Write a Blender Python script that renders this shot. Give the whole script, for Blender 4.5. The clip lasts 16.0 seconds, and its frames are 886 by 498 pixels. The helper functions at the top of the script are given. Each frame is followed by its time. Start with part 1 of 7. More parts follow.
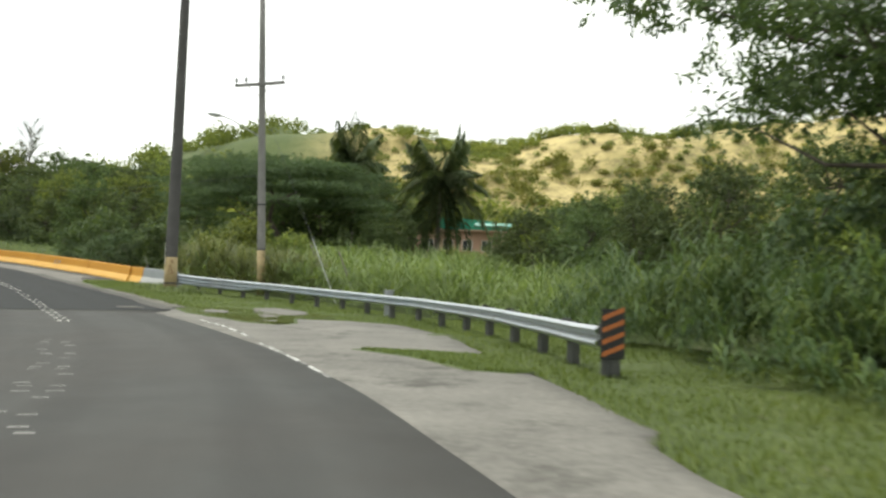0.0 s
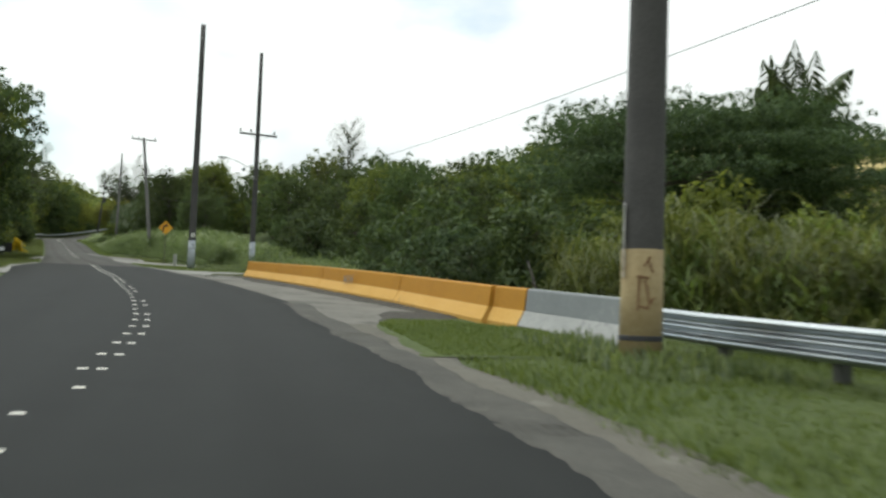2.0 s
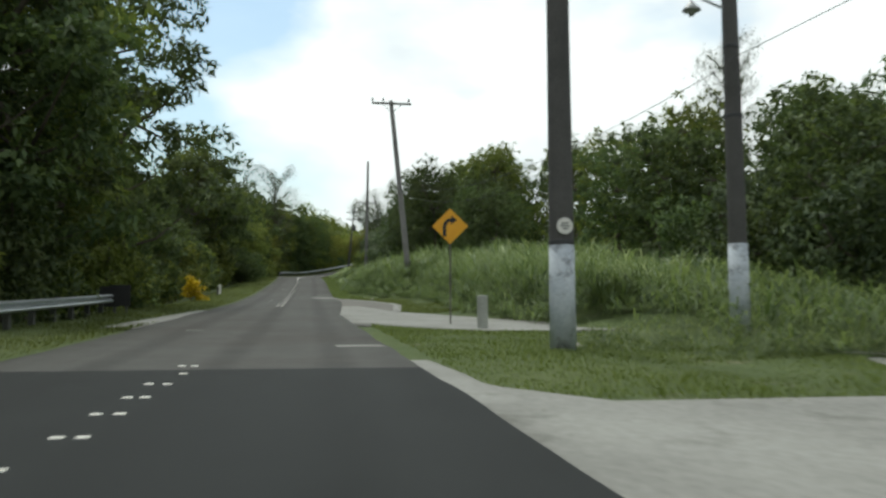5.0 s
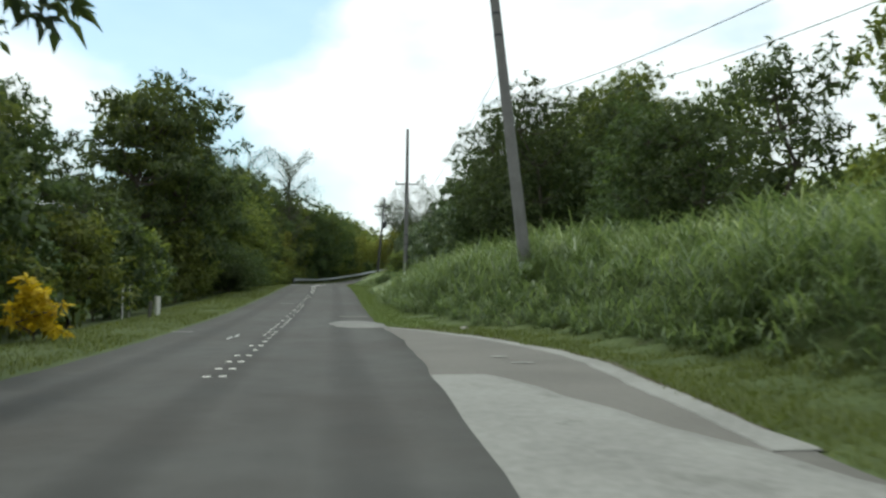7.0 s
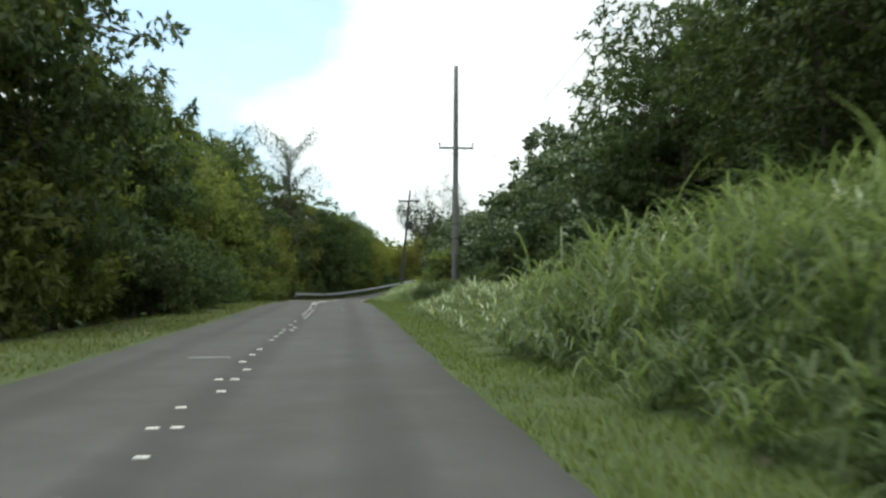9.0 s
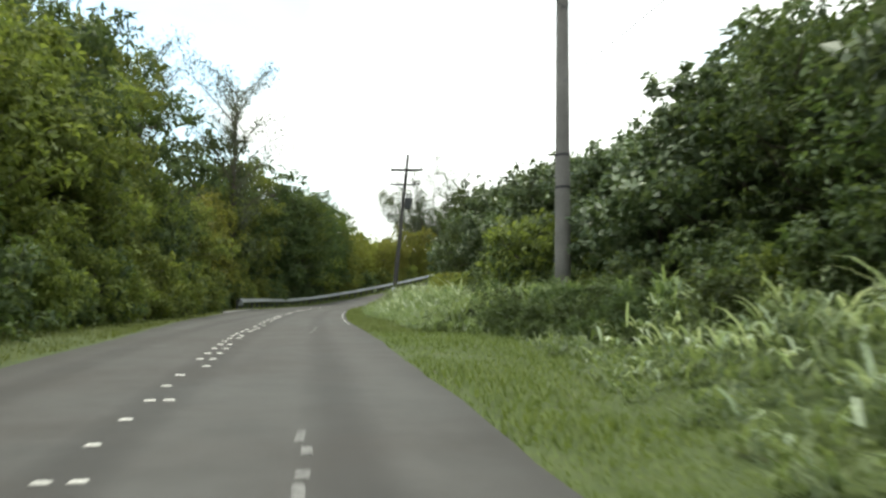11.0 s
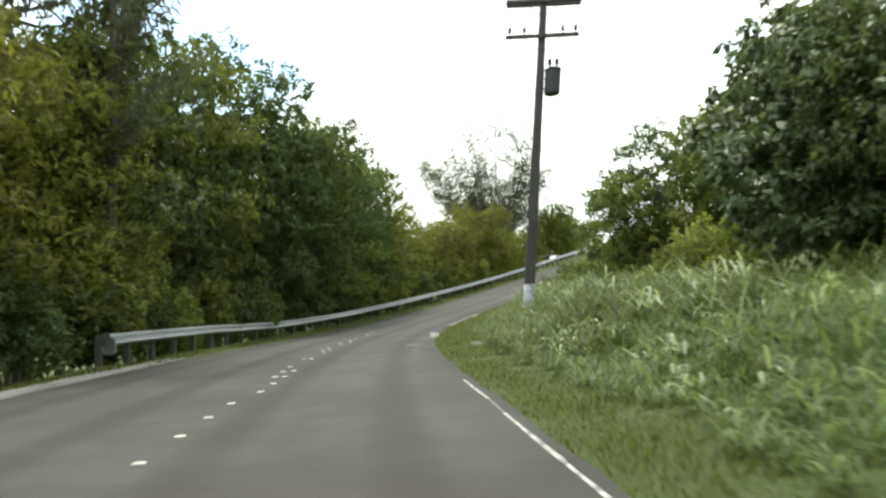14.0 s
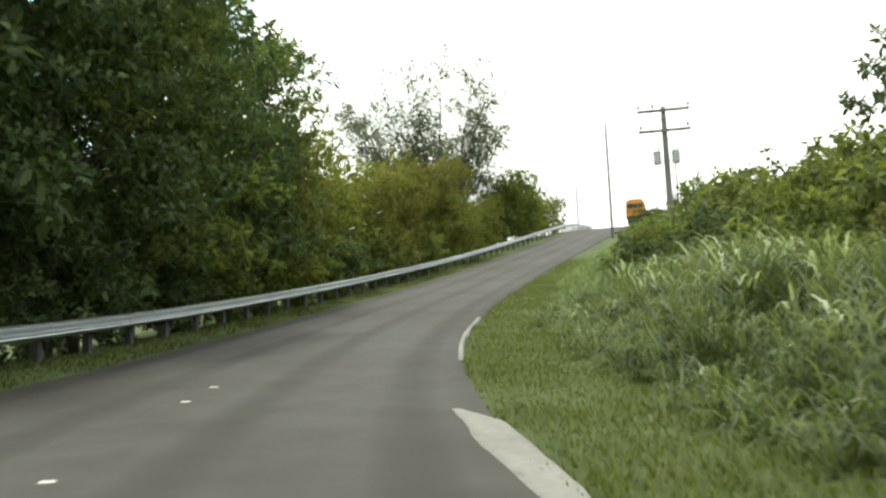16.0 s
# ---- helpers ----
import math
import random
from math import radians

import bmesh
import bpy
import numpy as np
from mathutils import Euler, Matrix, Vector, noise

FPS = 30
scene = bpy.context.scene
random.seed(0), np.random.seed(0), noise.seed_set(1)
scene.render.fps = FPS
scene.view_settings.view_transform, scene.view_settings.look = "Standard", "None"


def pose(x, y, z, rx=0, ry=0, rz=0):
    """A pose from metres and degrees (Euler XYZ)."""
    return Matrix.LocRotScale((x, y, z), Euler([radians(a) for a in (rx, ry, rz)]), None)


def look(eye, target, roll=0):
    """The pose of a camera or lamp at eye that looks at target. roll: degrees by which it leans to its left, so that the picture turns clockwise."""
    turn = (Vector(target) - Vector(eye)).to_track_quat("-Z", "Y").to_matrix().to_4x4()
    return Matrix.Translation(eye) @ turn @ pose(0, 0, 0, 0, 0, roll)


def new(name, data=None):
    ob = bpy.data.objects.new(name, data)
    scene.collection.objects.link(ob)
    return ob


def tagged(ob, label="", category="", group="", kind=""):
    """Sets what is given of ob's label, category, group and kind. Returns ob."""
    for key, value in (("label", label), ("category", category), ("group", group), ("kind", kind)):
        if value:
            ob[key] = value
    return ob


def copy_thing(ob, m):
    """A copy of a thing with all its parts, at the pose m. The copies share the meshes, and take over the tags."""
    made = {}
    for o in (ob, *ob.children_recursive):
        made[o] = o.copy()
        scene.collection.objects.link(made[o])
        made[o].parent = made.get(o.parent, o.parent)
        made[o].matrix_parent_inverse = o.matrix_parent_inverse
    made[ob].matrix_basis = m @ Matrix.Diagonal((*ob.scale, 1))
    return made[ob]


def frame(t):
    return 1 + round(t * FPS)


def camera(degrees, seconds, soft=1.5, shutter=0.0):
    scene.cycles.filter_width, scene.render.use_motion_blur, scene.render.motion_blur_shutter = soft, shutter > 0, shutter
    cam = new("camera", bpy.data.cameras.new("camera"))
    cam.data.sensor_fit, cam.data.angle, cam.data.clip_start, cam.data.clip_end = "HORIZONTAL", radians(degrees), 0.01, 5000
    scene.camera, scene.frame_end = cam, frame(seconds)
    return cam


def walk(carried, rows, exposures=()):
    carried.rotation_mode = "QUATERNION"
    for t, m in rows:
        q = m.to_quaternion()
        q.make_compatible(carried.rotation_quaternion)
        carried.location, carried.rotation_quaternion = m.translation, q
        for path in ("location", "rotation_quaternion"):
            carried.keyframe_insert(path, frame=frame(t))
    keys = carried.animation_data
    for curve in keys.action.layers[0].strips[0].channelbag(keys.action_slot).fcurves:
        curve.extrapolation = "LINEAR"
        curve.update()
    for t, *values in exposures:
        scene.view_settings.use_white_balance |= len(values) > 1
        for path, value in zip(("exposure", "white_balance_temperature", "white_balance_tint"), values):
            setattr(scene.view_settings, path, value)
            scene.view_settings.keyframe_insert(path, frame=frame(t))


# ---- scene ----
cam = camera(56.0, 16.0, soft=2.6, shutter=0.2)
PATH = [
    (0, (0.117, 0.307, 1.743), (0.097, 2.305, 1.837), 1.7),
    (0.5, (-1.289, 6.243, 1.78), (-1.487, 8.23, 1.875), 1.8),
    (1, (-3.857, 13.608, 1.768), (-4.25, 15.566, 1.871), 1.8),
    (1.5, (-7.324, 20.976, 1.825), (-7.922, 22.88, 1.952), 1.7),
    (2, (-11.584, 28.209, 1.987), (-12.324, 30.063, 2.118), 1.9),
    (2.5, (-15.835, 34.36, 2.343), (-16.697, 36.158, 2.502), 0.2),
    (3, (-20.209, 39.973, 2.693), (-21.189, 41.709, 2.855), -0.3),
    (3.5, (-25.011, 45.553, 3.095), (-26.084, 47.229, 3.293), -1.1),
    (4, (-30.738, 51.643, 3.603), (-31.882, 53.275, 3.776), -1.0),
    (4.5, (-35.776, 56.62, 3.941), (-36.97, 58.213, 4.13), -0.4),
    (5, (-41.247, 61.798, 4.301), (-42.491, 63.354, 4.483), -0.2),
    (7.5, (-68.466, 86.722, 6.205), (-69.756, 88.236, 6.413), -0.5),
    (8, (-73.745, 91.521, 6.577), (-75.048, 93.024, 6.79), -0.9),
    (8.5, (-79.312, 96.558, 7.022), (-80.619, 98.054, 7.254), -0.7),
    (11, (-108.182, 122.878, 10.049), (-109.428, 124.424, 10.294), -0.3),
    (11.5, (-114.372, 128.447, 10.772), (-115.61, 130.0, 11.013), -0.6),
    (12, (-119.525, 133.089, 11.306), (-120.767, 134.637, 11.546), -1.1),
    (12.5, (-125.202, 138.225, 11.828), (-126.45, 139.77, 12.066), -1.8),
    (13, (-130.917, 143.436, 12.322), (-132.178, 144.969, 12.567), -2.7),
    (13.5, (-136.459, 148.558, 12.763), (-137.733, 150.078, 13.021), -2.3),
    (14, (-141.658, 153.471, 13.211), (-142.94, 154.983, 13.479), -2.6),
    (14.5, (-147.551, 159.231, 13.76), (-148.791, 160.776, 14.033), -2.9),
    (15, (-153.172, 164.983, 14.282), (-154.363, 166.568, 14.543), -2.8),
    (15.5, (-158.281, 170.508, 14.771), (-159.431, 172.123, 15.029), -2.4),
    (16, (-161.646, 174.366, 15.117), (-162.755, 176.012, 15.364), -1.8),
]
EXPOSURES = [(0.0, -0.42, 6600, 4), (2.0, -1.02, 6350, 2), (3.5, -1.15, 6250, 3), (5.0, -1.1, 6250, 1), (7.5, -0.92, 6050, -1), (8.5, -0.82, 6100, 0), (11.0, -0.28, 6500, 2), (13.0, -0.2, 6550, 2), (14.5, -0.12, 6600, 1), (16.0, -0.2, 6700, 0)]
walk(cam, [(t, look(eye, target, roll)) for t, eye, target, roll in PATH], EXPOSURES)

# ---- sky, sun, exposure ----
world = bpy.data.worlds.new("sky")
scene.world = world
world.use_nodes = True
wn, wl = world.node_tree.nodes, world.node_tree.links
wn.clear()
SUN_EL, SUN_AZ = radians(66), radians(-62)      # azimuth from +y towards +x
w_out, w_bg = wn.new("ShaderNodeOutputWorld"), wn.new("ShaderNodeBackground")
w_sky = wn.new("ShaderNodeTexSky")
w_sky.sky_type, w_sky.sun_disc = "NISHITA", False
w_sky.sun_elevation, w_sky.sun_rotation = SUN_EL, SUN_AZ
w_sky.air_density, w_sky.dust_density, w_sky.ozone_density = 1.7, 0.3, 2.0
w_co, w_map = wn.new("ShaderNodeTexCoord"), wn.new("ShaderNodeMapping")
w_map.inputs["Scale"].default_value = (1.0, 1.0, 2.2)
w_n1, w_n2 = wn.new("ShaderNodeTexNoise"), wn.new("ShaderNodeTexNoise")
w_n1.inputs["Scale"].default_value, w_n1.inputs["Detail"].default_value = 2.3, 7
w_n2.inputs["Scale"].default_value, w_n2.inputs["Detail"].default_value = 4.5, 5
w_r1, w_r2 = wn.new("ShaderNodeValToRGB"), wn.new("ShaderNodeValToRGB")
w_r1.color_ramp.elements[0].color = (0.24, 0.24, 0.24, 1)
w_r1.color_ramp.elements[0].position, w_r1.color_ramp.elements[1].position = 0.31, 0.42
w_r2.color_ramp.elements[0].position, w_r2.color_ramp.elements[1].position = 0.33, 0.47
w_r2.color_ramp.elements[0].color, w_r2.color_ramp.elements[1].color = (9.8, 10.0, 10.3, 1), (11.6, 11.6, 11.5, 1)
w_mix = wn.new("ShaderNodeMix")
w_mix.data_type = "RGBA"
wl.new(w_co.outputs["Generated"], w_map.inputs["Vector"])
wl.new(w_map.outputs["Vector"], w_n1.inputs["Vector"])
wl.new(w_map.outputs["Vector"], w_n2.inputs["Vector"])
# the cloud thins out towards the sun
w_dot, w_gap, w_sub = wn.new("ShaderNodeVectorMath"), wn.new("ShaderNodeMapRange"), wn.new("ShaderNodeMath")
w_dot.operation, w_sub.operation = "DOT_PRODUCT", "SUBTRACT"
w_dot.inputs[1].default_value = (-0.830, 0.405, 0.385)
for k, v in ((1, 0.955), (2, 1.0), (3, 0.0), (4, 0.24)):
    w_gap.inputs[k].default_value = v
wl.new(w_co.outputs["Generated"], w_dot.inputs[0])
wl.new(w_dot.outputs["Value"], w_gap.inputs[0])
wl.new(w_n1.outputs["Fac"], w_sub.inputs[0])
wl.new(w_gap.outputs[0], w_sub.inputs[1])
wl.new(w_sub.outputs["Value"], w_r1.inputs["Fac"])
wl.new(w_n2.outputs["Fac"], w_r2.inputs["Fac"])
wl.new(w_r1.outputs["Color"], w_mix.inputs["Factor"])
w_clear = wn.new("ShaderNodeVectorMath")
w_clear.operation = "SCALE"
w_clear.inputs["Scale"].default_value = 1.9
wl.new(w_sky.outputs["Color"], w_clear.inputs[0])
wl.new(w_clear.outputs["Vector"], w_mix.inputs["A"])
# and glows on the sun's side, greyer on the other
w_sun, w_glow, w_lit = wn.new("ShaderNodeVectorMath"), wn.new("ShaderNodeMapRange"), wn.new("ShaderNodeVectorMath")
w_sun.operation, w_lit.operation, w_glow.interpolation_type = "DOT_PRODUCT", "SCALE", "SMOOTHSTEP"
w_sun.inputs[1].default_value = (math.sin(SUN_AZ) * math.cos(SUN_EL), math.cos(SUN_AZ) * math.cos(SUN_EL), math.sin(SUN_EL))
for k, v in ((1, -0.6), (2, 0.65), (3, 0.5), (4, 1.35)):
    w_glow.inputs[k].default_value = v
wl.new(w_co.outputs["Generated"], w_sun.inputs[0])
wl.new(w_sun.outputs["Value"], w_glow.inputs[0])
wl.new(w_r2.outputs["Color"], w_lit.inputs[0])
wl.new(w_glow.outputs[0], w_lit.inputs["Scale"])
wl.new(w_lit.outputs["Vector"], w_mix.inputs["B"])
wl.new(w_mix.outputs["Result"], w_bg.inputs["Color"])
w_bg.inputs["Strength"].default_value = 0.15
wl.new(w_bg.outputs["Background"], w_out.inputs["Surface"])

sun = new("sun", bpy.data.lights.new("sun", "SUN"))
sun.data.energy, sun.data.angle, sun.data.color = 3.6, radians(8), (1.0, 0.95, 0.86)
sun_dir = Vector((math.sin(SUN_AZ) * math.cos(SUN_EL), math.cos(SUN_AZ) * math.cos(SUN_EL), math.sin(SUN_EL)))
sun.rotation_euler = (-sun_dir).to_track_quat("-Z", "Y").to_euler()

# ---- materials ----
def nodes_of(m):
    m.use_nodes = True
    return m.node_tree.nodes, m.node_tree.links, m.node_tree.nodes["Principled BSDF"]


def tex(n, l, kind, scale, detail=4.0, vec=None, rough=0.55):
    t = n.new(kind)
    t.inputs["Scale"].default_value = scale
    if "Detail" in t.inputs:
        t.inputs["Detail"].default_value = detail
        t.inputs["Roughness"].default_value = rough
    if vec is None:
        co = n.new("ShaderNodeTexCoord")
        vec = co.outputs["Object"]
    l.new(vec, t.inputs["Vector"])
    return t


def ramp(n, l, src, stops):
    r = n.new("ShaderNodeValToRGB")
    e = r.color_ramp.elements
    while len(e) < len(stops):
        e.new(0.5)
    for k, (p, c) in zip(e, stops):
        k.position, k.color = p, (*c, 1) if len(c) == 3 else c
    l.new(src, r.inputs["Fac"])
    return r.outputs["Color"]


def mixc(n, l, a, b, fac, mode="MIX"):
    m = n.new("ShaderNodeMix")
    m.data_type, m.blend_type = "RGBA", mode
    for sock, v in (("Factor", fac), ("A", a), ("B", b)):
        if isinstance(v, (int, float)):
            m.inputs[sock].default_value = v
        elif isinstance(v, tuple):
            m.inputs[sock].default_value = (*v, 1)
        else:
            l.new(v, m.inputs[sock])
    return m.outputs["Result"]


def bumped(n, l, p, src, strength, dist=0.02):
    b = n.new("ShaderNodeBump")
    b.inputs["Strength"].default_value, b.inputs["Distance"].default_value = strength, dist
    l.new(src, b.inputs["Height"])
    l.new(b.outputs["Normal"], p.inputs["Normal"])


def surface(name, dark, light, big=0.6, fine=18.0, rough=0.85, metal=0.0, bump=0.35, stain=None, stain_scale=1.2, stain_from=0.56):
    """Two-scale mottled paint, stone or metal."""
    m = bpy.data.materials.new(name)
    n, l, p = nodes_of(m)
    a = tex(n, l, "ShaderNodeTexNoise", big, 5)
    b = tex(n, l, "ShaderNodeTexNoise", fine, 6)
    c = mixc(n, l, a.outputs["Fac"], b.outputs["Fac"], 0.45)
    col = ramp(n, l, c, [(0.32, dark), (0.68, light)])
    if stain:
        s = tex(n, l, "ShaderNodeTexNoise", stain_scale, 8, rough=0.7)
        f = ramp(n, l, s.outputs["Fac"], [(stain_from, (0, 0, 0)), (stain_from + 0.14, (1, 1, 1))])
        col = mixc(n, l, col, stain, f)
    l.new(col, p.inputs["Base Color"])
    p.inputs["Roughness"].default_value, p.inputs["Metallic"].default_value = rough, metal
    bumped(n, l, p, b.outputs["Fac"], bump)
    return m


def leafy(name, dark, mid, light, rough=0.75, glow=0.4, stops=(0.12, 0.47, 0.82)):
    """Leaves: every blade its own shade, with light coming through."""
    m = bpy.data.materials.new(name)
    n, l, p = nodes_of(m)
    g = n.new("ShaderNodeNewGeometry")
    o = n.new("ShaderNodeObjectInfo")
    big = tex(n, l, "ShaderNodeTexNoise", 0.55, 3)
    mixf = n.new("ShaderNodeMath")
    mixf.operation = "MULTIPLY_ADD"
    mixf.inputs[1].default_value = 0.55
    l.new(g.outputs["Random Per Island"], mixf.inputs[0])
    half = n.new("ShaderNodeMath")
    half.operation = "MULTIPLY"
    half.inputs[1].default_value = 0.45
    l.new(big.outputs["Fac"], half.inputs[0])
    l.new(half.outputs[0], mixf.inputs[2])
    col = ramp(n, l, mixf.outputs[0], list(zip(stops, (dark, mid, light))))
    hsv = n.new("ShaderNodeHueSaturation")
    l.new(col, hsv.inputs["Color"])
    hv = n.new("ShaderNodeMapRange")
    hv.inputs["To Min"].default_value, hv.inputs["To Max"].default_value = 0.485, 0.512
    l.new(o.outputs["Random"], hv.inputs["Value"])
    l.new(hv.outputs["Result"], hsv.inputs["Hue"])
    vv = n.new("ShaderNodeMapRange")
    vv.inputs["To Min"].default_value, vv.inputs["To Max"].default_value = 0.8, 1.2
    l.new(o.outputs["Random"], vv.inputs["Value"])
    l.new(vv.outputs["Result"], hsv.inputs["Value"])
    l.new(hsv.outputs["Color"], p.inputs["Base Color"])
    p.inputs["Roughness"].default_value = rough
    p.inputs["Specular IOR Level"].default_value = 0.25
    t = n.new("ShaderNodeBsdfTranslucent")
    warm = mixc(n, l, hsv.outputs["Color"], (1.1, 1.1, 0.65), 1.0, "MULTIPLY")
    l.new(warm, t.inputs["Color"])
    mx = n.new("ShaderNodeMixShader")
    mx.inputs["Fac"].default_value = glow
    l.new(p.outputs["BSDF"], mx.inputs[1])
    l.new(t.outputs["BSDF"], mx.inputs[2])
    l.new(mx.outputs["Shader"], n["Material Output"].inputs["Surface"])
    return m


def asphalt(name, base, light, crack=0.0, track=0.15, stain=0.0):
    """Asphalt with stone grain, oily lanes and patches; the UV map holds metres along and across the road."""
    m = bpy.data.materials.new(name)
    n, l, p = nodes_of(m)
    uv = n.new("ShaderNodeUVMap")
    fine = tex(n, l, "ShaderNodeTexNoise", 60, 3)
    mid = tex(n, l, "ShaderNodeTexNoise", 1.3, 6)
    st = n.new("ShaderNodeMapping")
    st.inputs["Scale"].default_value = (0.05, 0.9, 1)
    l.new(uv.outputs["UV"], st.inputs["Vector"])
    streak = tex(n, l, "ShaderNodeTexNoise", 1.6, 5, st.outputs["Vector"])
    c = mixc(n, l, mid.outputs["Fac"], streak.outputs["Fac"], 0.42)
    c = mixc(n, l, c, fine.outputs["Fac"], 0.22)
    col = ramp(n, l, c, [(0.3, base), (0.7, light)])
    sep = n.new("ShaderNodeSeparateXYZ")
    l.new(uv.outputs["UV"], sep.inputs["Vector"])
    w = n.new("ShaderNodeMath")
    w.operation = "SINE"
    k = n.new("ShaderNodeMath")
    k.operation = "MULTIPLY_ADD"
    k.inputs[1].default_value, k.inputs[2].default_value = 3.6, 0.6
    l.new(sep.outputs["Y"], k.inputs[0])
    l.new(k.outputs[0], w.inputs[0])
    band = ramp(n, l, w.outputs[0], [(0.2, (1, 1, 1)), (0.95, (1 - track,) * 3)])
    col = mixc(n, l, col, band, 1.0, "MULTIPLY")
    if stain:
        wide = tex(n, l, "ShaderNodeTexNoise", 0.22, 7, rough=0.65)
        f = ramp(n, l, wide.outputs["Fac"], [(0.42, (0, 0, 0)), (0.62, (stain,) * 3)])
        col = mixc(n, l, col, (0.045, 0.037, 0.031), f)
    if crack:
        v = tex(n, l, "ShaderNodeTexVoronoi", 0.42)
        v.feature = "DISTANCE_TO_EDGE"
        f = ramp(n, l, v.outputs["Distance"], [(0.0, (crack,) * 3), (0.02, (0, 0, 0))])
        col = mixc(n, l, col, (0.03, 0.03, 0.03), f)
    l.new(col, p.inputs["Base Color"])
    p.inputs["Roughness"].default_value = 0.85
    p.inputs["Specular IOR Level"].default_value = 0.25
    bumped(n, l, p, fine.outputs["Fac"], 0.5, 0.01)
    return m


M = {}
M["asphalt_new"] = asphalt("asphalt_new", (0.0105, 0.0122, 0.0125), (0.0185, 0.0206, 0.0206), 0.0, 0.10)
M["asphalt_mid"] = asphalt("asphalt_mid", (0.03696, 0.0378, 0.03612), (0.06384, 0.06468, 0.06132), 0.0, 0.16, 0.3)
M["asphalt_old"] = asphalt("asphalt_old", (0.05544, 0.0546, 0.05124), (0.09744, 0.09492, 0.08904), 0.0, 0.30, 0.45)
M["concrete"] = surface("concrete", (0.076, 0.072, 0.063), (0.185, 0.176, 0.155), 0.6, 11, 0.9, 0, 0.5, (0.052, 0.049, 0.041), 0.9, 0.53)
M["layby"] = surface("worn_brownish_concrete", (0.098, 0.091, 0.080), (0.152, 0.142, 0.126), 0.5, 16, 0.9, 0, 0.4, (0.195, 0.184, 0.163), 1.1, 0.63)
M["concrete_pale"] = surface("concrete_pale", (0.1596, 0.1554, 0.1428), (0.2772, 0.273, 0.252), 0.5, 9, 0.9, 0, 0.4, (0.1008, 0.0966, 0.084), 0.7, 0.57)
M["patch"] = surface("worn_repair_patch", (0.1176, 0.1151, 0.105), (0.21, 0.2058, 0.1915), 0.9, 16, 0.9, 0, 0.5, (0.0714, 0.06972, 0.06384), 2.6, 0.52)
M["grit"] = surface("dark_loose_grit", (0.040, 0.039, 0.035), (0.088, 0.084, 0.074), 1.4, 24, 0.95, 0, 0.8, (0.125, 0.118, 0.100), 2.2, 0.58)
M["gravel"] = surface("dusty_gravel", (0.0714, 0.06552, 0.05208), (0.1428, 0.1344, 0.1134), 0.9, 22, 0.95, 0, 0.8, (0.2016, 0.1932, 0.168), 1.4, 0.6)
M["soil"] = surface("dusty_dark_soil", (0.022, 0.020, 0.017), (0.056, 0.051, 0.042), 2.2, 26, 0.95, 0, 0.9, (0.13, 0.12, 0.10), 3.0, 0.56)
M["brown_soil"] = surface("brown_crumbly_soil", (0.045, 0.036, 0.024), (0.105, 0.086, 0.060), 2.4, 24, 0.95, 0, 0.9, (0.05, 0.06, 0.025), 2.2, 0.52)
M["damp"] = surface("damp_concrete", (0.01848, 0.01848, 0.0168), (0.0378, 0.03612, 0.03192), 1.5, 14, 0.7, 0, 0.2)
M["puddle"] = surface("still_dirty_water", (0.010, 0.010, 0.009), (0.018, 0.018, 0.016), 1.5, 14, 0.06, 0, 0.0)
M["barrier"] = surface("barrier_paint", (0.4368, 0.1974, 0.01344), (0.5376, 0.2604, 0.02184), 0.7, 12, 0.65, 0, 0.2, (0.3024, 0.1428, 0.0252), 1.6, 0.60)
# the barrier paint again, paler for the sky light on its slope
M["barrier_foot"] = surface("barrier_paint_lit", (0.588, 0.3192, 0.0588), (0.672, 0.4032, 0.1008), 0.7, 12, 0.65, 0, 0.2, (0.294, 0.1848, 0.0672), 2.0, 0.6)
M["grey_paint"] = surface("grey_paint", (0.2016, 0.2184, 0.2268), (0.2772, 0.294, 0.3024), 0.7, 12, 0.7, 0, 0.25, (0.42, 0.42, 0.4032), 1.1, 0.58)
M["grey_foot"] = surface("worn_grey_foot", (0.2856, 0.294, 0.294), (0.4368, 0.4368, 0.4284), 1.2, 14, 0.8, 0, 0.3, (0.1848, 0.1932, 0.2016), 1.6, 0.55)
M["rust_paint"] = surface("faded_brown_paint", (0.16, 0.085, 0.04), (0.26, 0.15, 0.08), 4, 30, 0.85)
M["pale_post"] = surface("pale_weathered_concrete", (0.30, 0.31, 0.28), (0.44, 0.45, 0.41), 2, 14, 0.9, 0, 0.4, (0.18, 0.18, 0.16), 2.4, 0.58)
M["steel"] = surface("galvanised_steel", (0.33, 0.36, 0.39), (0.52, 0.55, 0.58), 2.0, 30, 0.34, 0.9, 0.1, (0.25, 0.25, 0.24), 2.0, 0.6)
M["post"] = surface("weathered_post", (0.0462, 0.0504, 0.0462), (0.0924, 0.0924, 0.084), 2, 20, 0.9)
M["pole_dark"] = surface("creosoted_pole", (0.0504, 0.04872, 0.04788), (0.1008, 0.0966, 0.09408), 1.2, 26, 0.85, 0, 0.5, (0.1092, 0.105, 0.1008), 0.9, 0.6)
M["pole_grey"] = surface("weathered_pole", (0.1428, 0.1386, 0.1344), (0.252, 0.2436, 0.2352), 1.2, 26, 0.9, 0, 0.5, (0.0924, 0.084, 0.084), 0.9, 0.6)
M["pole_white"] = surface("flaking_white_paint", (0.34, 0.38, 0.44), (0.58, 0.61, 0.65), 2.2, 14, 0.8, 0, 0.4, (0.10, 0.10, 0.105), 1.7, 0.52)
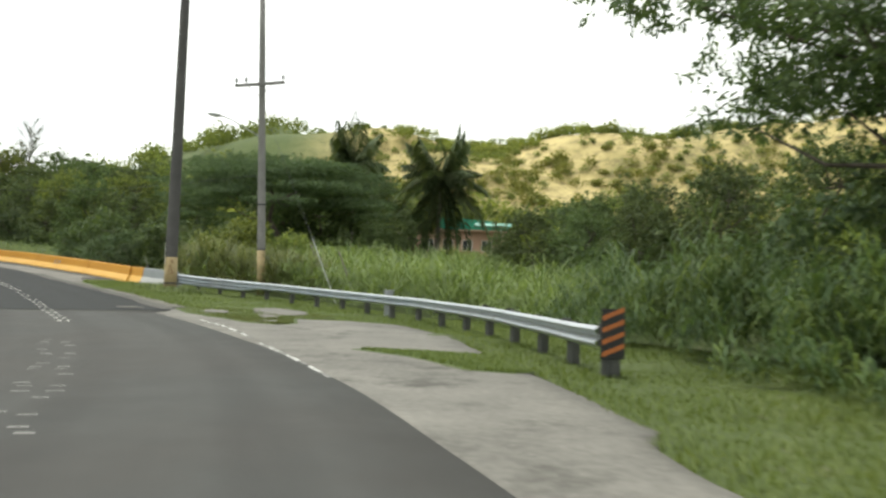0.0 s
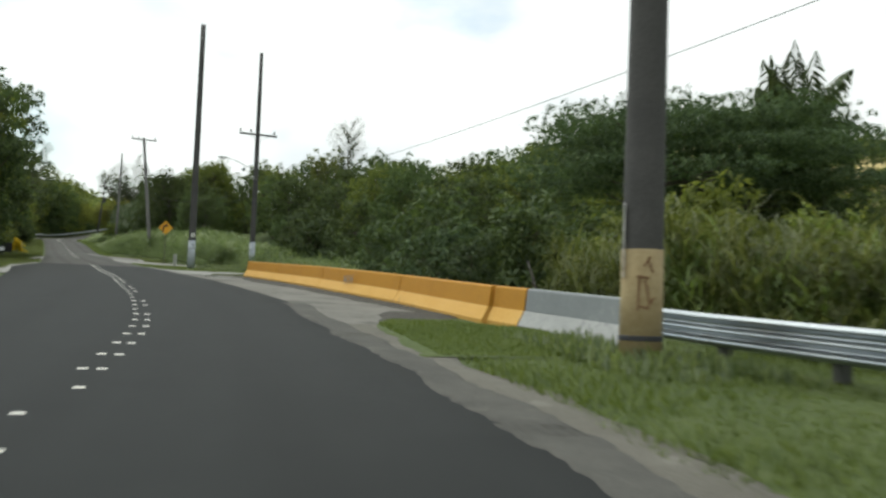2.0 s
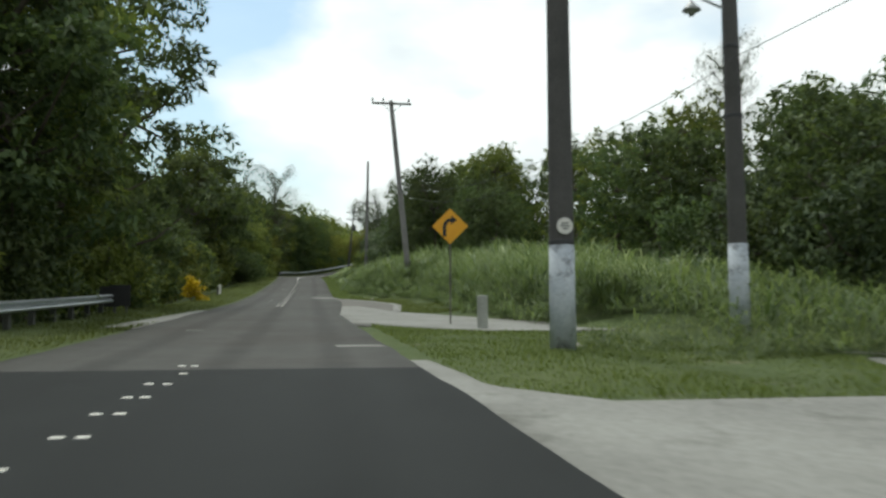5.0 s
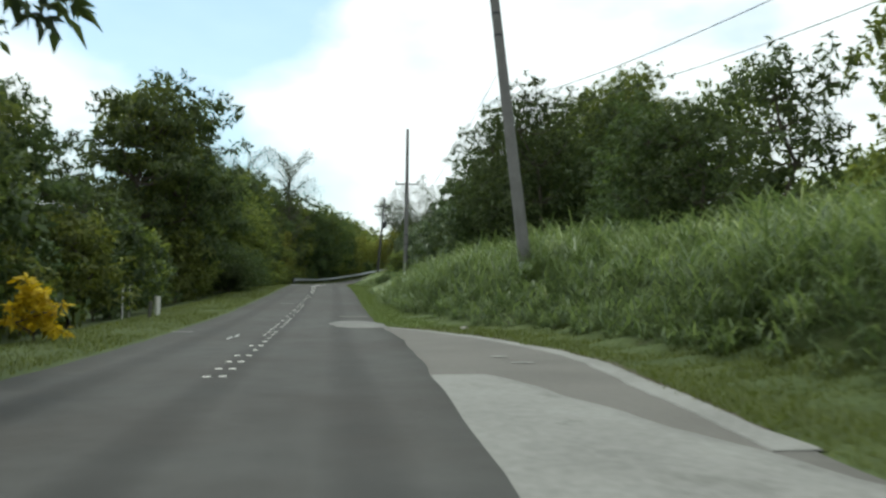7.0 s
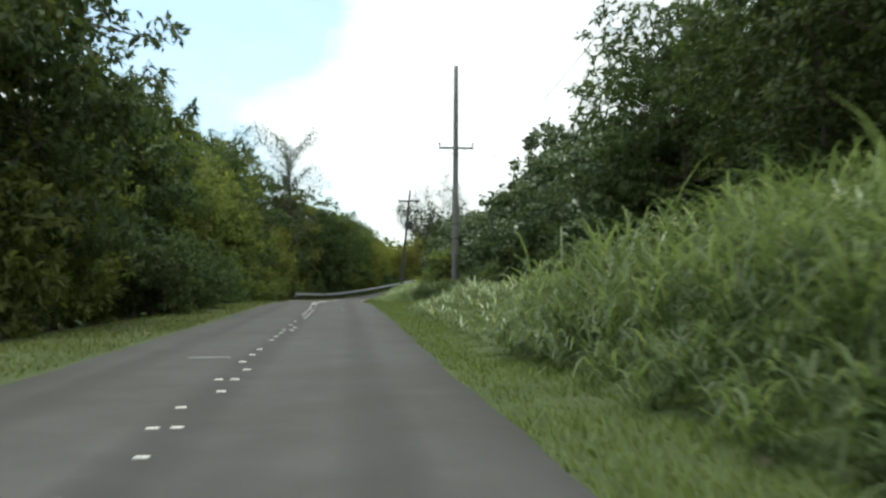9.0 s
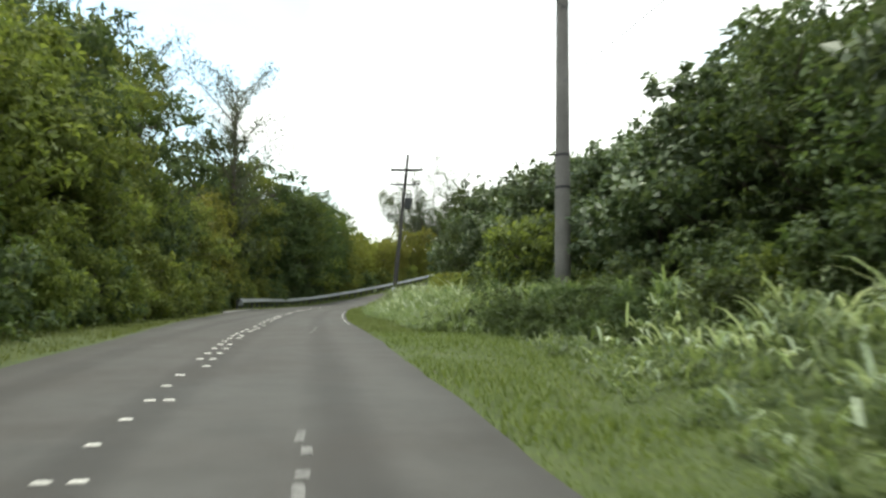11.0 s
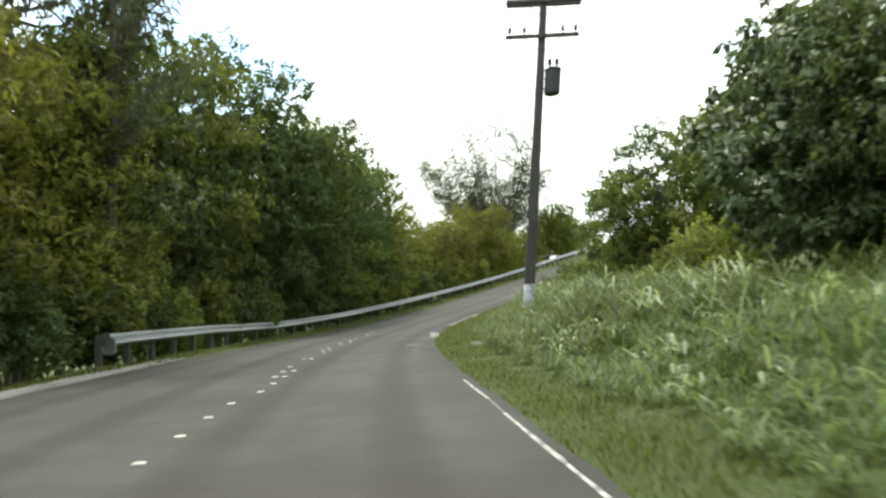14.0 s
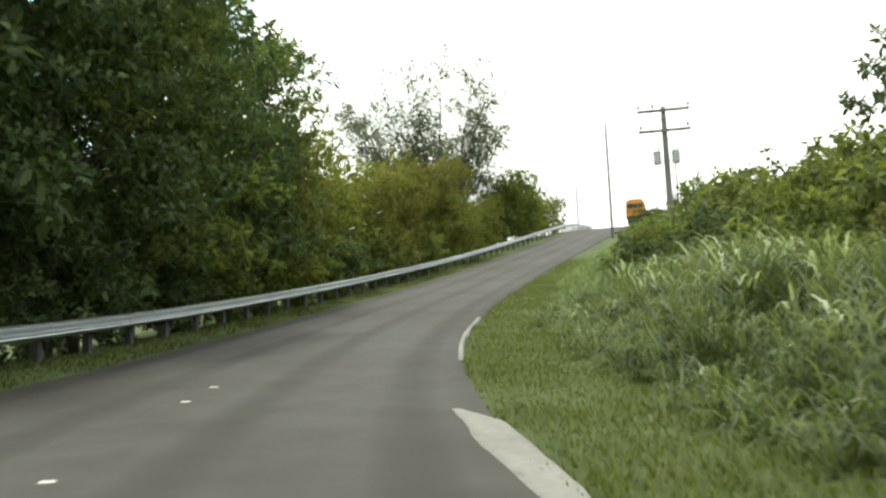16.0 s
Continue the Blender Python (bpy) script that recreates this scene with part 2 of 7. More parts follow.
M["pole_tan"] = surface("ochre_pole_paint", (0.2856, 0.21, 0.1008), (0.42, 0.336, 0.1848), 2.2, 14, 0.8, 0, 0.4, (0.1344, 0.1008, 0.0588), 2.6, 0.56)
M["metal_dark"] = surface("dark_fitting", (0.042, 0.042, 0.0462), (0.084, 0.084, 0.0924), 3, 30, 0.6, 0.5)
M["trafo"] = surface("transformer_paint", (0.084, 0.0924, 0.1008), (0.1512, 0.1596, 0.168), 3, 30, 0.5, 0.2)
M["trafo_dark"] = surface("dark_transformer_paint", (0.030, 0.033, 0.038), (0.062, 0.066, 0.074), 3, 30, 0.5, 0.2)
M["trafo_pale"] = surface("pale_transformer_paint", (0.378, 0.3948, 0.4032), (0.504, 0.5208, 0.5208), 3, 30, 0.5, 0.2)
M["insulator"] = surface("glazed_porcelain", (0.1344, 0.126, 0.126), (0.2184, 0.21, 0.21), 3, 30, 0.3)
M["wire"] = surface("cable_sheath", (0.0252, 0.0252, 0.02688), (0.0504, 0.0504, 0.0546), 3, 30, 0.6)
M["lamp_grey"] = surface("lamp_housing", (0.3528, 0.3612, 0.3696), (0.4872, 0.4956, 0.504), 3, 30, 0.5, 0.3)
M["lamp_glass"] = surface("lamp_glass", (0.7, 0.7, 0.68), (0.82, 0.82, 0.8), 3, 30, 0.2)
M["sign_yellow"] = surface("sign_sheeting", (0.72, 0.33, 0.01), (0.82, 0.41, 0.015), 3, 40, 0.4)
M["black"] = surface("black_paint", (0.0126, 0.0126, 0.01344), (0.0252, 0.0252, 0.0252), 3, 40, 0.6)
M["orange"] = surface("orange_sheeting", (0.3528, 0.1008, 0.0252), (0.462, 0.1512, 0.042), 3, 40, 0.5)
M["white_line"] = surface("worn_road_paint", (0.34, 0.34, 0.32), (0.60, 0.60, 0.57), 4, 30, 0.7, 0, 0.3, (0.11, 0.11, 0.10), 5, 0.47)
M["faint_line"] = surface("nearly_gone_road_paint", (0.126, 0.1243, 0.1176), (0.2268, 0.2226, 0.21), 4, 30, 0.8, 0, 0.3, (0.084, 0.08232, 0.07728), 5, 0.46)
M["marker"] = surface("marker_ceramic", (0.50, 0.49, 0.44), (0.74, 0.72, 0.66), 8, 50, 0.35)
M["rust"] = surface("cast_iron", (0.1092, 0.1008, 0.0924), (0.1848, 0.1764, 0.1596), 5, 50, 0.8, 0.2)
M["bark"] = surface("bark", (0.0588, 0.04872, 0.0378), (0.1344, 0.1134, 0.0924), 1.6, 14, 0.95, 0, 0.8)
M["bark_pale"] = surface("pale_bark", (0.1344, 0.1218, 0.105), (0.252, 0.2268, 0.2016), 1.6, 14, 0.95, 0, 0.8)
M["house_wall"] = surface("pink_render", (0.42, 0.252, 0.1848), (0.5208, 0.336, 0.252), 0.5, 10, 0.9, 0, 0.2, (0.336, 0.21, 0.168), 0.7, 0.6)
M["green_sheet"] = surface("green_sheet_roof", (0.0084, 0.2184, 0.1428), (0.0252, 0.3192, 0.2268), 0.6, 9, 0.5, 0, 0.2)
M["green_pale"] = surface("pale_green_sheet", (0.1344, 0.3528, 0.2856), (0.2184, 0.4368, 0.3696), 0.6, 9, 0.5, 0, 0.2)
M["glass_dark"] = surface("window_glass", (0.0168, 0.01848, 0.021), (0.0336, 0.03528, 0.0378), 1, 9, 0.08)
M["trim_white"] = surface("white_trim", (0.62, 0.60, 0.57), (0.78, 0.76, 0.73), 2, 20, 0.6)
M["bus_paint"] = surface("bus_paint", (0.62, 0.27, 0.01), (0.74, 0.34, 0.02), 1, 20, 0.35)
M["rubber"] = surface("tyre_rubber", (0.0168, 0.0168, 0.0168), (0.0294, 0.0294, 0.0294), 4, 40, 0.85)
M["red_lens"] = surface("red_lamp_lens", (0.336, 0.0168, 0.0084), (0.42, 0.0252, 0.0168), 4, 40, 0.25)
M["stone"] = surface("field_stone", (0.2352, 0.2184, 0.1932), (0.4032, 0.3864, 0.3528), 2, 16, 0.9, 0, 0.6)
M["leaf"] = leafy("broad_leaves", (0.078, 0.102, 0.034), (0.150, 0.188, 0.053), (0.248, 0.285, 0.088), 0.7, 0.5)
M["leaf_olive"] = leafy("olive_leaves", (0.088, 0.098, 0.030), (0.175, 0.183, 0.048), (0.275, 0.275, 0.080), 0.7, 0.55)
M["leaf_deep"] = leafy("deep_green_leaves", (0.040, 0.062, 0.031), (0.078, 0.114, 0.047), (0.145, 0.188, 0.074), 0.65, 0.40)
M["leaf_rain"] = leafy("dark_feathery_leaves", (0.042, 0.068, 0.038), (0.080, 0.120, 0.058), (0.140, 0.188, 0.084), 0.65, 0.35)
M["leaf_yellow"] = leafy("yellow_green_leaves", (0.1092, 0.1386, 0.0378), (0.2016, 0.231, 0.0546), (0.3024, 0.315, 0.084), 0.7, 0.45)
M["leaf_grey"] = leafy("grey_green_needles", (0.060, 0.072, 0.058), (0.108, 0.125, 0.094), (0.175, 0.194, 0.145), 0.7, 0.45)
M["frond"] = leafy("palm_fronds", (0.040, 0.060, 0.032), (0.076, 0.104, 0.046), (0.140, 0.172, 0.078), 0.7, 0.3)
M["reed"] = leafy("reed_blades", (0.054, 0.090, 0.040), (0.110, 0.158, 0.070), (0.232, 0.295, 0.148), 0.5, 0.5, (0.1, 0.38, 0.75))
# reed colours darkened: the overhanging tree's shade is put into the blades
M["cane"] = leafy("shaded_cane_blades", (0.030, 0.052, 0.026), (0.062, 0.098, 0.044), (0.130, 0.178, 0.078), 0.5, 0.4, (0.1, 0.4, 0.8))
# reed tips coloured pale for the light that they catch
M["reed_tip"] = leafy("lit_reed_tips", (0.2184, 0.2856, 0.168), (0.3696, 0.4452, 0.3024), (0.6048, 0.6552, 0.5208), 0.35, 0.4)
M["field"] = leafy("field_grass_blades", (0.050, 0.078, 0.027), (0.102, 0.138, 0.046), (0.198, 0.242, 0.092), 0.55, 0.40, (0.1, 0.4, 0.78))
M["reed_dry"] = leafy("drying_reed_blades", (0.048, 0.058, 0.022), (0.098, 0.112, 0.040), (0.190, 0.200, 0.088), 0.5, 0.42)
M["leaf_pale"] = leafy("glossy_pale_leaves", (0.052, 0.078, 0.042), (0.100, 0.138, 0.070), (0.205, 0.250, 0.150), 0.42, 0.30)
M["grass"] = leafy("grass_blades", (0.064, 0.088, 0.030), (0.106, 0.136, 0.045), (0.156, 0.186, 0.068), 0.8, 0.42)
M["croton"] = leafy("yellow_croton_leaves", (0.3528, 0.2352, 0.0084), (0.5208, 0.3696, 0.0168), (0.63, 0.4872, 0.042))


def ground_material():
    m = bpy.data.materials.new("ground_cover")
    n, l, p = nodes_of(m)
    a = tex(n, l, "ShaderNodeTexNoise", 0.35, 6)
    b = tex(n, l, "ShaderNodeTexNoise", 4.5, 6)
    f = tex(n, l, "ShaderNodeTexNoise", 34, 4)
    c = mixc(n, l, a.outputs["Fac"], b.outputs["Fac"], 0.45)
    c = mixc(n, l, c, f.outputs["Fac"], 0.3)
    grass = ramp(n, l, c, [(0.30, (0.0336, 0.05208, 0.01176)), (0.5, (0.0588, 0.084, 0.01848)), (0.70, (0.0966, 0.1134, 0.03024))])
    dirt = ramp(n, l, c, [(0.3, (0.1092, 0.0882, 0.0588)), (0.7, (0.2268, 0.1974, 0.1512))])
    s = tex(n, l, "ShaderNodeTexNoise", 0.75, 8, rough=0.7)
    bare = ramp(n, l, s.outputs["Fac"], [(0.60, (0, 0, 0)), (0.70, (0.8, 0.8, 0.8))])
    col = mixc(n, l, grass, dirt, bare)
    at1 = n.new("ShaderNodeAttribute")
    at1.attribute_name = "dry"
    hb = tex(n, l, "ShaderNodeTexNoise", 0.045, 8, rough=0.7)
    hay = ramp(n, l, hb.outputs["Fac"], [(0.34, (0.10, 0.11, 0.03)), (0.44, (0.34, 0.28, 0.115)), (0.64, (0.54, 0.44, 0.20))])
    tuss = tex(n, l, "ShaderNodeTexNoise", 0.3, 8, rough=0.75)
    scrub = ramp(n, l, tuss.outputs["Fac"], [(0.50, (0, 0, 0)), (0.60, (0.85, 0.85, 0.85))])
    hay = mixc(n, l, hay, (0.17, 0.14, 0.06), scrub)
    col = mixc(n, l, col, hay, at1.outputs["Fac"])
    l.new(col, p.inputs["Base Color"])
    p.inputs["Roughness"].default_value = 0.95
    bumped(n, l, p, c, 0.9, 0.06)
    return m


M["ground"] = ground_material()

# ---- mesh tools ----
def link(name, me, mats=(), parent=None, label="", category="", group="", kind="", smooth=False):
    for m in mats if isinstance(mats, (list, tuple)) else (mats,):
        me.materials.append(M[m])
    if smooth:
        me.shade_smooth()
    ob = new(name, me)
    if parent:
        ob.parent = parent
    return tagged(ob, label, category, group, kind)


def part(name, bm, material, parent, label="", smooth=False):
    me = bpy.data.meshes.new(name)
    bm.to_mesh(me)
    bm.free()
    return link(name, me, material, parent, label, smooth=smooth)


def root(name, m, label, category, group="", kind=""):
    ob = new(name)
    ob.empty_display_size = 0.3
    ob.matrix_basis = m
    return tagged(ob, label, category, group, kind)


def raw(name, verts, faces):
    """A mesh from numpy arrays: verts n x 3, faces k x 3 or k x 4."""
    me = bpy.data.meshes.new(name)
    verts, faces = np.asarray(verts, np.float32), np.asarray(faces, np.int32)
    k = faces.shape[1]
    me.vertices.add(len(verts))
    me.vertices.foreach_set("co", verts.ravel())
    me.loops.add(faces.size)
    me.loops.foreach_set("vertex_index", faces.ravel())
    me.polygons.add(len(faces))
    me.polygons.foreach_set("loop_start", np.arange(0, faces.size, k, dtype=np.int32))
    me.update(calc_edges=True)
    return me


def box(bm, x, y, z, sx, sy, sz, bevel=0.0, m=None):
    """A box by its middle and sizes, with worn edges."""
    r = bmesh.ops.create_cube(bm, size=1, matrix=(m or Matrix()) @ Matrix.Translation((x, y, z)) @ Matrix.Diagonal((sx, sy, sz, 1)))
    if bevel:
        edges = {e for v in r["verts"] for e in v.link_edges}
        bmesh.ops.bevel(bm, geom=list(edges), offset=bevel, segments=2, affect="EDGES")


def tube(bm, pts, radii, sides=8, cap=True):
    """A round bar along points."""
    pts = [Vector(p) for p in pts]
    rings = []
    up = Vector((0.31, 0.17, 0.93)).normalized()
    for i, p in enumerate(pts):
        t = (pts[min(i + 1, len(pts) - 1)] - pts[max(i - 1, 0)]).normalized()
        a = t.cross(up if abs(t.dot(up)) < 0.97 else Vector((1, 0, 0))).normalized()
        b = t.cross(a)
        r = radii[i] if hasattr(radii, "__len__") else radii
        rings.append([bm.verts.new(p + r * (math.cos(2 * math.pi * k / sides) * a + math.sin(2 * math.pi * k / sides) * b)) for k in range(sides)])
    for r0, r1 in zip(rings, rings[1:]):
        for k in range(sides):
            bm.faces.new((r0[k], r0[(k + 1) % sides], r1[(k + 1) % sides], r1[k]))
    if cap:
        bm.faces.new(rings[0][::-1])
        bm.faces.new(rings[-1])


def sweep(bm, section, pts, ups=None, closed=True):
    """A profile (across, up) carried along ground points, upright."""
    pts = [Vector(p) for p in pts]
    rings = []
    for i, p in enumerate(pts):
        t = pts[min(i + 1, len(pts) - 1)] - pts[max(i - 1, 0)]
        side = Vector((t.y, -t.x, 0)).normalized()
        rings.append([bm.verts.new(p + side * a + Vector((0, 0, b))) for a, b in section])
    n = len(section)
    for r0, r1 in zip(rings, rings[1:]):
        for k in range(n if closed else n - 1):
            bm.faces.new((r0[k], r0[(k + 1) % n], r1[(k + 1) % n], r1[k]))
    if closed:
        bm.faces.new(rings[0])
        bm.faces.new(rings[-1][::-1])
    bmesh.ops.recalc_face_normals(bm, faces=bm.faces)


def turned(bm, rings, sides=12, m=None):
    """A turned shape from (radius, height) rings."""
    m = m or Matrix()
    vs = [[bm.verts.new(m @ Vector((r * math.cos(2 * math.pi * k / sides), r * math.sin(2 * math.pi * k / sides), z))) for k in range(sides)] for r, z in rings]
    for a, b in zip(vs, vs[1:]):
        for k in range(sides):
            bm.faces.new((a[k], a[(k + 1) % sides], b[(k + 1) % sides], b[k]))
    bm.faces.new(vs[0][::-1])
    bm.faces.new(vs[-1])

# ---- the line of the road ----
# axis of the carriageway along the driven line: x, y, height of the asphalt
AXIS = [
    (5.6, -62.0, 0.45), (5.4, -40.0, 0.46), (3.6, -20.0, 0.5), (0.12, 0.31, 0.52),
    (-3.86, 13.61, 0.55), (-11.58, 28.21, 0.77), (-20.21, 39.97, 1.47), (-30.74, 51.64, 2.38),
    (-41.25, 61.8, 3.08), (-68.47, 86.72, 4.98), (-79.31, 96.56, 5.8), (-108.18, 122.88, 8.83),
    (-119.52, 133.09, 10.09), (-130.92, 143.44, 11.1), (-141.66, 153.47, 11.99), (-153.17, 164.98, 13.06),
    (-161.65, 174.37, 13.9), (-169.4, 184.5, 14.85), (-177.0, 197.9, 16.5), (-183.8, 213.8, 18.9),
    (-190.8, 237.4, 23.4), (-198.6, 266.8, 29.2), (-209.0, 301.0, 33.4),
]
def dense_line():
    p = np.array(AXIS); out = []
    for i in range(len(p) - 1):
        a, b, c, d = p[max(i - 1, 0)], p[i], p[i + 1], p[min(i + 2, len(p) - 1)]
        n = max(2, int(np.linalg.norm(c - b)))
        l0, l1, l2 = (max(np.linalg.norm(v), 1e-6) for v in (b - a, c - b, d - c))
        m1 = ((c - b) / l1 * l0 + (b - a) / l0 * l1) / (l0 + l1) * l1 if i else c - b
        m2 = ((d - c) / l2 * l1 + (c - b) / l1 * l2) / (l1 + l2) * l1 if i < len(p) - 2 else c - b
        for k in range(n):
            u = k / n
            out.append((2*u**3-3*u**2+1)*b + (u**3-2*u**2+u)*m1 + (-2*u**3+3*u**2)*c + (u**3-u**2)*m2)
    out.append(p[-1])
    out = np.array(out)
    s = np.r_[0, np.cumsum(np.hypot(*np.diff(out[:, :2], axis=0).T))]
    return out, s
LINE, SS = dense_line()
steps = np.arange(0, SS[-1], 1.0)
LINE = np.stack([np.interp(steps, SS, LINE[:, k]) for k in range(3)], 1)
SS = steps
for _ in range(6):
    LINE[1:-1] = (LINE[:-2] + 2 * LINE[1:-1] + LINE[2:]) / 4
TAN = np.gradient(LINE[:, :2], axis=0); TAN /= np.linalg.norm(TAN, axis=1)[:, None]
S0 = float(SS[np.argmin(np.hypot(*(LINE[:, :2] - (0, 0)).T))])
SS = SS - S0                      # s = 0 beside the walk's start
def at(s, d=0.0, h=0.0):
    s = np.asarray(s, float)
    x, y, z = (np.interp(s, SS, LINE[:, k]) for k in range(3))
    tx, ty = np.interp(s, SS, TAN[:, 0]), np.interp(s, SS, TAN[:, 1])
    return np.stack([x + ty * d, y - tx * d, z + h], -1)
def near(x, y):
    q = np.stack([np.asarray(x, float).ravel(), np.asarray(y, float).ravel()], 1)
    S, D = np.empty(len(q)), np.empty(len(q))
    for i in range(0, len(q), 4000):
        e = q[i:i+4000, None] - LINE[None, :, :2]
        k = (e**2).sum(-1).argmin(1)
        v = q[i:i+4000] - LINE[k, :2]
        S[i:i+4000] = SS[k] + (v * TAN[k]).sum(-1)
        D[i:i+4000] = v[:, 0] * TAN[k, 1] - v[:, 1] * TAN[k, 0]
    return S, D

# ---- ground, road, concrete ----
def table(*pairs):
    xs, ys = [p[0] for p in pairs], [p[1] for p in pairs]
    return lambda s: np.interp(s, xs, ys)


EDGE_R = table((-60, 1.7), (0, 1.7), (10, 1.55), (18, 1.3), (29, 1.2), (29.6, 2.0), (38, 2.2), (46, 1.95), (52, 2.15), (60, 1.85), (70, 1.75), (81, 1.65), (88, 1.4), (108, 0.95), (117, 1.38), (126, 1.68), (133, 1.45), (141, 1.4), (175, 1.5), (200, 1.42), (212, 1.55), (223, 1.6), (236, 1.35), (249, 1.03), (260, 0.9), (280, 1.1), (380, 1.4))
EDGE_L = table((-60, -5.4), (60, -5.4), (76, -5.9), (82, -5.6), (88, -4.8), (117, -4.3), (141, -4.15), (186, -4.1), (205, -5.2), (227, -6.1), (240, -6.0), (256, -5.3), (280, -5.3), (380, -5.0))
MIDDLE = table((0, -1.9), (31, -1.8), (45, -1.3), (52.9, -1.53), (60.4, -1.9), (69, -2.0), (74.5, -2.04), (84, -1.95), (119, -1.6), (127, -1.6), (174, -1.45), (188, -1.7), (193, -1.62), (214, -1.83), (229, -1.92), (233, -2.06), (246, -2.12), (249.3, -2.22), (252, -2.33), (258, -2.4))
FLAT_R = table((-60, 9), (75, 9), (84, 6.5), (92, 7.5), (104, 6.4), (112, 5.8), (120, 6.2), (128.9, 5.5), (132.6, 4.1), (136, 3.6), (150, 3.1), (170, 3.0), (178, 4.6), (189, 4.6), (194, 3.0), (210, 3.0), (225, 2.8), (240, 3.2), (258, 3.6), (300, 4.5), (400, 5))


def slab(*a, **k):
    return a, k


LAYBY = table((110, 3.4), (119.6, 4.5), (122.3, 4.5), (125.8, 3.95), (127.2, 3.6), (129.1, 2.95), (131.2, 1.75), (131.6, 1.5))
# concrete beside the carriageway
SLABS = [
    slab("pavement", "concrete", -8, 31.5, lambda s: EDGE_R(s) - 0.1, table((-8, 3.0), (5.6, 3.0), (6.8, 3.2), (7.3, 3.55), (8.5, 3.75), (10.5, 4.2), (12, 4.5), (14.6, 4.95), (16.6, 5.6), (19.6, 6.5), (23.6, 7.1), (25.2, 6.3), (26, 4.9), (27, 2.9), (31.5, 2.8)), -0.006, "stained concrete shoulder beside the bend", "pavement", rag=0.16, seed=3),
    slab("pavement", "gravel", 31.0, 48, lambda s: EDGE_R(s) - 0.2, table((31, 2.9), (36, 2.9), (42, 2.7), (48, 3.4)), -0.008, "dusty gravel edge with crumbled concrete", "pavement", rag=0.4, seed=5),
    slab("pavement", "concrete", 47, 76.6, lambda s: EDGE_R(s) - 0.2, table((47, 3.4), (51, 5.3), (60, 5.25), (76.6, 5.35)), -0.004, "stained concrete shoulder along the yellow barrier", "pavement", rag=0.12, seed=7),
    slab("pavement", "concrete_pale", 76.4, 84.6, lambda s: EDGE_R(s) - 0.2, table((76.4, 13), (80, 14), (84.6, 9.5)), 0.0, "pale concrete driveway mouth", "pavement", rag=0.25, seed=8),
    slab("pavement", "concrete_pale", 84.3, 90.4, table((84.3, 7.2), (87, 8.4), (90.4, 9.6)), table((84.3, 10.2), (87, 10.6), (90.4, 10.4)), -0.003, "pale concrete drive running behind the grass island", "pavement", rag=0.2, seed=10),
    slab("pavement", "concrete_pale", 84.0, 89.5, lambda s: EDGE_R(s) - 0.2, table((84.0, 3.4), (86, 2.0), (89.5, 1.6)), -0.003, "pale concrete edge of the grass island", "pavement", rag=0.15, seed=9),
    slab("pavement", "concrete_pale", 97.5, 118, table((97.5, 4.6), (99.5, 2.6), (102, EDGE_R(102) - 0.1), (118, 0.9)), table((97.5, 8.5), (102, 8.0), (106, 5.6), (111, 3.4), (118, 2.2)), -0.002, "pale concrete driveway behind the grass island", "pavement", rag=0.15, seed=11),
    slab("pavement", "layby", 110, 131.4, lambda s: EDGE_R(s) - 0.15, LAYBY, -0.005, "grey concrete lay-by along the road", "pavement", rag=0.18, seed=13),
    slab("pavement", "concrete_pale", 112, 131.2, lambda s: LAYBY(s) - 0.2, lambda s: LAYBY(s) + 0.06, 0.004, "pale cracked rim of the lay-by", "pavement", rag=0.12, seed=14, step=0.2),
    slab("pavement", "concrete_pale", 66, 89.5, table((66, -6.25), (80, -6.2), (89.5, -5.1)), table((66, -5.5), (80, -5.55), (89.5, -4.5)), -0.004, "thin concrete kerb strip beside the grass", "pavement", rag=0.05, seed=15),
    slab("pavement", "concrete_pale", 100, 113, table((100, -5.7), (106, -5.2), (113, -4.75)), table((100, -5.1), (106, -4.7), (113, -4.3)), -0.006, "pale concrete apron at the far verge", "pavement", rag=0.12, seed=16),
    slab("pavement", "concrete_pale", 255, 266, lambda s: EDGE_R(s) - 0.01, lambda s: EDGE_R(s) + 0.05, 0.012, "narrow concrete kerb round the inside of the bend", "kerb", thick=0.15, rag=0.02, seed=18),
]


def smooth(a, b, x):
    u = np.clip((x - a) / (b - a), 0, 1)
    return u * u * (3 - 2 * u)


def wave(x, y, k):
    return np.sin(x * 0.7 * k + 1.3) * np.cos(y * 0.9 * k + 0.4) + 0.5 * np.sin(x * 1.9 * k + y * 1.3 * k)


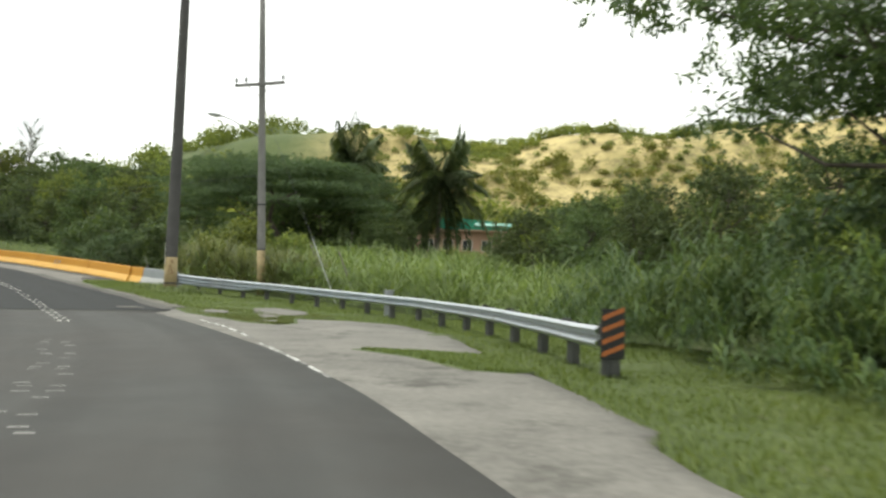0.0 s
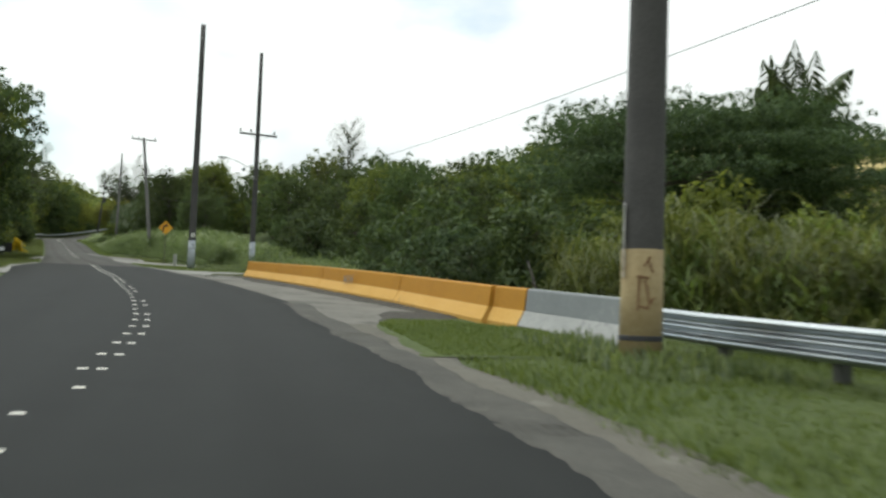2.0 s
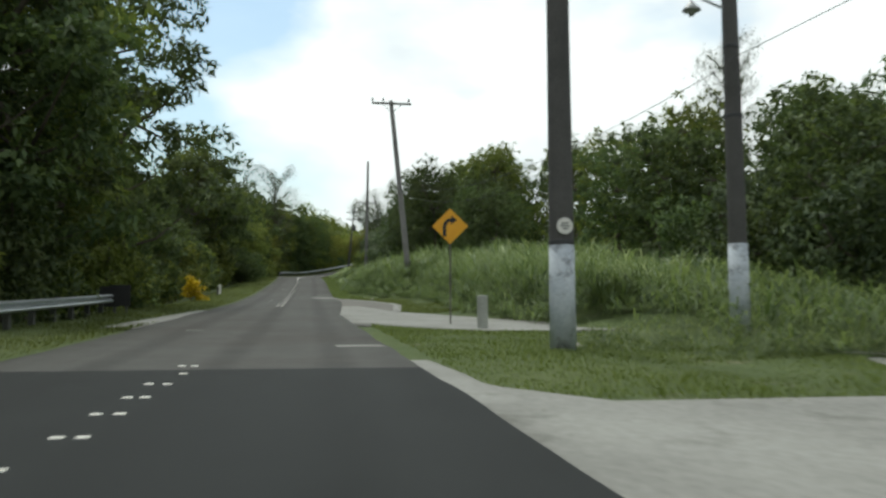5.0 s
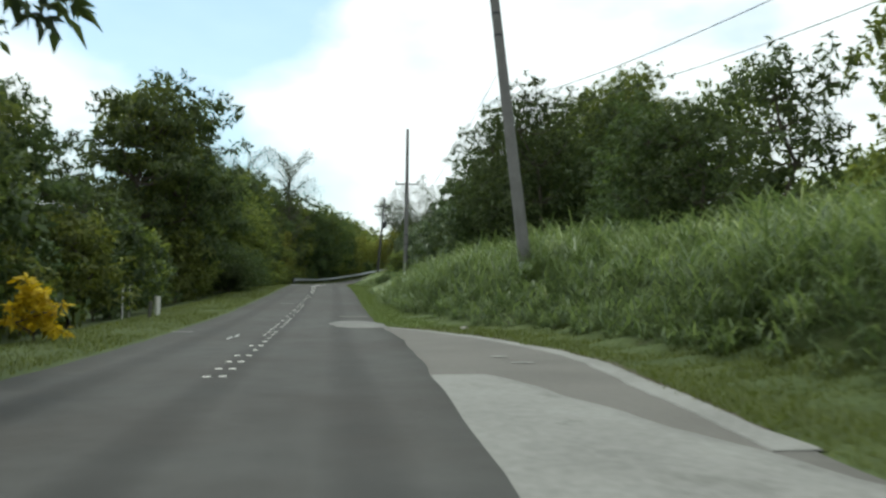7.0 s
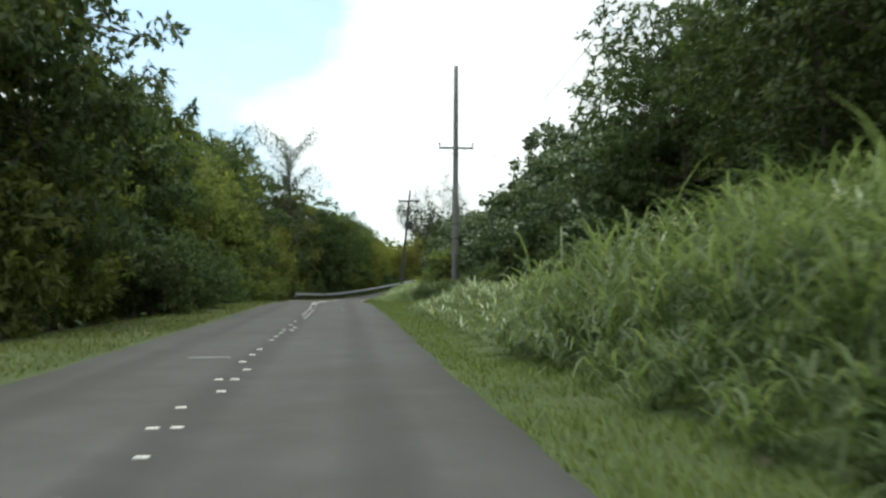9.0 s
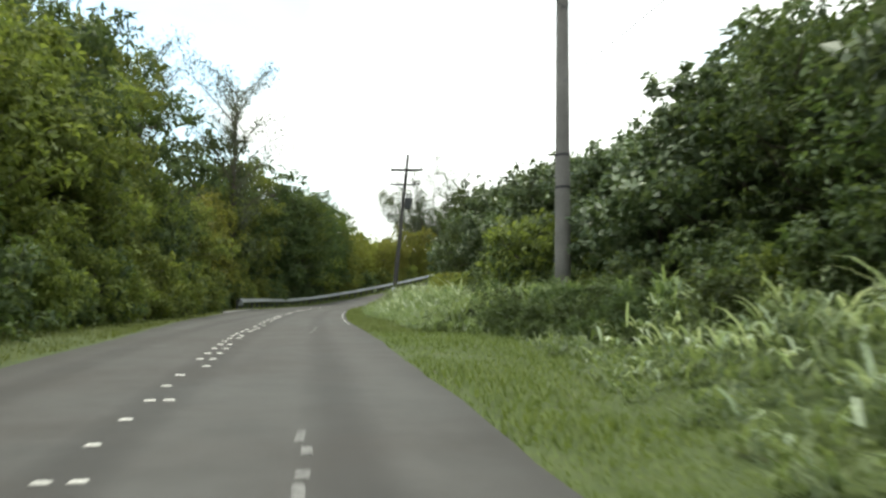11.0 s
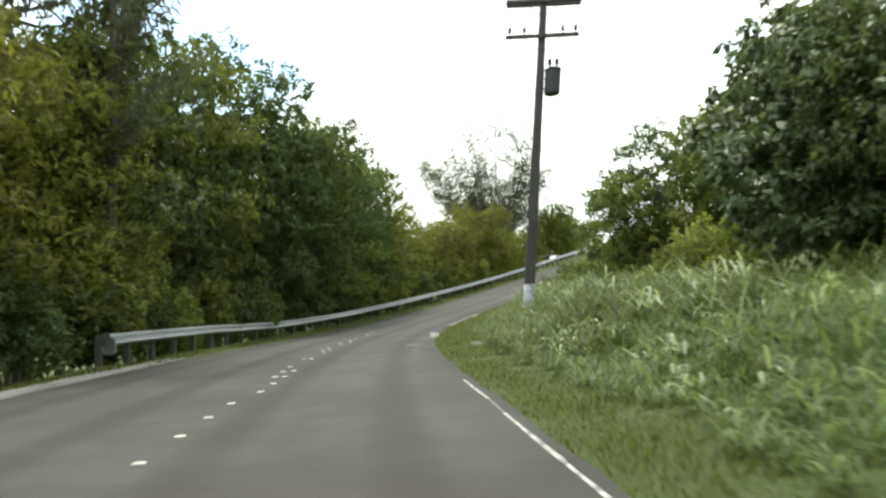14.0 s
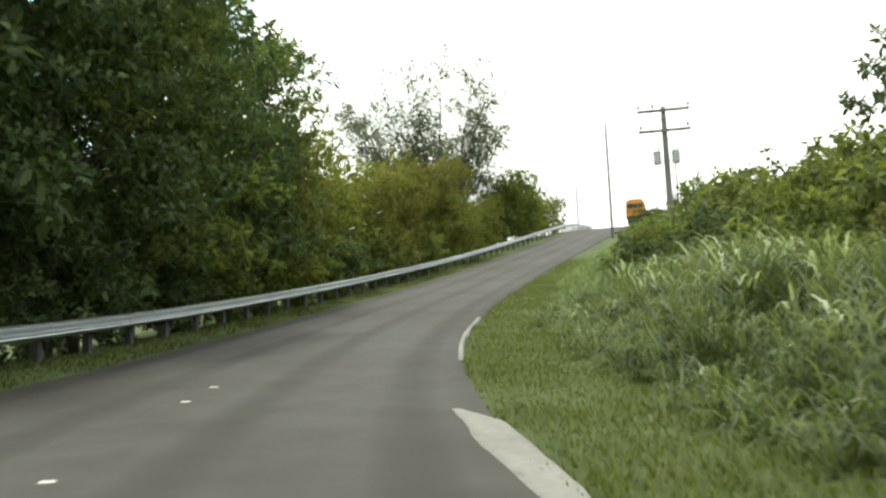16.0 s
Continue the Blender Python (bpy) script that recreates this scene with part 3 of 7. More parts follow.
def land(x, y):
    """Height of the bare ground."""
    x, y = np.asarray(x, float).ravel(), np.asarray(y, float).ravel()
    s, d = near(x, y)
    z = np.interp(s, SS, LINE[:, 2])
    w = smooth(84, 128, s)
    low = -0.35 * smooth(9.5, 14, d) + 0.045 * np.clip(d - 18, 0, 70)
    f = FLAT_R(s)
    steep = 1 - 0.72 * smooth(140, 172, s)
    bank = steep * (1.0 * smooth(f, f + 2.4, d) + 0.17 * np.clip(d - f - 1.6, 0, 20)) + 0.1 * np.clip(d - f - 21.6, 0, 60)
    bank = bank * (1 - 0.5 * smooth(262, 305, s))
    right = (1 - w) * low + w * bank
    lf = 9.0 - 2.4 * smooth(108, 122, s)
    lift = 0.08 * smooth(222, 236, s) * (1 - smooth(300, 320, s)) * smooth(5.5, 6.8, -d)
    left = lift - 0.13 * np.clip(-d - lf, 0, 22) + 0.02 * np.clip(-d - 30, 0, 60)
    out = z + np.where(d > 0, right, left)
    out = out + 0.05 * wave(x, y, 1.0) * smooth(2.5, 6, np.abs(d + 1.5) - 2.5)
    # under the carriageway the bed lies lower
    bed = (d > EDGE_L(s) - 0.2) & (d < EDGE_R(s) + 0.25)
    for (_, _, s0, s1, a, b, *_), _ in SLABS:
        bed |= (s > s0 - 0.3) & (s < s1 + 0.3) & (d > np.asarray(a(s)) - 0.3) & (d < np.asarray(b(s)) + 0.1)
    out = np.where(bed, z - 0.10, out - 0.012)
    far, away = smooth(90, 260, np.abs(d)), smooth(45, 150, np.abs(d))
    out = out * (1 - far) + far * 6.0
    for cx, cy, sx, sy, h, turn in HILLS:
        c, q = math.cos(turn), math.sin(turn)
        u, v = (x - cx) * c + (y - cy) * q, -(x - cx) * q + (y - cy) * c
        out = out + away * h * np.exp(-(u / sx) ** 2 - (v / sy) ** 2) * (1 + 0.10 * wave(x, y, 0.06))
    return out


HILLS = [(34, 290, 110, 55, 44, -0.15), (150, 250, 60, 60, 40, 0.3), (-60, 420, 160, 90, 46, 0.2), (-330, 330, 120, 160, 30, 0.5), (-420, 60, 160, 200, 26, 0.0)]


def land_at(x, y):
    return float(land([x], [y])[0])


def spot(s, d, h=0.0):
    """A place by metres along and across the road, standing on the ground there."""
    x, y, _ = at(s, d)
    return Vector((float(x), float(y), land_at(x, y) + h))


def spaced(a, b, step):
    return np.arange(a, b, step)


xs = np.concatenate([-np.geomspace(2600, 275, 26), spaced(-260, 40, 1.25), np.geomspace(46, 2400, 30)])
ys = np.concatenate([-np.geomspace(2400, 70, 22), spaced(-60, 305, 1.25), np.geomspace(311, 2800, 30)])
gx, gy = np.meshgrid(xs, ys)
gz = land(gx, gy).reshape(gx.shape)
idx = np.arange(gx.size).reshape(gx.shape)
quads = np.stack([idx[:-1, :-1], idx[:-1, 1:], idx[1:, 1:], idx[1:, :-1]], -1).reshape(-1, 4)
ground_me = raw("ground", np.stack([gx, gy, gz], -1).reshape(-1, 3), quads)
dry = np.clip((gz.ravel() - 17) / 9, 0, 1) * smooth(120, 170, gy.ravel()) * smooth(-60, -20, gx.ravel())
ground_me.attributes.new("dry", "FLOAT", "POINT").data.foreach_set("value", dry.astype(np.float32))
link("ground", ground_me, "ground", None, "rough grass verge and scrub land under the road", "ground", kind="structure", smooth=True)


def strip(name, material, s0, s1, left, right, h, label, category, thick=0.08, step=0.75, across=8, rag=0.0, seed=0, kind="structure"):
    """A slab along the road between two edges, with its own thickness and uneven edges."""
    rng = np.random.default_rng(seed + int(abs(s0) * 7))
    s = np.linspace(s0, s1, max(3, int((s1 - s0) / step) + 1))
    a, b = np.asarray(left(s), float) + 0 * s, np.asarray(right(s), float) + 0 * s
    def torn():
        fine = np.convolve(rng.uniform(0, 1, len(s) + 2), [0.3, 0.4, 0.3], "valid")
        coarse = np.interp(s, np.arange(s0 - 2, s1 + 3, 1.1), rng.uniform(0, 1, len(np.arange(s0 - 2, s1 + 3, 1.1))))
        return 0.55 * fine + 0.9 * coarse - 0.2

    a, b = a - rag * torn(), b + rag * torn()
    u = np.linspace(0, 1, across)
    d = a[:, None] * (1 - u) + b[:, None] * u
    d = np.concatenate([d[:, :1] - 0.02, d, d[:, -1:] + 0.02], 1)
    S = np.repeat(s[:, None], d.shape[1], 1)
    hh = np.full(d.shape, h)
    hh[:, 0] = hh[:, -1] = h - thick
    p = at(S.ravel(), 0.0)
    t = np.stack([np.interp(S.ravel(), SS, TAN[:, 0]), np.interp(S.ravel(), SS, TAN[:, 1])], 1)
    dd = d.ravel()
    verts = np.stack([p[:, 0] + t[:, 1] * dd, p[:, 1] - t[:, 0] * dd, p[:, 2] + hh.ravel()], 1)
    i = np.arange(S.size).reshape(S.shape)
    q = np.stack([i[:-1, :-1], i[:-1, 1:], i[1:, 1:], i[1:, :-1]], -1).reshape(-1, 4)
    me = raw(name, verts, q)
    uv = me.uv_layers.new(name="UVMap")
    loops = q.ravel()
    uv.data.foreach_set("uv", np.stack([S.ravel()[loops], dd[loops]], 1).astype(np.float32).ravel())
    return link(name, me, material, None, label, category, kind=kind)


for a, k in SLABS:
    strip(*a, **{"step": 0.3, **k})
strip("road", "asphalt_mid", -60, 29.4, EDGE_L, EDGE_R, 0.0, "worn grey asphalt carriageway before the new surface", "road", rag=0.04)
strip("road", "asphalt_new", 29.4, 88.2, EDGE_L, EDGE_R, 0.012, "fresh dark asphalt carriageway past the barrier", "road", rag=0.10)
strip("road", "asphalt_old", 88.2, 384, EDGE_L, EDGE_R, 0.0, "worn grey asphalt carriageway climbing the hill", "road", rag=0.09)


strip("soil_line", "brown_soil", 113, 131.6, lambda s: LAYBY(s) + 0.02, lambda s: LAYBY(s) + np.interp(s, [113, 120, 126, 129, 131.6], [0.1, 0.2, 0.4, 0.75, 0.4]), -0.004, "bare brown soil between the lay-by and the reeds", "soil", thick=0.05, step=0.2, rag=0.25, seed=45)
strip("soil_line", "soil", 46.6, 50.8, table((46.6, 3.1), (48.2, 3.5), (49.6, 3.9), (50.8, 4.5)), table((46.6, 3.5), (48.0, 4.6), (49.4, 5.3), (50.8, 5.4)), 0.006, "dark soil and litter between concrete and grass", "soil", thick=0.03, step=0.15, rag=0.3, seed=47)
strip("soil_line", "soil", 50, 76.5, table((50, 5.3), (54, 4.7), (60, 4.2), (66, 3.7), (70, 4.0), (73, 4.3), (76.5, 4.6)), table((48, 5.6), (54, 5.55), (60, 5.2), (76.5, 5.2)), 0.004, "dark soil and litter along the barrier foot", "soil", thick=0.03, step=0.4, rag=0.3, seed=40)
for s0, s1, a0, b0 in ((72.45, 73.1, 2.35, 3.1), (72.4, 72.95, 3.12, 3.9), (79.0, 79.25, 5.6, 6.4), (81.7, 82.0, 7.1, 7.8), (79.2, 79.36, 4.1, 4.65), (81.48, 81.65, 6.2, 6.5)):
    strip("damp_stain", "damp", s0, s1, table((s0, (a0 + b0) / 2), ((s0 + s1) / 2, a0), (s1, (a0 + b0) / 2 + 0.2)), table((s0, (a0 + b0) / 2 + 0.1), ((s0 + s1) / 2, b0), (s1, (a0 + b0) / 2 + 0.3)), 0.006, "dark damp patch on the concrete", "stain", thick=0.01, step=0.08, across=4, rag=0.16, seed=41)
strip("puddle", "puddle", 73.55, 74.7, table((73.55, 2.8), (74.0, 2.62), (74.35, 2.66), (74.7, 3.15)), table((73.55, 2.9), (74.0, 3.3), (74.4, 3.55), (74.7, 3.4)), 0.005, "shallow dark puddle on the concrete shoulder", "puddle", thick=0.01, step=0.05, across=5, rag=0.12, seed=43)
strip("slab_joint", "soil", 52.80, 52.85, lambda s: 2.6 + 0 * s, lambda s: 4.75 + 0 * s, 0.004, "dirt-filled joint between concrete slabs", "slab joint", thick=0.01, step=0.03, across=24, rag=0.15, seed=51)
for s0, s1, k in ((30.2, 37.5, 51), (37.0, 45.0, 52), (44.5, 52.6, 53)):
    strip("gravel_spill", "grit", s0, s1, lambda s: EDGE_R(s) - 0.12 + 0.05 * np.sin(s * 1.1), lambda s: EDGE_R(s) + 0.2, 0.017, "dark loose grit washed over the asphalt edge", "gravel", thick=0.012, step=0.07, across=6, rag=0.2, seed=k)
# pale dusty streaks washed over the shoulder
for s0, s1, a, b, w, k in ((69.85, 70.35, 2.4, 4.1, 0.0, 62), ):
    strip("dust_streak", "concrete_pale", s0, s1, table((s0, (a + b) / 2 - 0.3), ((s0 + s1) / 2, a), (s1, a + 0.5)), table((s0, (a + b) / 2), ((s0 + s1) / 2, b), (s1, b - 0.3)), 0.003, "pale silt washed across the concrete", "stain", thick=0.008, step=0.06, across=7, rag=0.3, seed=k)
# dusty verge edge; its pale colour also stands for the sun on it
strip("verge_edge", "concrete_pale", 221, 238, lambda s: EDGE_L(s) - 0.42, lambda s: EDGE_L(s) - 0.42 + np.interp(s, [221, 225, 232, 238], [0.04, 0.3, 0.26, 0.02]), 0.06, "dusty concrete edge of the far verge, sunlight put into its pale colour", "kerb", thick=0.12, step=0.3, rag=0.06, seed=67)
# worn remains of a double dashed line
for j in range(26):
    q = 7.3 + j * 0.44 + 0.12 * math.sin(j * 2.7)
    for e in (0.0, 0.34):
        if (j * 7 + int(e * 10)) % 5 in (0, 3):
            continue
        c = float(np.interp(q, [7.3, 9, 11.3, 13.7, 19], [-1.5, -1.64, -1.72, -1.85, -2.05])) - e + 0.05 * math.sin(j * 1.9)
        strip("paint_mark", "faint_line", q, q + 0.09 + 0.05 * math.sin(j * 3.1), lambda s: c - 0.05 + 0 * s, lambda s: c + 0.06 + 0 * s, 0.005, "worn remains of a white road dash", "road marking", thick=0.008, step=0.05, across=3, rag=0.03, seed=70 + j)
# repairs and paint on the carriageway
strip("road_patch", "patch", 131.0, 135.0, table((131.0, 0.8), (131.6, 0.35), (133, 0.12), (134.4, 0.3), (135, 0.7)), table((131.0, 1.2), (131.6, 1.5), (133, 1.6), (134.2, 1.35), (135, 0.95)), 0.006, "pale concrete repair patch in the asphalt", "road patch", thick=0.02, step=0.12, rag=0.3, seed=20)
strip("road_patch", "concrete", 137.6, 138.2, table((137.6, 0.3), (138.2, 0.35)), table((137.6, 1.35), (138.2, 1.3)), 0.006, "narrow concrete repair across the lane", "road patch", thick=0.02, rag=0.06, seed=21)
strip("road_patch", "concrete_pale", 92.3, 92.75, table((92.3, 0.4), (92.75, 0.35)), table((92.3, 1.3), (92.75, 1.2)), 0.006, "pale repair strip beside the seam", "road patch", thick=0.02, rag=0.08, seed=22)
for s0, s1, line in ((11.5, 17.2, table((11, 1.5), (17.2, 1.46))), (18.6, 24.7, table((18.6, 1.6), (19.9, 1.68), (21.4, 1.77), (22.8, 1.84), (24.7, 1.81)))):
    for k, q in enumerate(np.arange(s0, s1, 0.54)):
        q += 0.06 * math.sin(k * 2.3)
        strip("edge_line", "white_line" if k % 3 else "faint_line", q, q + 0.46 + 0.14 * math.sin(k * 1.7), lambda s: line(s) - 0.022, lambda s: line(s) + 0.01, 0.008, "worn scrap of a white edge line", "road marking", thick=0.01, step=0.06, across=3, rag=0.016, seed=30 + k)
strip("road_patch", "concrete_pale", 245.4, 249.8, table((245.4, 1.12), (246, 1.0), (247.9, 0.84), (249.8, 0.74)), table((245.4, 1.18), (246.2, 1.26), (248.9, 1.12), (249.8, 0.76)), 0.007, "broken pale concrete wedge at the grass edge", "road patch", thick=0.02, step=0.12, across=5, rag=0.05, seed=17)
strip("road_patch", "concrete_pale", 244.3, 244.85, table((244.3, 0.95), (244.6, 0.85), (244.85, 0.95)), table((244.3, 1.15), (244.6, 1.2), (244.85, 1.1)), 0.007, "pale concrete scrap at the grass edge", "road patch", thick=0.02, step=0.08, across=5, rag=0.05, seed=18)
for k, q in enumerate(np.arange(196, 226, 1.5)):
    q += 0.04 * math.sin(k * 2.9)
    strip("edge_line", "faint_line" if k % 4 == 1 else "white_line", q, q + 1.42 + 0.06 * math.sin(k * 1.3), lambda s: EDGE_R(s) - 0.105, lambda s: EDGE_R(s) - 0.1, 0.006, "worn white edge line beside the grass", "road marking", thick=0.01, step=0.1, across=3, rag=0.016, seed=31 + k)
for s0, s1, d0 in ((171.5, 171.9, -0.05), (172.0, 172.25, -0.03), (172.7, 173.0, -0.02), (173.2, 173.7, -0.05), (188.4, 188.6, 0.03), (188.75, 189.05, 0.05), (190.1, 190.35, 0.11), (191.45, 191.9, 0.17), (192.5, 192.8, 0.18), (199.0, 199.2, 0.28), (236.2, 236.5, 0.75), (239.6, 239.9, 0.6), (126.5, 127.4, -2.47), (127.3, 128.2, -2.38)):
    strip("paint_mark", "white_line" if s0 < 130 else "faint_line", s0, s1, lambda s: d0 - 0.008 + 0 * s, lambda s: d0 + 0.008 + 0 * s, 0.006, "scuffed white paint mark on the lane", "road marking", thick=0.008, step=0.08, across=3, rag=0.04, seed=33)
for s0, d0, w in ((149.5, -2.28, 0.6), (239.2, 0.62, 0.4), (98.0, -3.04, 0.35), (129.4, -4.05, 0.5)):
    strip("paint_mark", "faint_line", s0, s0 + 0.3, lambda s: d0 - w / 2 + 0 * s, lambda s: d0 + w / 2 + 0 * s, 0.006, "worn white bar across the lane", "road marking", thick=0.008, step=0.1, across=3, rag=0.05, seed=35)
for s0, s1, a0, b0 in ((244.72, 244.78, 0.22, 0.84), (244.36, 244.5, -0.97, -0.64), (244.67, 244.78, -0.42, -0.16), (243.65, 243.85, -0.25, 0.18), (119.64, 119.84, 3.08, 3.36), (120.85, 121.15, 3.0, 3.18)):
    strip("paint_mark", "faint_line" if s0 > 200 else "concrete_pale", s0, s1, lambda s: a0 + 0 * s, lambda s: b0 + 0 * s, 0.006, "worn scrap of white paint across the lane", "road marking", thick=0.008, step=0.03, across=6, rag=0.06, seed=36)


def manhole(s, d, r, label):
    bm = bmesh.new()
    turned(bm, [(r + 0.12, -0.03), (r + 0.12, 0.012), (r + 0.05, 0.016), (r + 0.03, 0.012), (r, 0.018), (r * 0.9, 0.02), (r * 0.86, 0.014), (r * 0.4, 0.014), (r * 0.36, 0.02), (0.01, 0.02)], 28)
    p = at(s, d, 0.012)
    ob = part("manhole_cover", bm, "concrete", None)
    ob.location = [float(v) for v in p]
    return tagged(ob, label, "manhole cover")


manhole(31.1, 0.95, 0.33, "round manhole cover in a pale concrete ring")
manhole(31.5, 2.55, 0.26, "round cast cover sunk in the concrete edge")

def across(s):
    """The heading of the road's right-hand side, about z."""
    tx, ty = np.interp(s, SS, TAN[:, 0]), np.interp(s, SS, TAN[:, 1])
    return math.atan2(-tx, ty)


# raised pavement markers in pairs down the middle
mk = bmesh.new()
vs = [[mk.verts.new((x * w, y * d, z)) for x, y in ((-1, -1), (1, -1), (1, 1), (-1, 1))] for w, d, z in ((0.055, 0.04, -0.004), (0.055, 0.04, 0.002), (0.043, 0.022, 0.011))]
for lo, hi in zip(vs, vs[1:]):
    for k in range(4):
        mk.faces.new((lo[k], lo[(k + 1) % 4], hi[(k + 1) % 4], hi[k]))
mk.faces.new(vs[-1])
mk_me = bpy.data.meshes.new("road_marker")
mk.to_mesh(mk_me)
mk.free()
mk_me.materials.append(M["marker"])
rng = np.random.default_rng(4)
PACE = ((24.3, 51.62, 22), (51.62, 60.37, 7), (60.37, 67.42, 6), (67.42, 81.9, 12), (81.9, 90.0, 7), (118, 119.12, 1), (119.12, 126.8, 6), (126.8, 172.1, 37), (172.1, 188.3, 14), (188.3, 212.04, 18), (212.04, 228.43, 11), (228.43, 245.6, 12), (245.6, 258, 9))
for a, b, count in PACE:
    for s in np.linspace(a, b, count, endpoint=False):
        for off in (-0.1, 0.1):
            if rng.random() < (0.45 if 126.8 < s < 172 else 0.62 if s > 230 else 0.24):
                continue
            ob = new("road_marker", mk_me)
            ss = float(s) + rng.uniform(-0.02, 0.02)
            h = 0.012 if 29.4 < ss < 88.2 else 0.0
            ob.location = [float(v) for v in at(ss, MIDDLE(ss) + off + rng.uniform(-0.012, 0.012), h)]
            ob.rotation_euler = (0, 0, across(ss) + rng.uniform(-0.08, 0.08))
            tagged(ob, "white ceramic road marker block stuck on the asphalt", "road marker", "markers down the middle of the road")

# ---- built things ----
BEAM = [(0.0, 0.0), (0.035, 0.012), (0.082, 0.05), (0.085, 0.07), (0.075, 0.088), (0.012, 0.135), (0.008, 0.16), (0.012, 0.18), (0.075, 0.225), (0.085, 0.245), (0.082, 0.265), (0.035, 0.30), (0.0, 0.312)]
LOW_BEAM = [(0.0, 0.0), (0.035, 0.012), (0.082, 0.05), (0.085, 0.07), (0.075, 0.088), (0.012, 0.135), (0.008, 0.16)]


def guardrail(stops, label, side=1, lift=0.0, post_gap=1.9, beam_h=0.44, first_post=0.0, blocks=True, deep=None):
    """A W-beam rail along (s, d) stops; side 1 stands on the right and shows its face to the road."""
    ss = [a for a, _ in stops]
    dd = [b for _, b in stops]
    ob = root("guardrail", Matrix.Translation(spot(ss[0], dd[0])), label, "guardrail")
    inv = ob.matrix_basis.inverted()

    def p(s, h):
        d = float(np.interp(s, ss, dd))
        up = lift(s) if callable(lift) else lift
        v = spot(s, d, up + h)
        if h:
            v.z = sum(spot(s + k, d).z for k in (-6, -4, -2, 0, 2, 4, 6)) / 7 + float(up) + h
        return inv @ v

    prof = [(-side * a, b) for a, b in BEAM] + [(-side * (a - 0.012), b) for a, b in BEAM[::-1]]
    s = ss[0]
    while s < ss[-1] - 0.4:
        e = min(s + 3.81, ss[-1])
        bm = bmesh.new()
        sweep(bm, prof, [p(q, beam_h) for q in np.linspace(s, e + 0.06, 5)])
        part("beam", bm, "steel", ob, "galvanised steel beam")
        s = e
    if deep:
        low = [(-side * a, b) for a, b in LOW_BEAM] + [(-side * (a - 0.012), b) for a, b in LOW_BEAM[::-1]]
        for a, b in zip(deep, deep[1:]):
            bm = bmesh.new()
            sweep(bm, low, [p(q, beam_h - 0.158 * min(1.0, (q - deep[0]) / 1.2)) for q in np.linspace(a, b, 5)])
            part("lower_beam", bm, "steel", ob, "lower corrugation of the deep steel beam")
    for q in np.arange(ss[0] + first_post, ss[-1], post_gap):
        bm = bmesh.new()
        b = p(q, 0)
        m = Matrix.Translation(b) @ Matrix.Rotation(across(q), 4, "Z")
        box(bm, side * 0.21, 0, 0.21, 0.15, 0.2, 1.02, 0.012, m)
        if blocks:
            box(bm, side * 0.07, 0, 0.60, 0.14, 0.15, 0.34, 0.01, m)
        part("post", bm, "post", ob, "dark weathered post")
    return ob


guardrail([(11.4, 5.35), (12.5, 5.6), (15, 6.3), (18, 7.05), (21, 7.75), (24.5, 8.3), (28, 8.4), (31, 8.3), (34, 8.0), (38, 7.4), (42, 6.75), (45.4, 6.35)], "shiny steel guardrail on dark posts along the bend", 1, deep=(36.4, 39, 42.2, 45.4))
guardrail([(40, -8.3), (60, -7.9), (80, -7.7), (95, -7.6), (109, -7.5)], "steel guardrail along the grass before the woods", -1)
rail_c = guardrail([(233.9, -7.15), (240, -7.05), (250, -6.9), (262, -6.9), (280, -6.6), (300, -6.3), (330, -6.2), (366, -6.2)], "pale steel guardrail climbing round the bend", -1, table((234, 0.15), (243, 0.13), (251, 0.0), (264, 0.0), (285, 0.1)))
bm = bmesh.new()
box(bm, 0.05, -0.03, 0.58, 0.36, 0.02, 0.42, 0.05, Matrix.Rotation(across(233.9), 4, "Z"))
part("end_plate", bm, "steel", rail_c, "pale flared steel end plate")


def end_marker(s, d, w, h, h0, label, colour):
    """A marker panel on two posts at the nose of a guardrail."""
    ob = root("hazard_marker", Matrix.Translation(spot(s, d)) @ Matrix.Rotation(across(s), 4, "Z"), label, "hazard marker")
    bm = bmesh.new()
    box(bm, 0, 0, h0 + h / 2, w, 0.02, h, 0.004)
    part("panel", bm, "black", ob)
    if colour:
        for k in range(4):
            bm = bmesh.new()
            z = h0 + h * (0.14 + 0.24 * k)
            vs = [bm.verts.new(v) for v in ((-w * 0.46, -0.014, z - 0.13 + 0.06), (w * 0.46, -0.014, z + 0.06), (w * 0.46, -0.014, z + 0.13), (-w * 0.46, -0.014, z))]
            r = bmesh.ops.extrude_face_region(bm, geom=[bm.faces.new(vs)])
            bmesh.ops.translate(bm, verts=[v for v in r["geom"] if isinstance(v, bmesh.types.BMVert)], vec=(0, 0.003, 0))
            part("stripe", bm, "orange", ob, "faded orange diagonal stripe")
    for x in (-w * 0.3, w * 0.3):
        bm = bmesh.new()
        box(bm, x, 0.05, (h0 + h * 0.8) / 2 - 0.15, 0.06, 0.06, h0 + h * 0.8 + 0.3, 0.005)
        part("leg", bm, "post", ob)
    return ob


end_marker(11.3, 5.5, 0.38, 0.72, 0.26, "black panel with faded orange stripes on the rail end", True)
end_marker(109.6, -7.3, 0.75, 0.8, 0.3, "dark unpainted panel at the end of the rail", False)
end_marker(110.4, -7.9, 0.75, 0.8, 0.25, "dark panel backing the end of the rail", False)

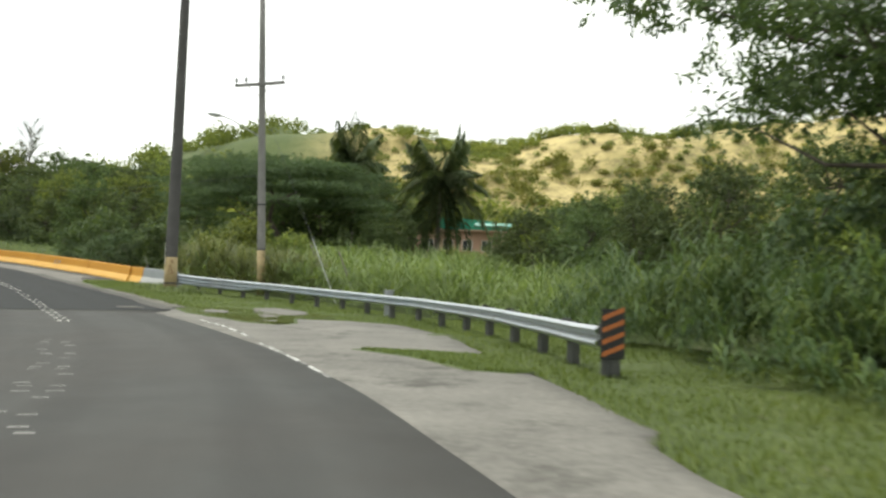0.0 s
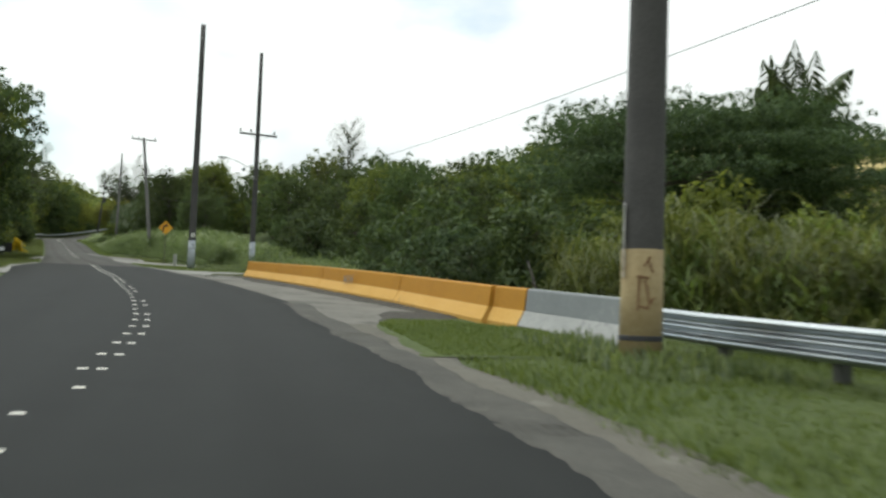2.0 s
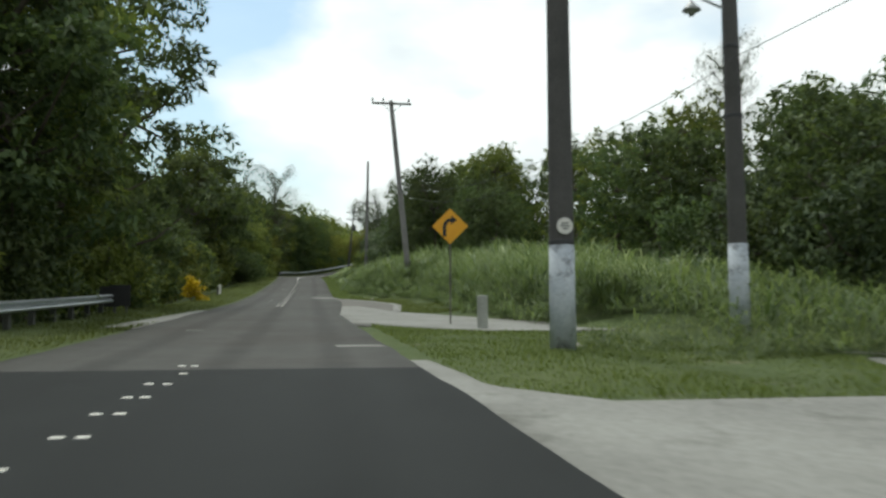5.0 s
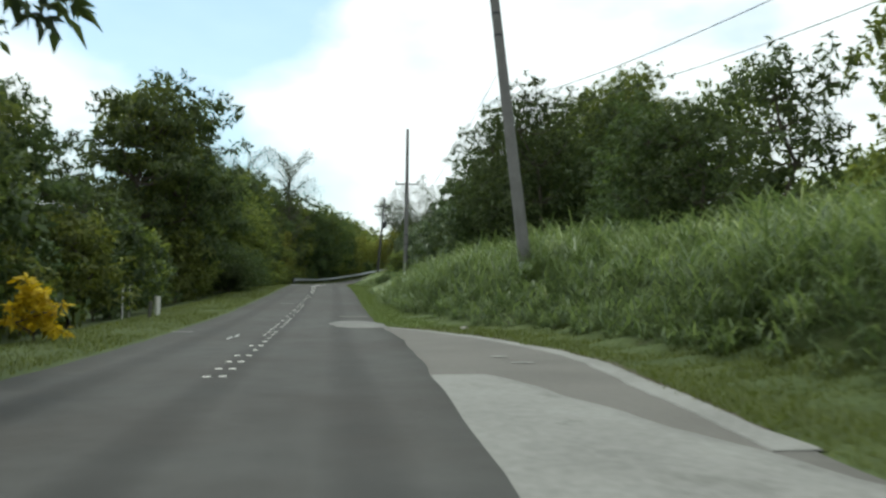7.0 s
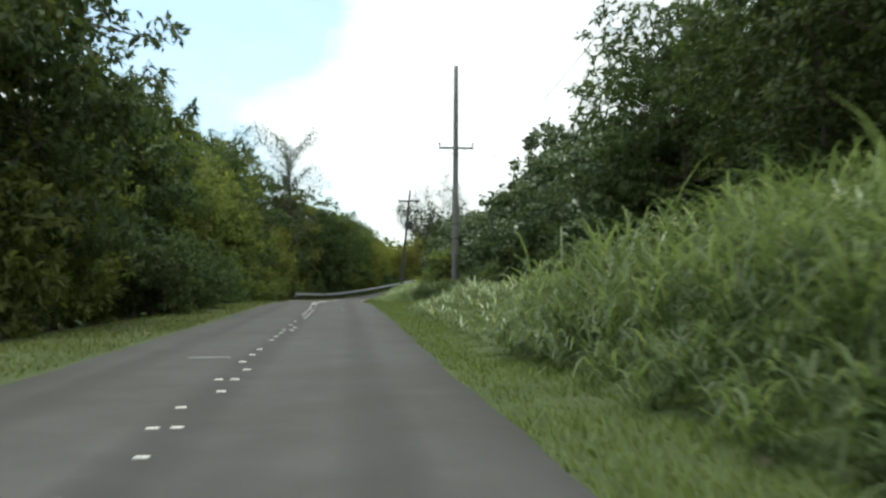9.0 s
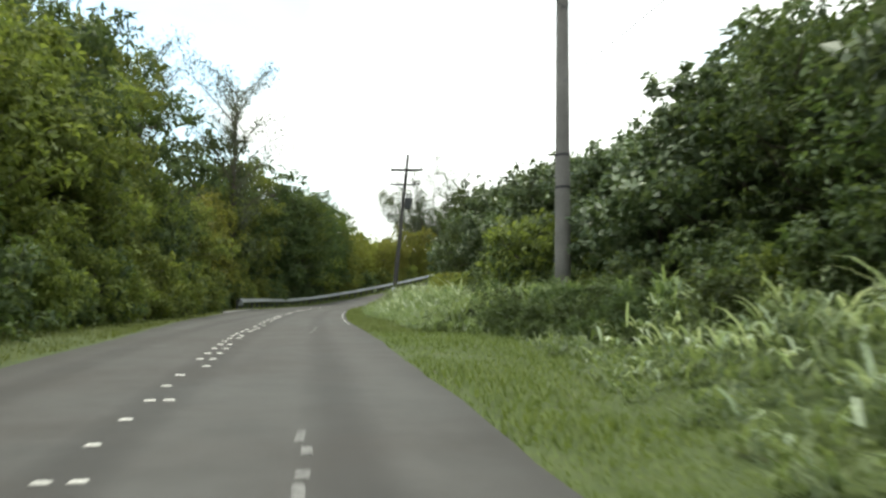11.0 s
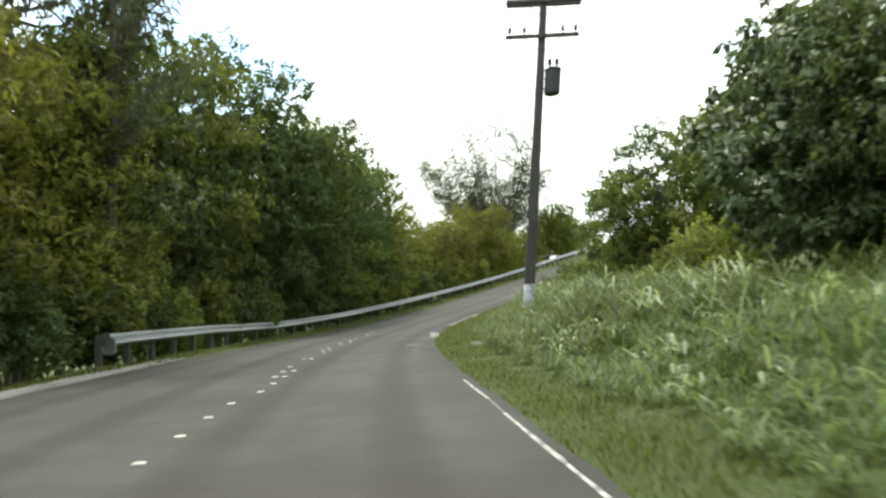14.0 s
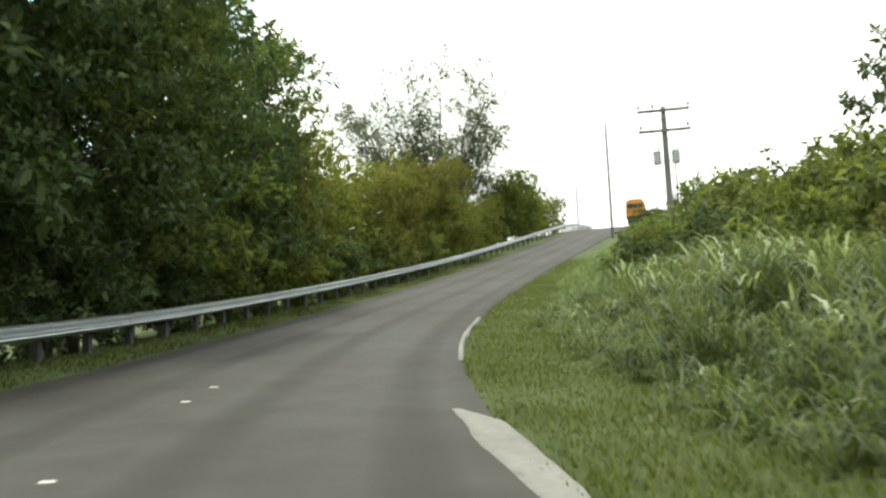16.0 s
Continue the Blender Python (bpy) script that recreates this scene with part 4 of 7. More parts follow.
# the barrier
JERSEY = [(-0.30, -0.05), (-0.30, 0.07), (-0.14, 0.36), (-0.085, 0.79), (-0.06, 0.82), (0.06, 0.82), (0.085, 0.79), (0.14, 0.36), (0.30, 0.07), (0.30, -0.05)]
BAR_D = table((42, 6.7), (46.9, 6.15), (48.0, 5.95), (48.1, 5.85), (54, 5.75), (60, 5.35), (70, 5.4), (77, 5.35))
for a, b, paint, label in ((48.1, 54.25, "barrier", "yellow-painted concrete barrier block, scuffed, beside the shoulder"), (46.95, 48.05, "barrier", "short yellow-painted concrete block at the barrier end"), (54.3, 62.0, "barrier", "yellow-painted concrete barrier block, scuffed, beside the shoulder"), (62.05, 69.75, "barrier", "yellow-painted concrete barrier block, scuffed, beside the shoulder"), (69.8, 76.3, "barrier", "end block of the yellow concrete barrier"), (43.4, 46.9, "grey_paint", "grey-painted barrier block with a worn foot")):
    q = np.linspace(a, b, 8)
    mid = spot((a + b) / 2, float(BAR_D((a + b) / 2)))
    ob = root("concrete_barrier", Matrix.Translation(mid), label, "barrier", "blocks of the barrier")
    pts = []
    for s in q:
        x, y, z = at(s, float(BAR_D(s)))
        pts.append(Vector((float(x), float(y), float(z))) - mid)
    # on yellow blocks the foot's paler colour stands for sky light
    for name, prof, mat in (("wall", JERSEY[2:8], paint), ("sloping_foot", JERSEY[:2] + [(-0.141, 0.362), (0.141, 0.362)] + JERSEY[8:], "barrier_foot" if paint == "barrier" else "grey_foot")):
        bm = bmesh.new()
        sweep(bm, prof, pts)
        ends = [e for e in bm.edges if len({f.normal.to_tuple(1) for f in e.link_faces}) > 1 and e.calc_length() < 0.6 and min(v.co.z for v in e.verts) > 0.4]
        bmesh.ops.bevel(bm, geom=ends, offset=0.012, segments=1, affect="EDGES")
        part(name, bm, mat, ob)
scrawl = root("graffiti", Matrix.Translation(spot(58.6, 5.2)) @ Matrix.Rotation(across(58.6), 4, "Z"), "faded grey scrawl painted on the barrier face", "graffiti")
for k, (y, w, t) in enumerate(((-0.55, 0.05, 0.0), (-0.28, 0.05, 0.15), (-0.02, 0.05, -0.1), (0.22, 0.05, 0.0), (0.5, 0.05, 0.2), (-0.4, 0.05, 1.4), (0.36, 0.05, 1.5))):
    bm = bmesh.new()
    box(bm, 0, 0, 0, 0.004, w, 0.3, 0, Matrix.Translation((0.035, y, 0.58)) @ Matrix.Rotation(0.13, 4, "Y") @ Matrix.Rotation(t, 4, "X"))
    part("stroke", bm, "grey_paint", scrawl)
# rusted bar sticking up at the block's end
bm = bmesh.new()
tube(bm, [(0.15, 0, -0.3), (-0.1, 0, 0.6), (-0.42, 0.1, 1.45)], 0.022, 6)
ob = part("leaning_rod", bm, "rust", None)
ob.location = spot(47.2, 6.6)
tagged(ob, "thin bent metal rod leaning behind the barrier", "metal rod")
bm = bmesh.new()
tube(bm, [(0, 0, -0.2), (-1.49, 1.42, 3.0)], 0.017, 6)
guy = root("guy_wire", Matrix.Translation((-4.74, 36.58, 0.9)), "pale guy wire guard slanting out of tall grass", "guy wire")
part("guard", bm, "lamp_grey", guy, "pale plastic guard")
bm = bmesh.new()
tube(bm, [(-1.49, 1.42, 3.0), (-4.2, 4.2, 8.6)], 0.008, 5)
part("strand", bm, "wire", guy)


def insulator(bm, m, k=1.0):
    turned(bm, [(0.018 * k, 0), (0.018 * k, 0.08 * k), (0.06 * k, 0.10 * k), (0.07 * k, 0.13 * k), (0.035 * k, 0.16 * k), (0.06 * k, 0.19 * k), (0.05 * k, 0.23 * k), (0.02 * k, 0.26 * k)], 8, m)


def utility_pole(place, height, r0, r1, shaft, label, lean=(0, 0), turn=0.0, paint=None, arms=(), lamp=None, tanks=(), tank="trafo", rings=(), plate=False, twin=False):
    """A round pole with what hangs on it. lean: metres by which the top stands aside; arms: (height, length, pins)."""
    base = Vector(place)
    sh = Matrix.Identity(4)
    sh[0][2], sh[1][2] = lean[0] / height, lean[1] / height
    ob = root("utility_pole", Matrix.Translation(base), label, "utility pole")
    rad = lambda z: r0 + (r1 - r0) * z / height
    turn_m = Matrix.Rotation(turn, 4, "Z")

    def done(name, bm, mat, parent, lab="", leaning=True, smooth_it=False):
        if leaning:
            bmesh.ops.transform(bm, matrix=sh, verts=bm.verts)
        return part(name, bm, mat, parent, lab, smooth_it)

    bm = bmesh.new()
    zs = np.linspace(-0.4, height, 9)
    tube(bm, [(0, 0, float(z)) for z in zs], [rad(max(float(z), 0)) for z in zs], 16)
    done("shaft", bm, shaft, ob, "", True, True)
    if paint:
        mat, h0, h1 = paint
        bm = bmesh.new()
        turned(bm, [(rad(h0) + 0.006, h0), (rad((h0 + h1) / 2) + 0.006, (h0 + h1) / 2), (rad(h1) + 0.006, h1)], 16)
        done("paint_band", bm, mat, ob, "flaking painted foot", True, True)
    for z in rings:
        bm = bmesh.new()
        turned(bm, [(rad(z) + 0.004, z - 0.04), (rad(z) + 0.014, z - 0.03), (rad(z) + 0.014, z + 0.03), (rad(z) + 0.004, z + 0.04)], 16)
        done("steel_band", bm, "metal_dark", ob)
    for z, length, pins in arms:
        bm = bmesh.new()
        box(bm, 0, -rad(z) - 0.06, z, length, 0.1, 0.15, 0.012, turn_m)
        arm = done("crossarm", bm, shaft, ob, "timber crossarm")
        if twin and z == arms[0][0]:
            bm = bmesh.new()
            box(bm, 0.03, rad(z) + 0.06, z + 0.01, length, 0.1, 0.15, 0.012, turn_m)
            done("crossarm", bm, shaft, ob, "timber crossarm")
        for k in (-1, 1):
            bm = bmesh.new()
            tube(bm, [turn_m @ Vector((k * length * 0.26, -rad(z) - 0.06, z - 0.05)), turn_m @ Vector((0, -rad(z), z - 0.62))], 0.016, 6)
            done("brace", bm, "metal_dark", ob)
        for u in pins:
            bm = bmesh.new()
            insulator(bm, turn_m @ Matrix.Translation((u * length / 2, -rad(z) - 0.06, z + 0.06)), 1.25)
            done("insulator", bm, "insulator", ob)
    if lamp:
        z, reach, rise, ang, low = lamp
        tm = Matrix.Rotation(ang, 4, "Z")
        bm = bmesh.new()
        tube(bm, [tm @ Vector(v) for v in ((0, 0, z), (reach * 0.4, 0, z + rise * 0.45), (reach * 0.75, 0, z + rise * 0.88), (reach, 0, z + rise))], 0.032, 8)
        arm = done("lamp_arm", bm, "lamp_grey", ob, "thin curved steel arm")
        bm = bmesh.new()
        m = tm @ Matrix.Translation((reach + 0.28, 0, z + rise)) @ Matrix.Diagonal((2.7, 1.0, 0.75, 1))
        turned(bm, [(0.03, 0.13), (0.11, 0.10), (0.15, 0.02), (0.14, -0.03)][::-1], 12, m)
        done("lamp_head", bm, "lamp_grey", arm, "grey cobra-head housing", True, True)
        bm = bmesh.new()
        turned(bm, [(0.02, -0.15), (0.08, -0.12), (0.11, -0.045)], 12, m)
        done("lamp_lens", bm, "lamp_glass", arm, "cloudy glass bowl", True, True)
        if low:
            bm = bmesh.new()
            lm = tm @ Matrix.Translation((reach * 0.42, 0, z + rise * 0.42 - 0.42))
            turned(bm, [(0.02, 0.44), (0.02, 0.3), (0.06, 0.26), (0.2, 0.1), (0.21, 0.07), (0.08, 0.05), (0.06, -0.05)][::-1], 12, lm)
            done("bell_lamp", bm, "lamp_grey", arm, "small bell-shaped lamp", True, True)
    for z, off, size in tanks:
        bm = bmesh.new()
        m = turn_m @ Matrix.Translation((off, -0.12, z)) @ Matrix.Diagonal((size, size, size, 1))
        turned(bm, [(0.24, -0.45), (0.27, -0.42), (0.27, 0.34), (0.29, 0.36), (0.29, 0.42), (0.2, 0.47), (0.02, 0.48)], 14, m)
        for k in (-0.12, 0.12):
            insulator(bm, m @ Matrix.Translation((k, 0, 0.46)), 1.3)
        box(bm, -math.copysign(0.3, off), 0, 0.1, 0.3, 0.06, 0.06, 0.0, m)
        box(bm, -math.copysign(0.3, off), 0, -0.25, 0.3, 0.06, 0.06, 0.0, m)
        done("transformer", bm, tank, ob, "drum-shaped transformer")
    if plate:
        bm = bmesh.new()
        m = Matrix.Rotation(plate, 4, "Z") @ Matrix.Translation((0, -rad(2.3) - 0.012, 2.35)) @ Matrix.Rotation(math.pi / 2, 4, "X")
        turned(bm, [(0.15, -0.004), (0.16, 0.0), (0.16, 0.008), (0.15, 0.01)], 20, m)
        tag = done("round_plate", bm, "trim_white", ob, "round white notice plate")
        bm = bmesh.new()
        for w, z in ((0.14, 0.05), (0.19, 0.0), (0.1, -0.05)):
            box(bm, 0, z, 0.0125, w, 0.022, 0.004, 0, m)
        done("print_bar", bm, "metal_dark", tag)
    return ob


pA = spot(41.75, 5.56)
pole_a = utility_pole(pA, 17.0, 0.30, 0.20, "pole_dark", "tall dark timber pole with an ochre-painted foot by the barrier", (0.15, 0.0), 0, ("pole_tan", 0.0, 1.6), rings=(0.35,))
face = Matrix.Rotation(across(41.9) - 0.42, 4, "Z")
bm = bmesh.new()
box(bm, -0.262, -0.16, 1.72, 0.012, 0.09, 1.05, 0.002, face)
strip_ = part("number_strip", bm, "trim_white", pole_a, "narrow white strip with small dark marks")
for k in range(6):
    bm = bmesh.new()
    box(bm, -0.27, -0.16, 1.32 + 0.16 * k, 0.004, 0.05, 0.07, 0, face)
    part("print_bar", bm, "black", strip_)
for x, z, w, h, tilt in ((-0.06, 0.98, 0.03, 0.5, 0.05), (0.05, 1.42, 0.03, 0.16, 0.5), (0.1, 1.36, 0.03, 0.2, -0.4), (0.0, 1.2, 0.18, 0.03, 0.1), (0.06, 1.0, 0.03, 0.34, -0.2), (0.1, 0.84, 0.03, 0.2, 0.6), (0.02, 0.78, 0.14, 0.03, 0.2)):
    bm = bmesh.new()
    box(bm, 0, 0, 0, w, 0.012, h, 0, face @ Matrix.Translation((x, -0.9 * math.sqrt(0.308**2 - x**2) - 0.028, z)) @ Matrix.Rotation(tilt, 4, "Y"))
    part("scrawl", bm, "rust_paint", pole_a, "faded brown painted stroke")
pB = Vector((-9.1, 40.95, land_at(-9.1, 40.95)))
utility_pole(pB, 15.0, 0.21, 0.14, "pole_grey", "grey timber pole with crossarm and street lamp behind the rail", (-0.45, -0.3), -0.35, ("pole_tan", 0.0, 2.2), arms=((11.44 - pB.z, 2.8, (-0.95, -0.55, 0.95)),), lamp=(8.85 - pB.z, 2.16, 0.75, math.pi + 0.7, False), rings=(2.2, 4.4))
pC = Vector((-49.44, 75.7, land_at(-49.44, 75.7)))
utility_pole(pC, 21.2 - pC.z, 0.25, 0.17, "pole_dark", "tall dark pole with a flaking white foot on the grass island", (0, 0), 0, ("pole_white", 0.0, 2.0), plate=across(80), rings=(2.05,))
pD = Vector((-47.68, 80.4, land_at(-47.68, 80.4)))
utility_pole(pD, 20.4 - pD.z, 0.22, 0.13, "pole_dark", "dark timber pole with crossarm and two lamps, white foot", (0, 0), across(86), ("pole_white", 0.0, 2.0), arms=((14.13 - pD.z, 2.8, (-0.95, -0.4, 0.85)),), lamp=(11.45 - pD.z, 2.2, 0.75, across(86) + math.pi, True), rings=(10.6 - pD.z, 4.9))
pE = Vector((-79.55, 105.9, land_at(-79.55, 105.9)))
utility_pole(pE, 20.25 - pE.z, 0.23, 0.15, "pole_grey", "leaning grey timber pole with one crossarm among reeds", (-0.95, -0.9), across(134), ("pole_white", 0.3, 8.3 - pE.z), arms=((20.0 - pE.z, 2.8, (-0.95, -0.4, 0.9)),), rings=(17.2 - pE.z, 16.4 - pE.z), lamp=None)
pF = Vector((-121.15, 144.7, land_at(-121.15, 144.7)))
utility_pole(pF, 27.0 - pF.z, 0.25, 0.15, "pole_grey", "grey timber pole standing among bushes and vines", (0.5, -0.2), across(191), None, arms=((21.2 - pF.z, 2.4, (-0.95, 0.95)),), rings=(15.0 - pF.z, 16.0 - pF.z))
pG = Vector((-159.7, 179.45, land_at(-159.7, 179.45)))
utility_pole(pG, 28.15 - pG.z, 0.22, 0.13, "pole_dark", "leaning dark pole with two crossarms and a transformer drum", (1.75, 0.1), across(242), ("pole_white", 0.1, 15.95 - pG.z), arms=((26.72 - pG.z, 2.9, (-0.95, -0.4, 0.95)), (25.35 - pG.z, 2.8, (-0.9, -0.5, 0.55, 0.9))), tanks=((23.6 - pG.z, 0.48, 1.12),), tank="trafo_dark", twin=True)
for (sx, sd, top, r, label, arms_, tanks_) in (
    (288.6, 8.62, 28.3, 0.2, "grey pole with two crossarms and twin pale transformers", ((-0.25, 2.8, (-0.95, -0.4, 0.95)), (-1.4, 2.8, (-0.9, 0.9))), ((-2.9, 0.5, 0.8), (-2.9, -0.5, 0.8))),
    (320, 1.9, 36.1, 0.13, "thin bare pole at the top of the road", (), ()),
    (372, -9.0, 41.5, 0.14, "thin bare pole beside the crest", (), ()),
    (352, 6.5, 39.5, 0.12, "thin distant pole behind the bushes", (), ()),
):
    b = spot(sx, sd)
    h = top - b.z
    utility_pole(b, h, r, r * 0.7, "pole_grey", label, (-0.1, 0), across(sx), None, arms=tuple((h + z, w, q) for z, w, q in arms_), tanks=tuple((h + z, o, k) for z, o, k in tanks_), tank="trafo_pale")


def wire(a, b, sag, r, label):
    a, b = Vector(a), Vector(b)
    bm = bmesh.new()
    pts = []
    for k in range(25):
        u = k / 24
        pts.append(a.lerp(b, u) - Vector((0, 0, sag * 4 * u * (1 - u))) - a)
    tube(bm, pts, r, 5)
    ob = part("overhead_wire", bm, "wire", None)
    ob.location = a
    return tagged(ob, label, "overhead wire", "wires between the poles")


topB = Vector((pB.x - 0.2, pB.y - 0.15, 7.0))
wire(topB, Vector((pD.x, pD.y - 0.2, 10.25)), 0.6, 0.009, "dark cable sagging between two poles")
wire(pD + Vector((-0.1, 0.2, 6.2)), pE + Vector((-0.5, -0.4, 6.6)), 1.2, 0.010, "dark cable sagging between two poles")
wire(pD + Vector((-0.1, 0.2, 5.7)), pE + Vector((-0.5, -0.4, 6.2)), 1.5, 0.008, "thin cable sagging between two poles")
wire(pE + Vector((-0.6, -0.5, 8.0)), pF + Vector((0.2, -0.1, 7.2)), 0.9, 0.010, "dark cable sagging between two poles")
wire(pF + Vector((0.3, 0, 6.8)), pG + Vector((0.9, 0, 7.0)), 1.0, 0.006, "thin cable sagging between two poles")


def warning_sign(place, turn, label):
    ob = root("warning_sign", Matrix.Translation(place) @ Matrix.Rotation(turn, 4, "Z"), label, "road sign")
    bm = bmesh.new()
    box(bm, 0, 0.03, 1.35, 0.05, 0.05, 3.3, 0.006)
    part("sign_post", bm, "rust", ob, "rusty square post")
    bm = bmesh.new()
    box(bm, 0, 0, 0, 0.78, 0.008, 0.78, 0.0, Matrix.Translation((0, 0, 2.85)) @ Matrix.Rotation(math.pi / 4, 4, "Y"))
    plate = part("sign_plate", bm, "sign_yellow", ob, "amber diamond plate")
    bm = bmesh.new()
    pts = [(-0.17, -0.32), (-0.17, -0.02), (-0.14, 0.10), (-0.06, 0.17), (0.04, 0.19)]
    wid = 0.055
    left, right = [], []
    for k, (x, z) in enumerate(pts):
        a, b = pts[max(k - 1, 0)], pts[min(k + 1, len(pts) - 1)]
        t = Vector((b[0] - a[0], 0, b[1] - a[1])).normalized()
        nrm = Vector((t.z, 0, -t.x)) * wid
        left.append(bm.verts.new((x - nrm.x, -0.008, 2.85 + z - nrm.z)))
        right.append(bm.verts.new((x + nrm.x, -0.008, 2.85 + z + nrm.z)))
    for k in range(len(pts) - 1):
        bm.faces.new((left[k], right[k], right[k + 1], left[k + 1]))
    bm.faces.new([bm.verts.new(v) for v in ((0.03, -0.008, 2.85 + 0.33), (0.03, -0.008, 2.85 + 0.05), (0.22, -0.008, 2.85 + 0.19))])
    part("arrow", bm, "black", plate, "black right-curving arrow")
    return ob


sg = Vector((-56.87, 81.69, land_at(-56.87, 81.69)))
sg.z = 7.31 - 2.85
warning_sign(sg, radians(38), "amber diamond curve-ahead sign with a black arrow on a post")


def post_thing(name, place, r, h, mat, label, category, cap=True, square=False, lean=0.0):
    bm = bmesh.new()
    if square:
        box(bm, 0, 0, h / 2 - 0.1, r * 2, r * 2, h + 0.2, 0.01)
    else:
        turned(bm, [(r, -0.2), (r, h - 0.05), (r * 1.06, h - 0.045), (r * 1.06, h - 0.012), (r * 0.95, h), (0.01, h + 0.006)], 16)
    bmesh.ops.transform(bm, matrix=Matrix.Rotation(lean, 4, "Y"), verts=bm.verts)
    ob = part(name, bm, mat, None, "", False)
    ob.location = place
    return tagged(ob, label, category)


post_thing("concrete_bollard", spot(98.7, 4.56), 0.15, 1.0, "pale_post", "round weathered concrete bollard on the grass island", "bollard")
post_thing("marker_post", spot(139.6, -6.75), 0.085, 0.75, "trim_white", "short white-painted marker post in the verge", "marker post", square=True)
post_thing("marker_post", spot(138.2, -6.75), 0.06, 0.6, "concrete", "short grey leaning marker post in the verge", "marker post", square=True, lean=0.15)
post_thing("stake", spot(141, -8.4), 0.03, 1.35, "trim_white", "thin pale stake at the edge of the woods", "stake")
post_thing("stake", spot(143, -8.6), 0.03, 1.35, "trim_white", "thin pale stake at the edge of the woods", "stake")
post_thing("utility_box", spot(28.2, 9.3), 0.17, 0.95, "grey_paint", "round grey utility pedestal behind the guardrail", "utility pedestal")
for s, d, h, ln in ((40.5, 13.5, 2.6, -0.42), (36.5, 12.5, 2.2, -0.38)):
    post_thing("leaning_stake", spot(s, d, 0.6), 0.035, h, "bark_pale", "thin bleached stake leaning in tall grass", "stake", lean=ln)


def rock(place, r, seed, label):
    bm = bmesh.new()
    bmesh.ops.create_icosphere(bm, subdivisions=2, radius=r)
    for v in bm.verts:
        v.co *= 0.8 + 0.45 * noise.noise(v.co * (1.6 / r) + Vector((seed * 7.3, 0, 0)))
        v.co.z *= 0.65
    ob = part("stone", bm, "stone", None, "", False)
    ob.location = place
    return tagged(ob, label, "stone")


for k, (s, d, r) in enumerate(((130.2, 3.9, 0.16), (22.5, 2.9, 0.07), (18, 3.6, 0.08), (66, 4.4, 0.07), (83.9, 3.3, 0.09), (196, 3.3, 0.09), (209, 2.6, 0.1), (249, 3.4, 0.12), (92.4, 5.2, 0.12))):
    rock(spot(s, d, 0.02), r, k, "small pale stone lying at the road edge")


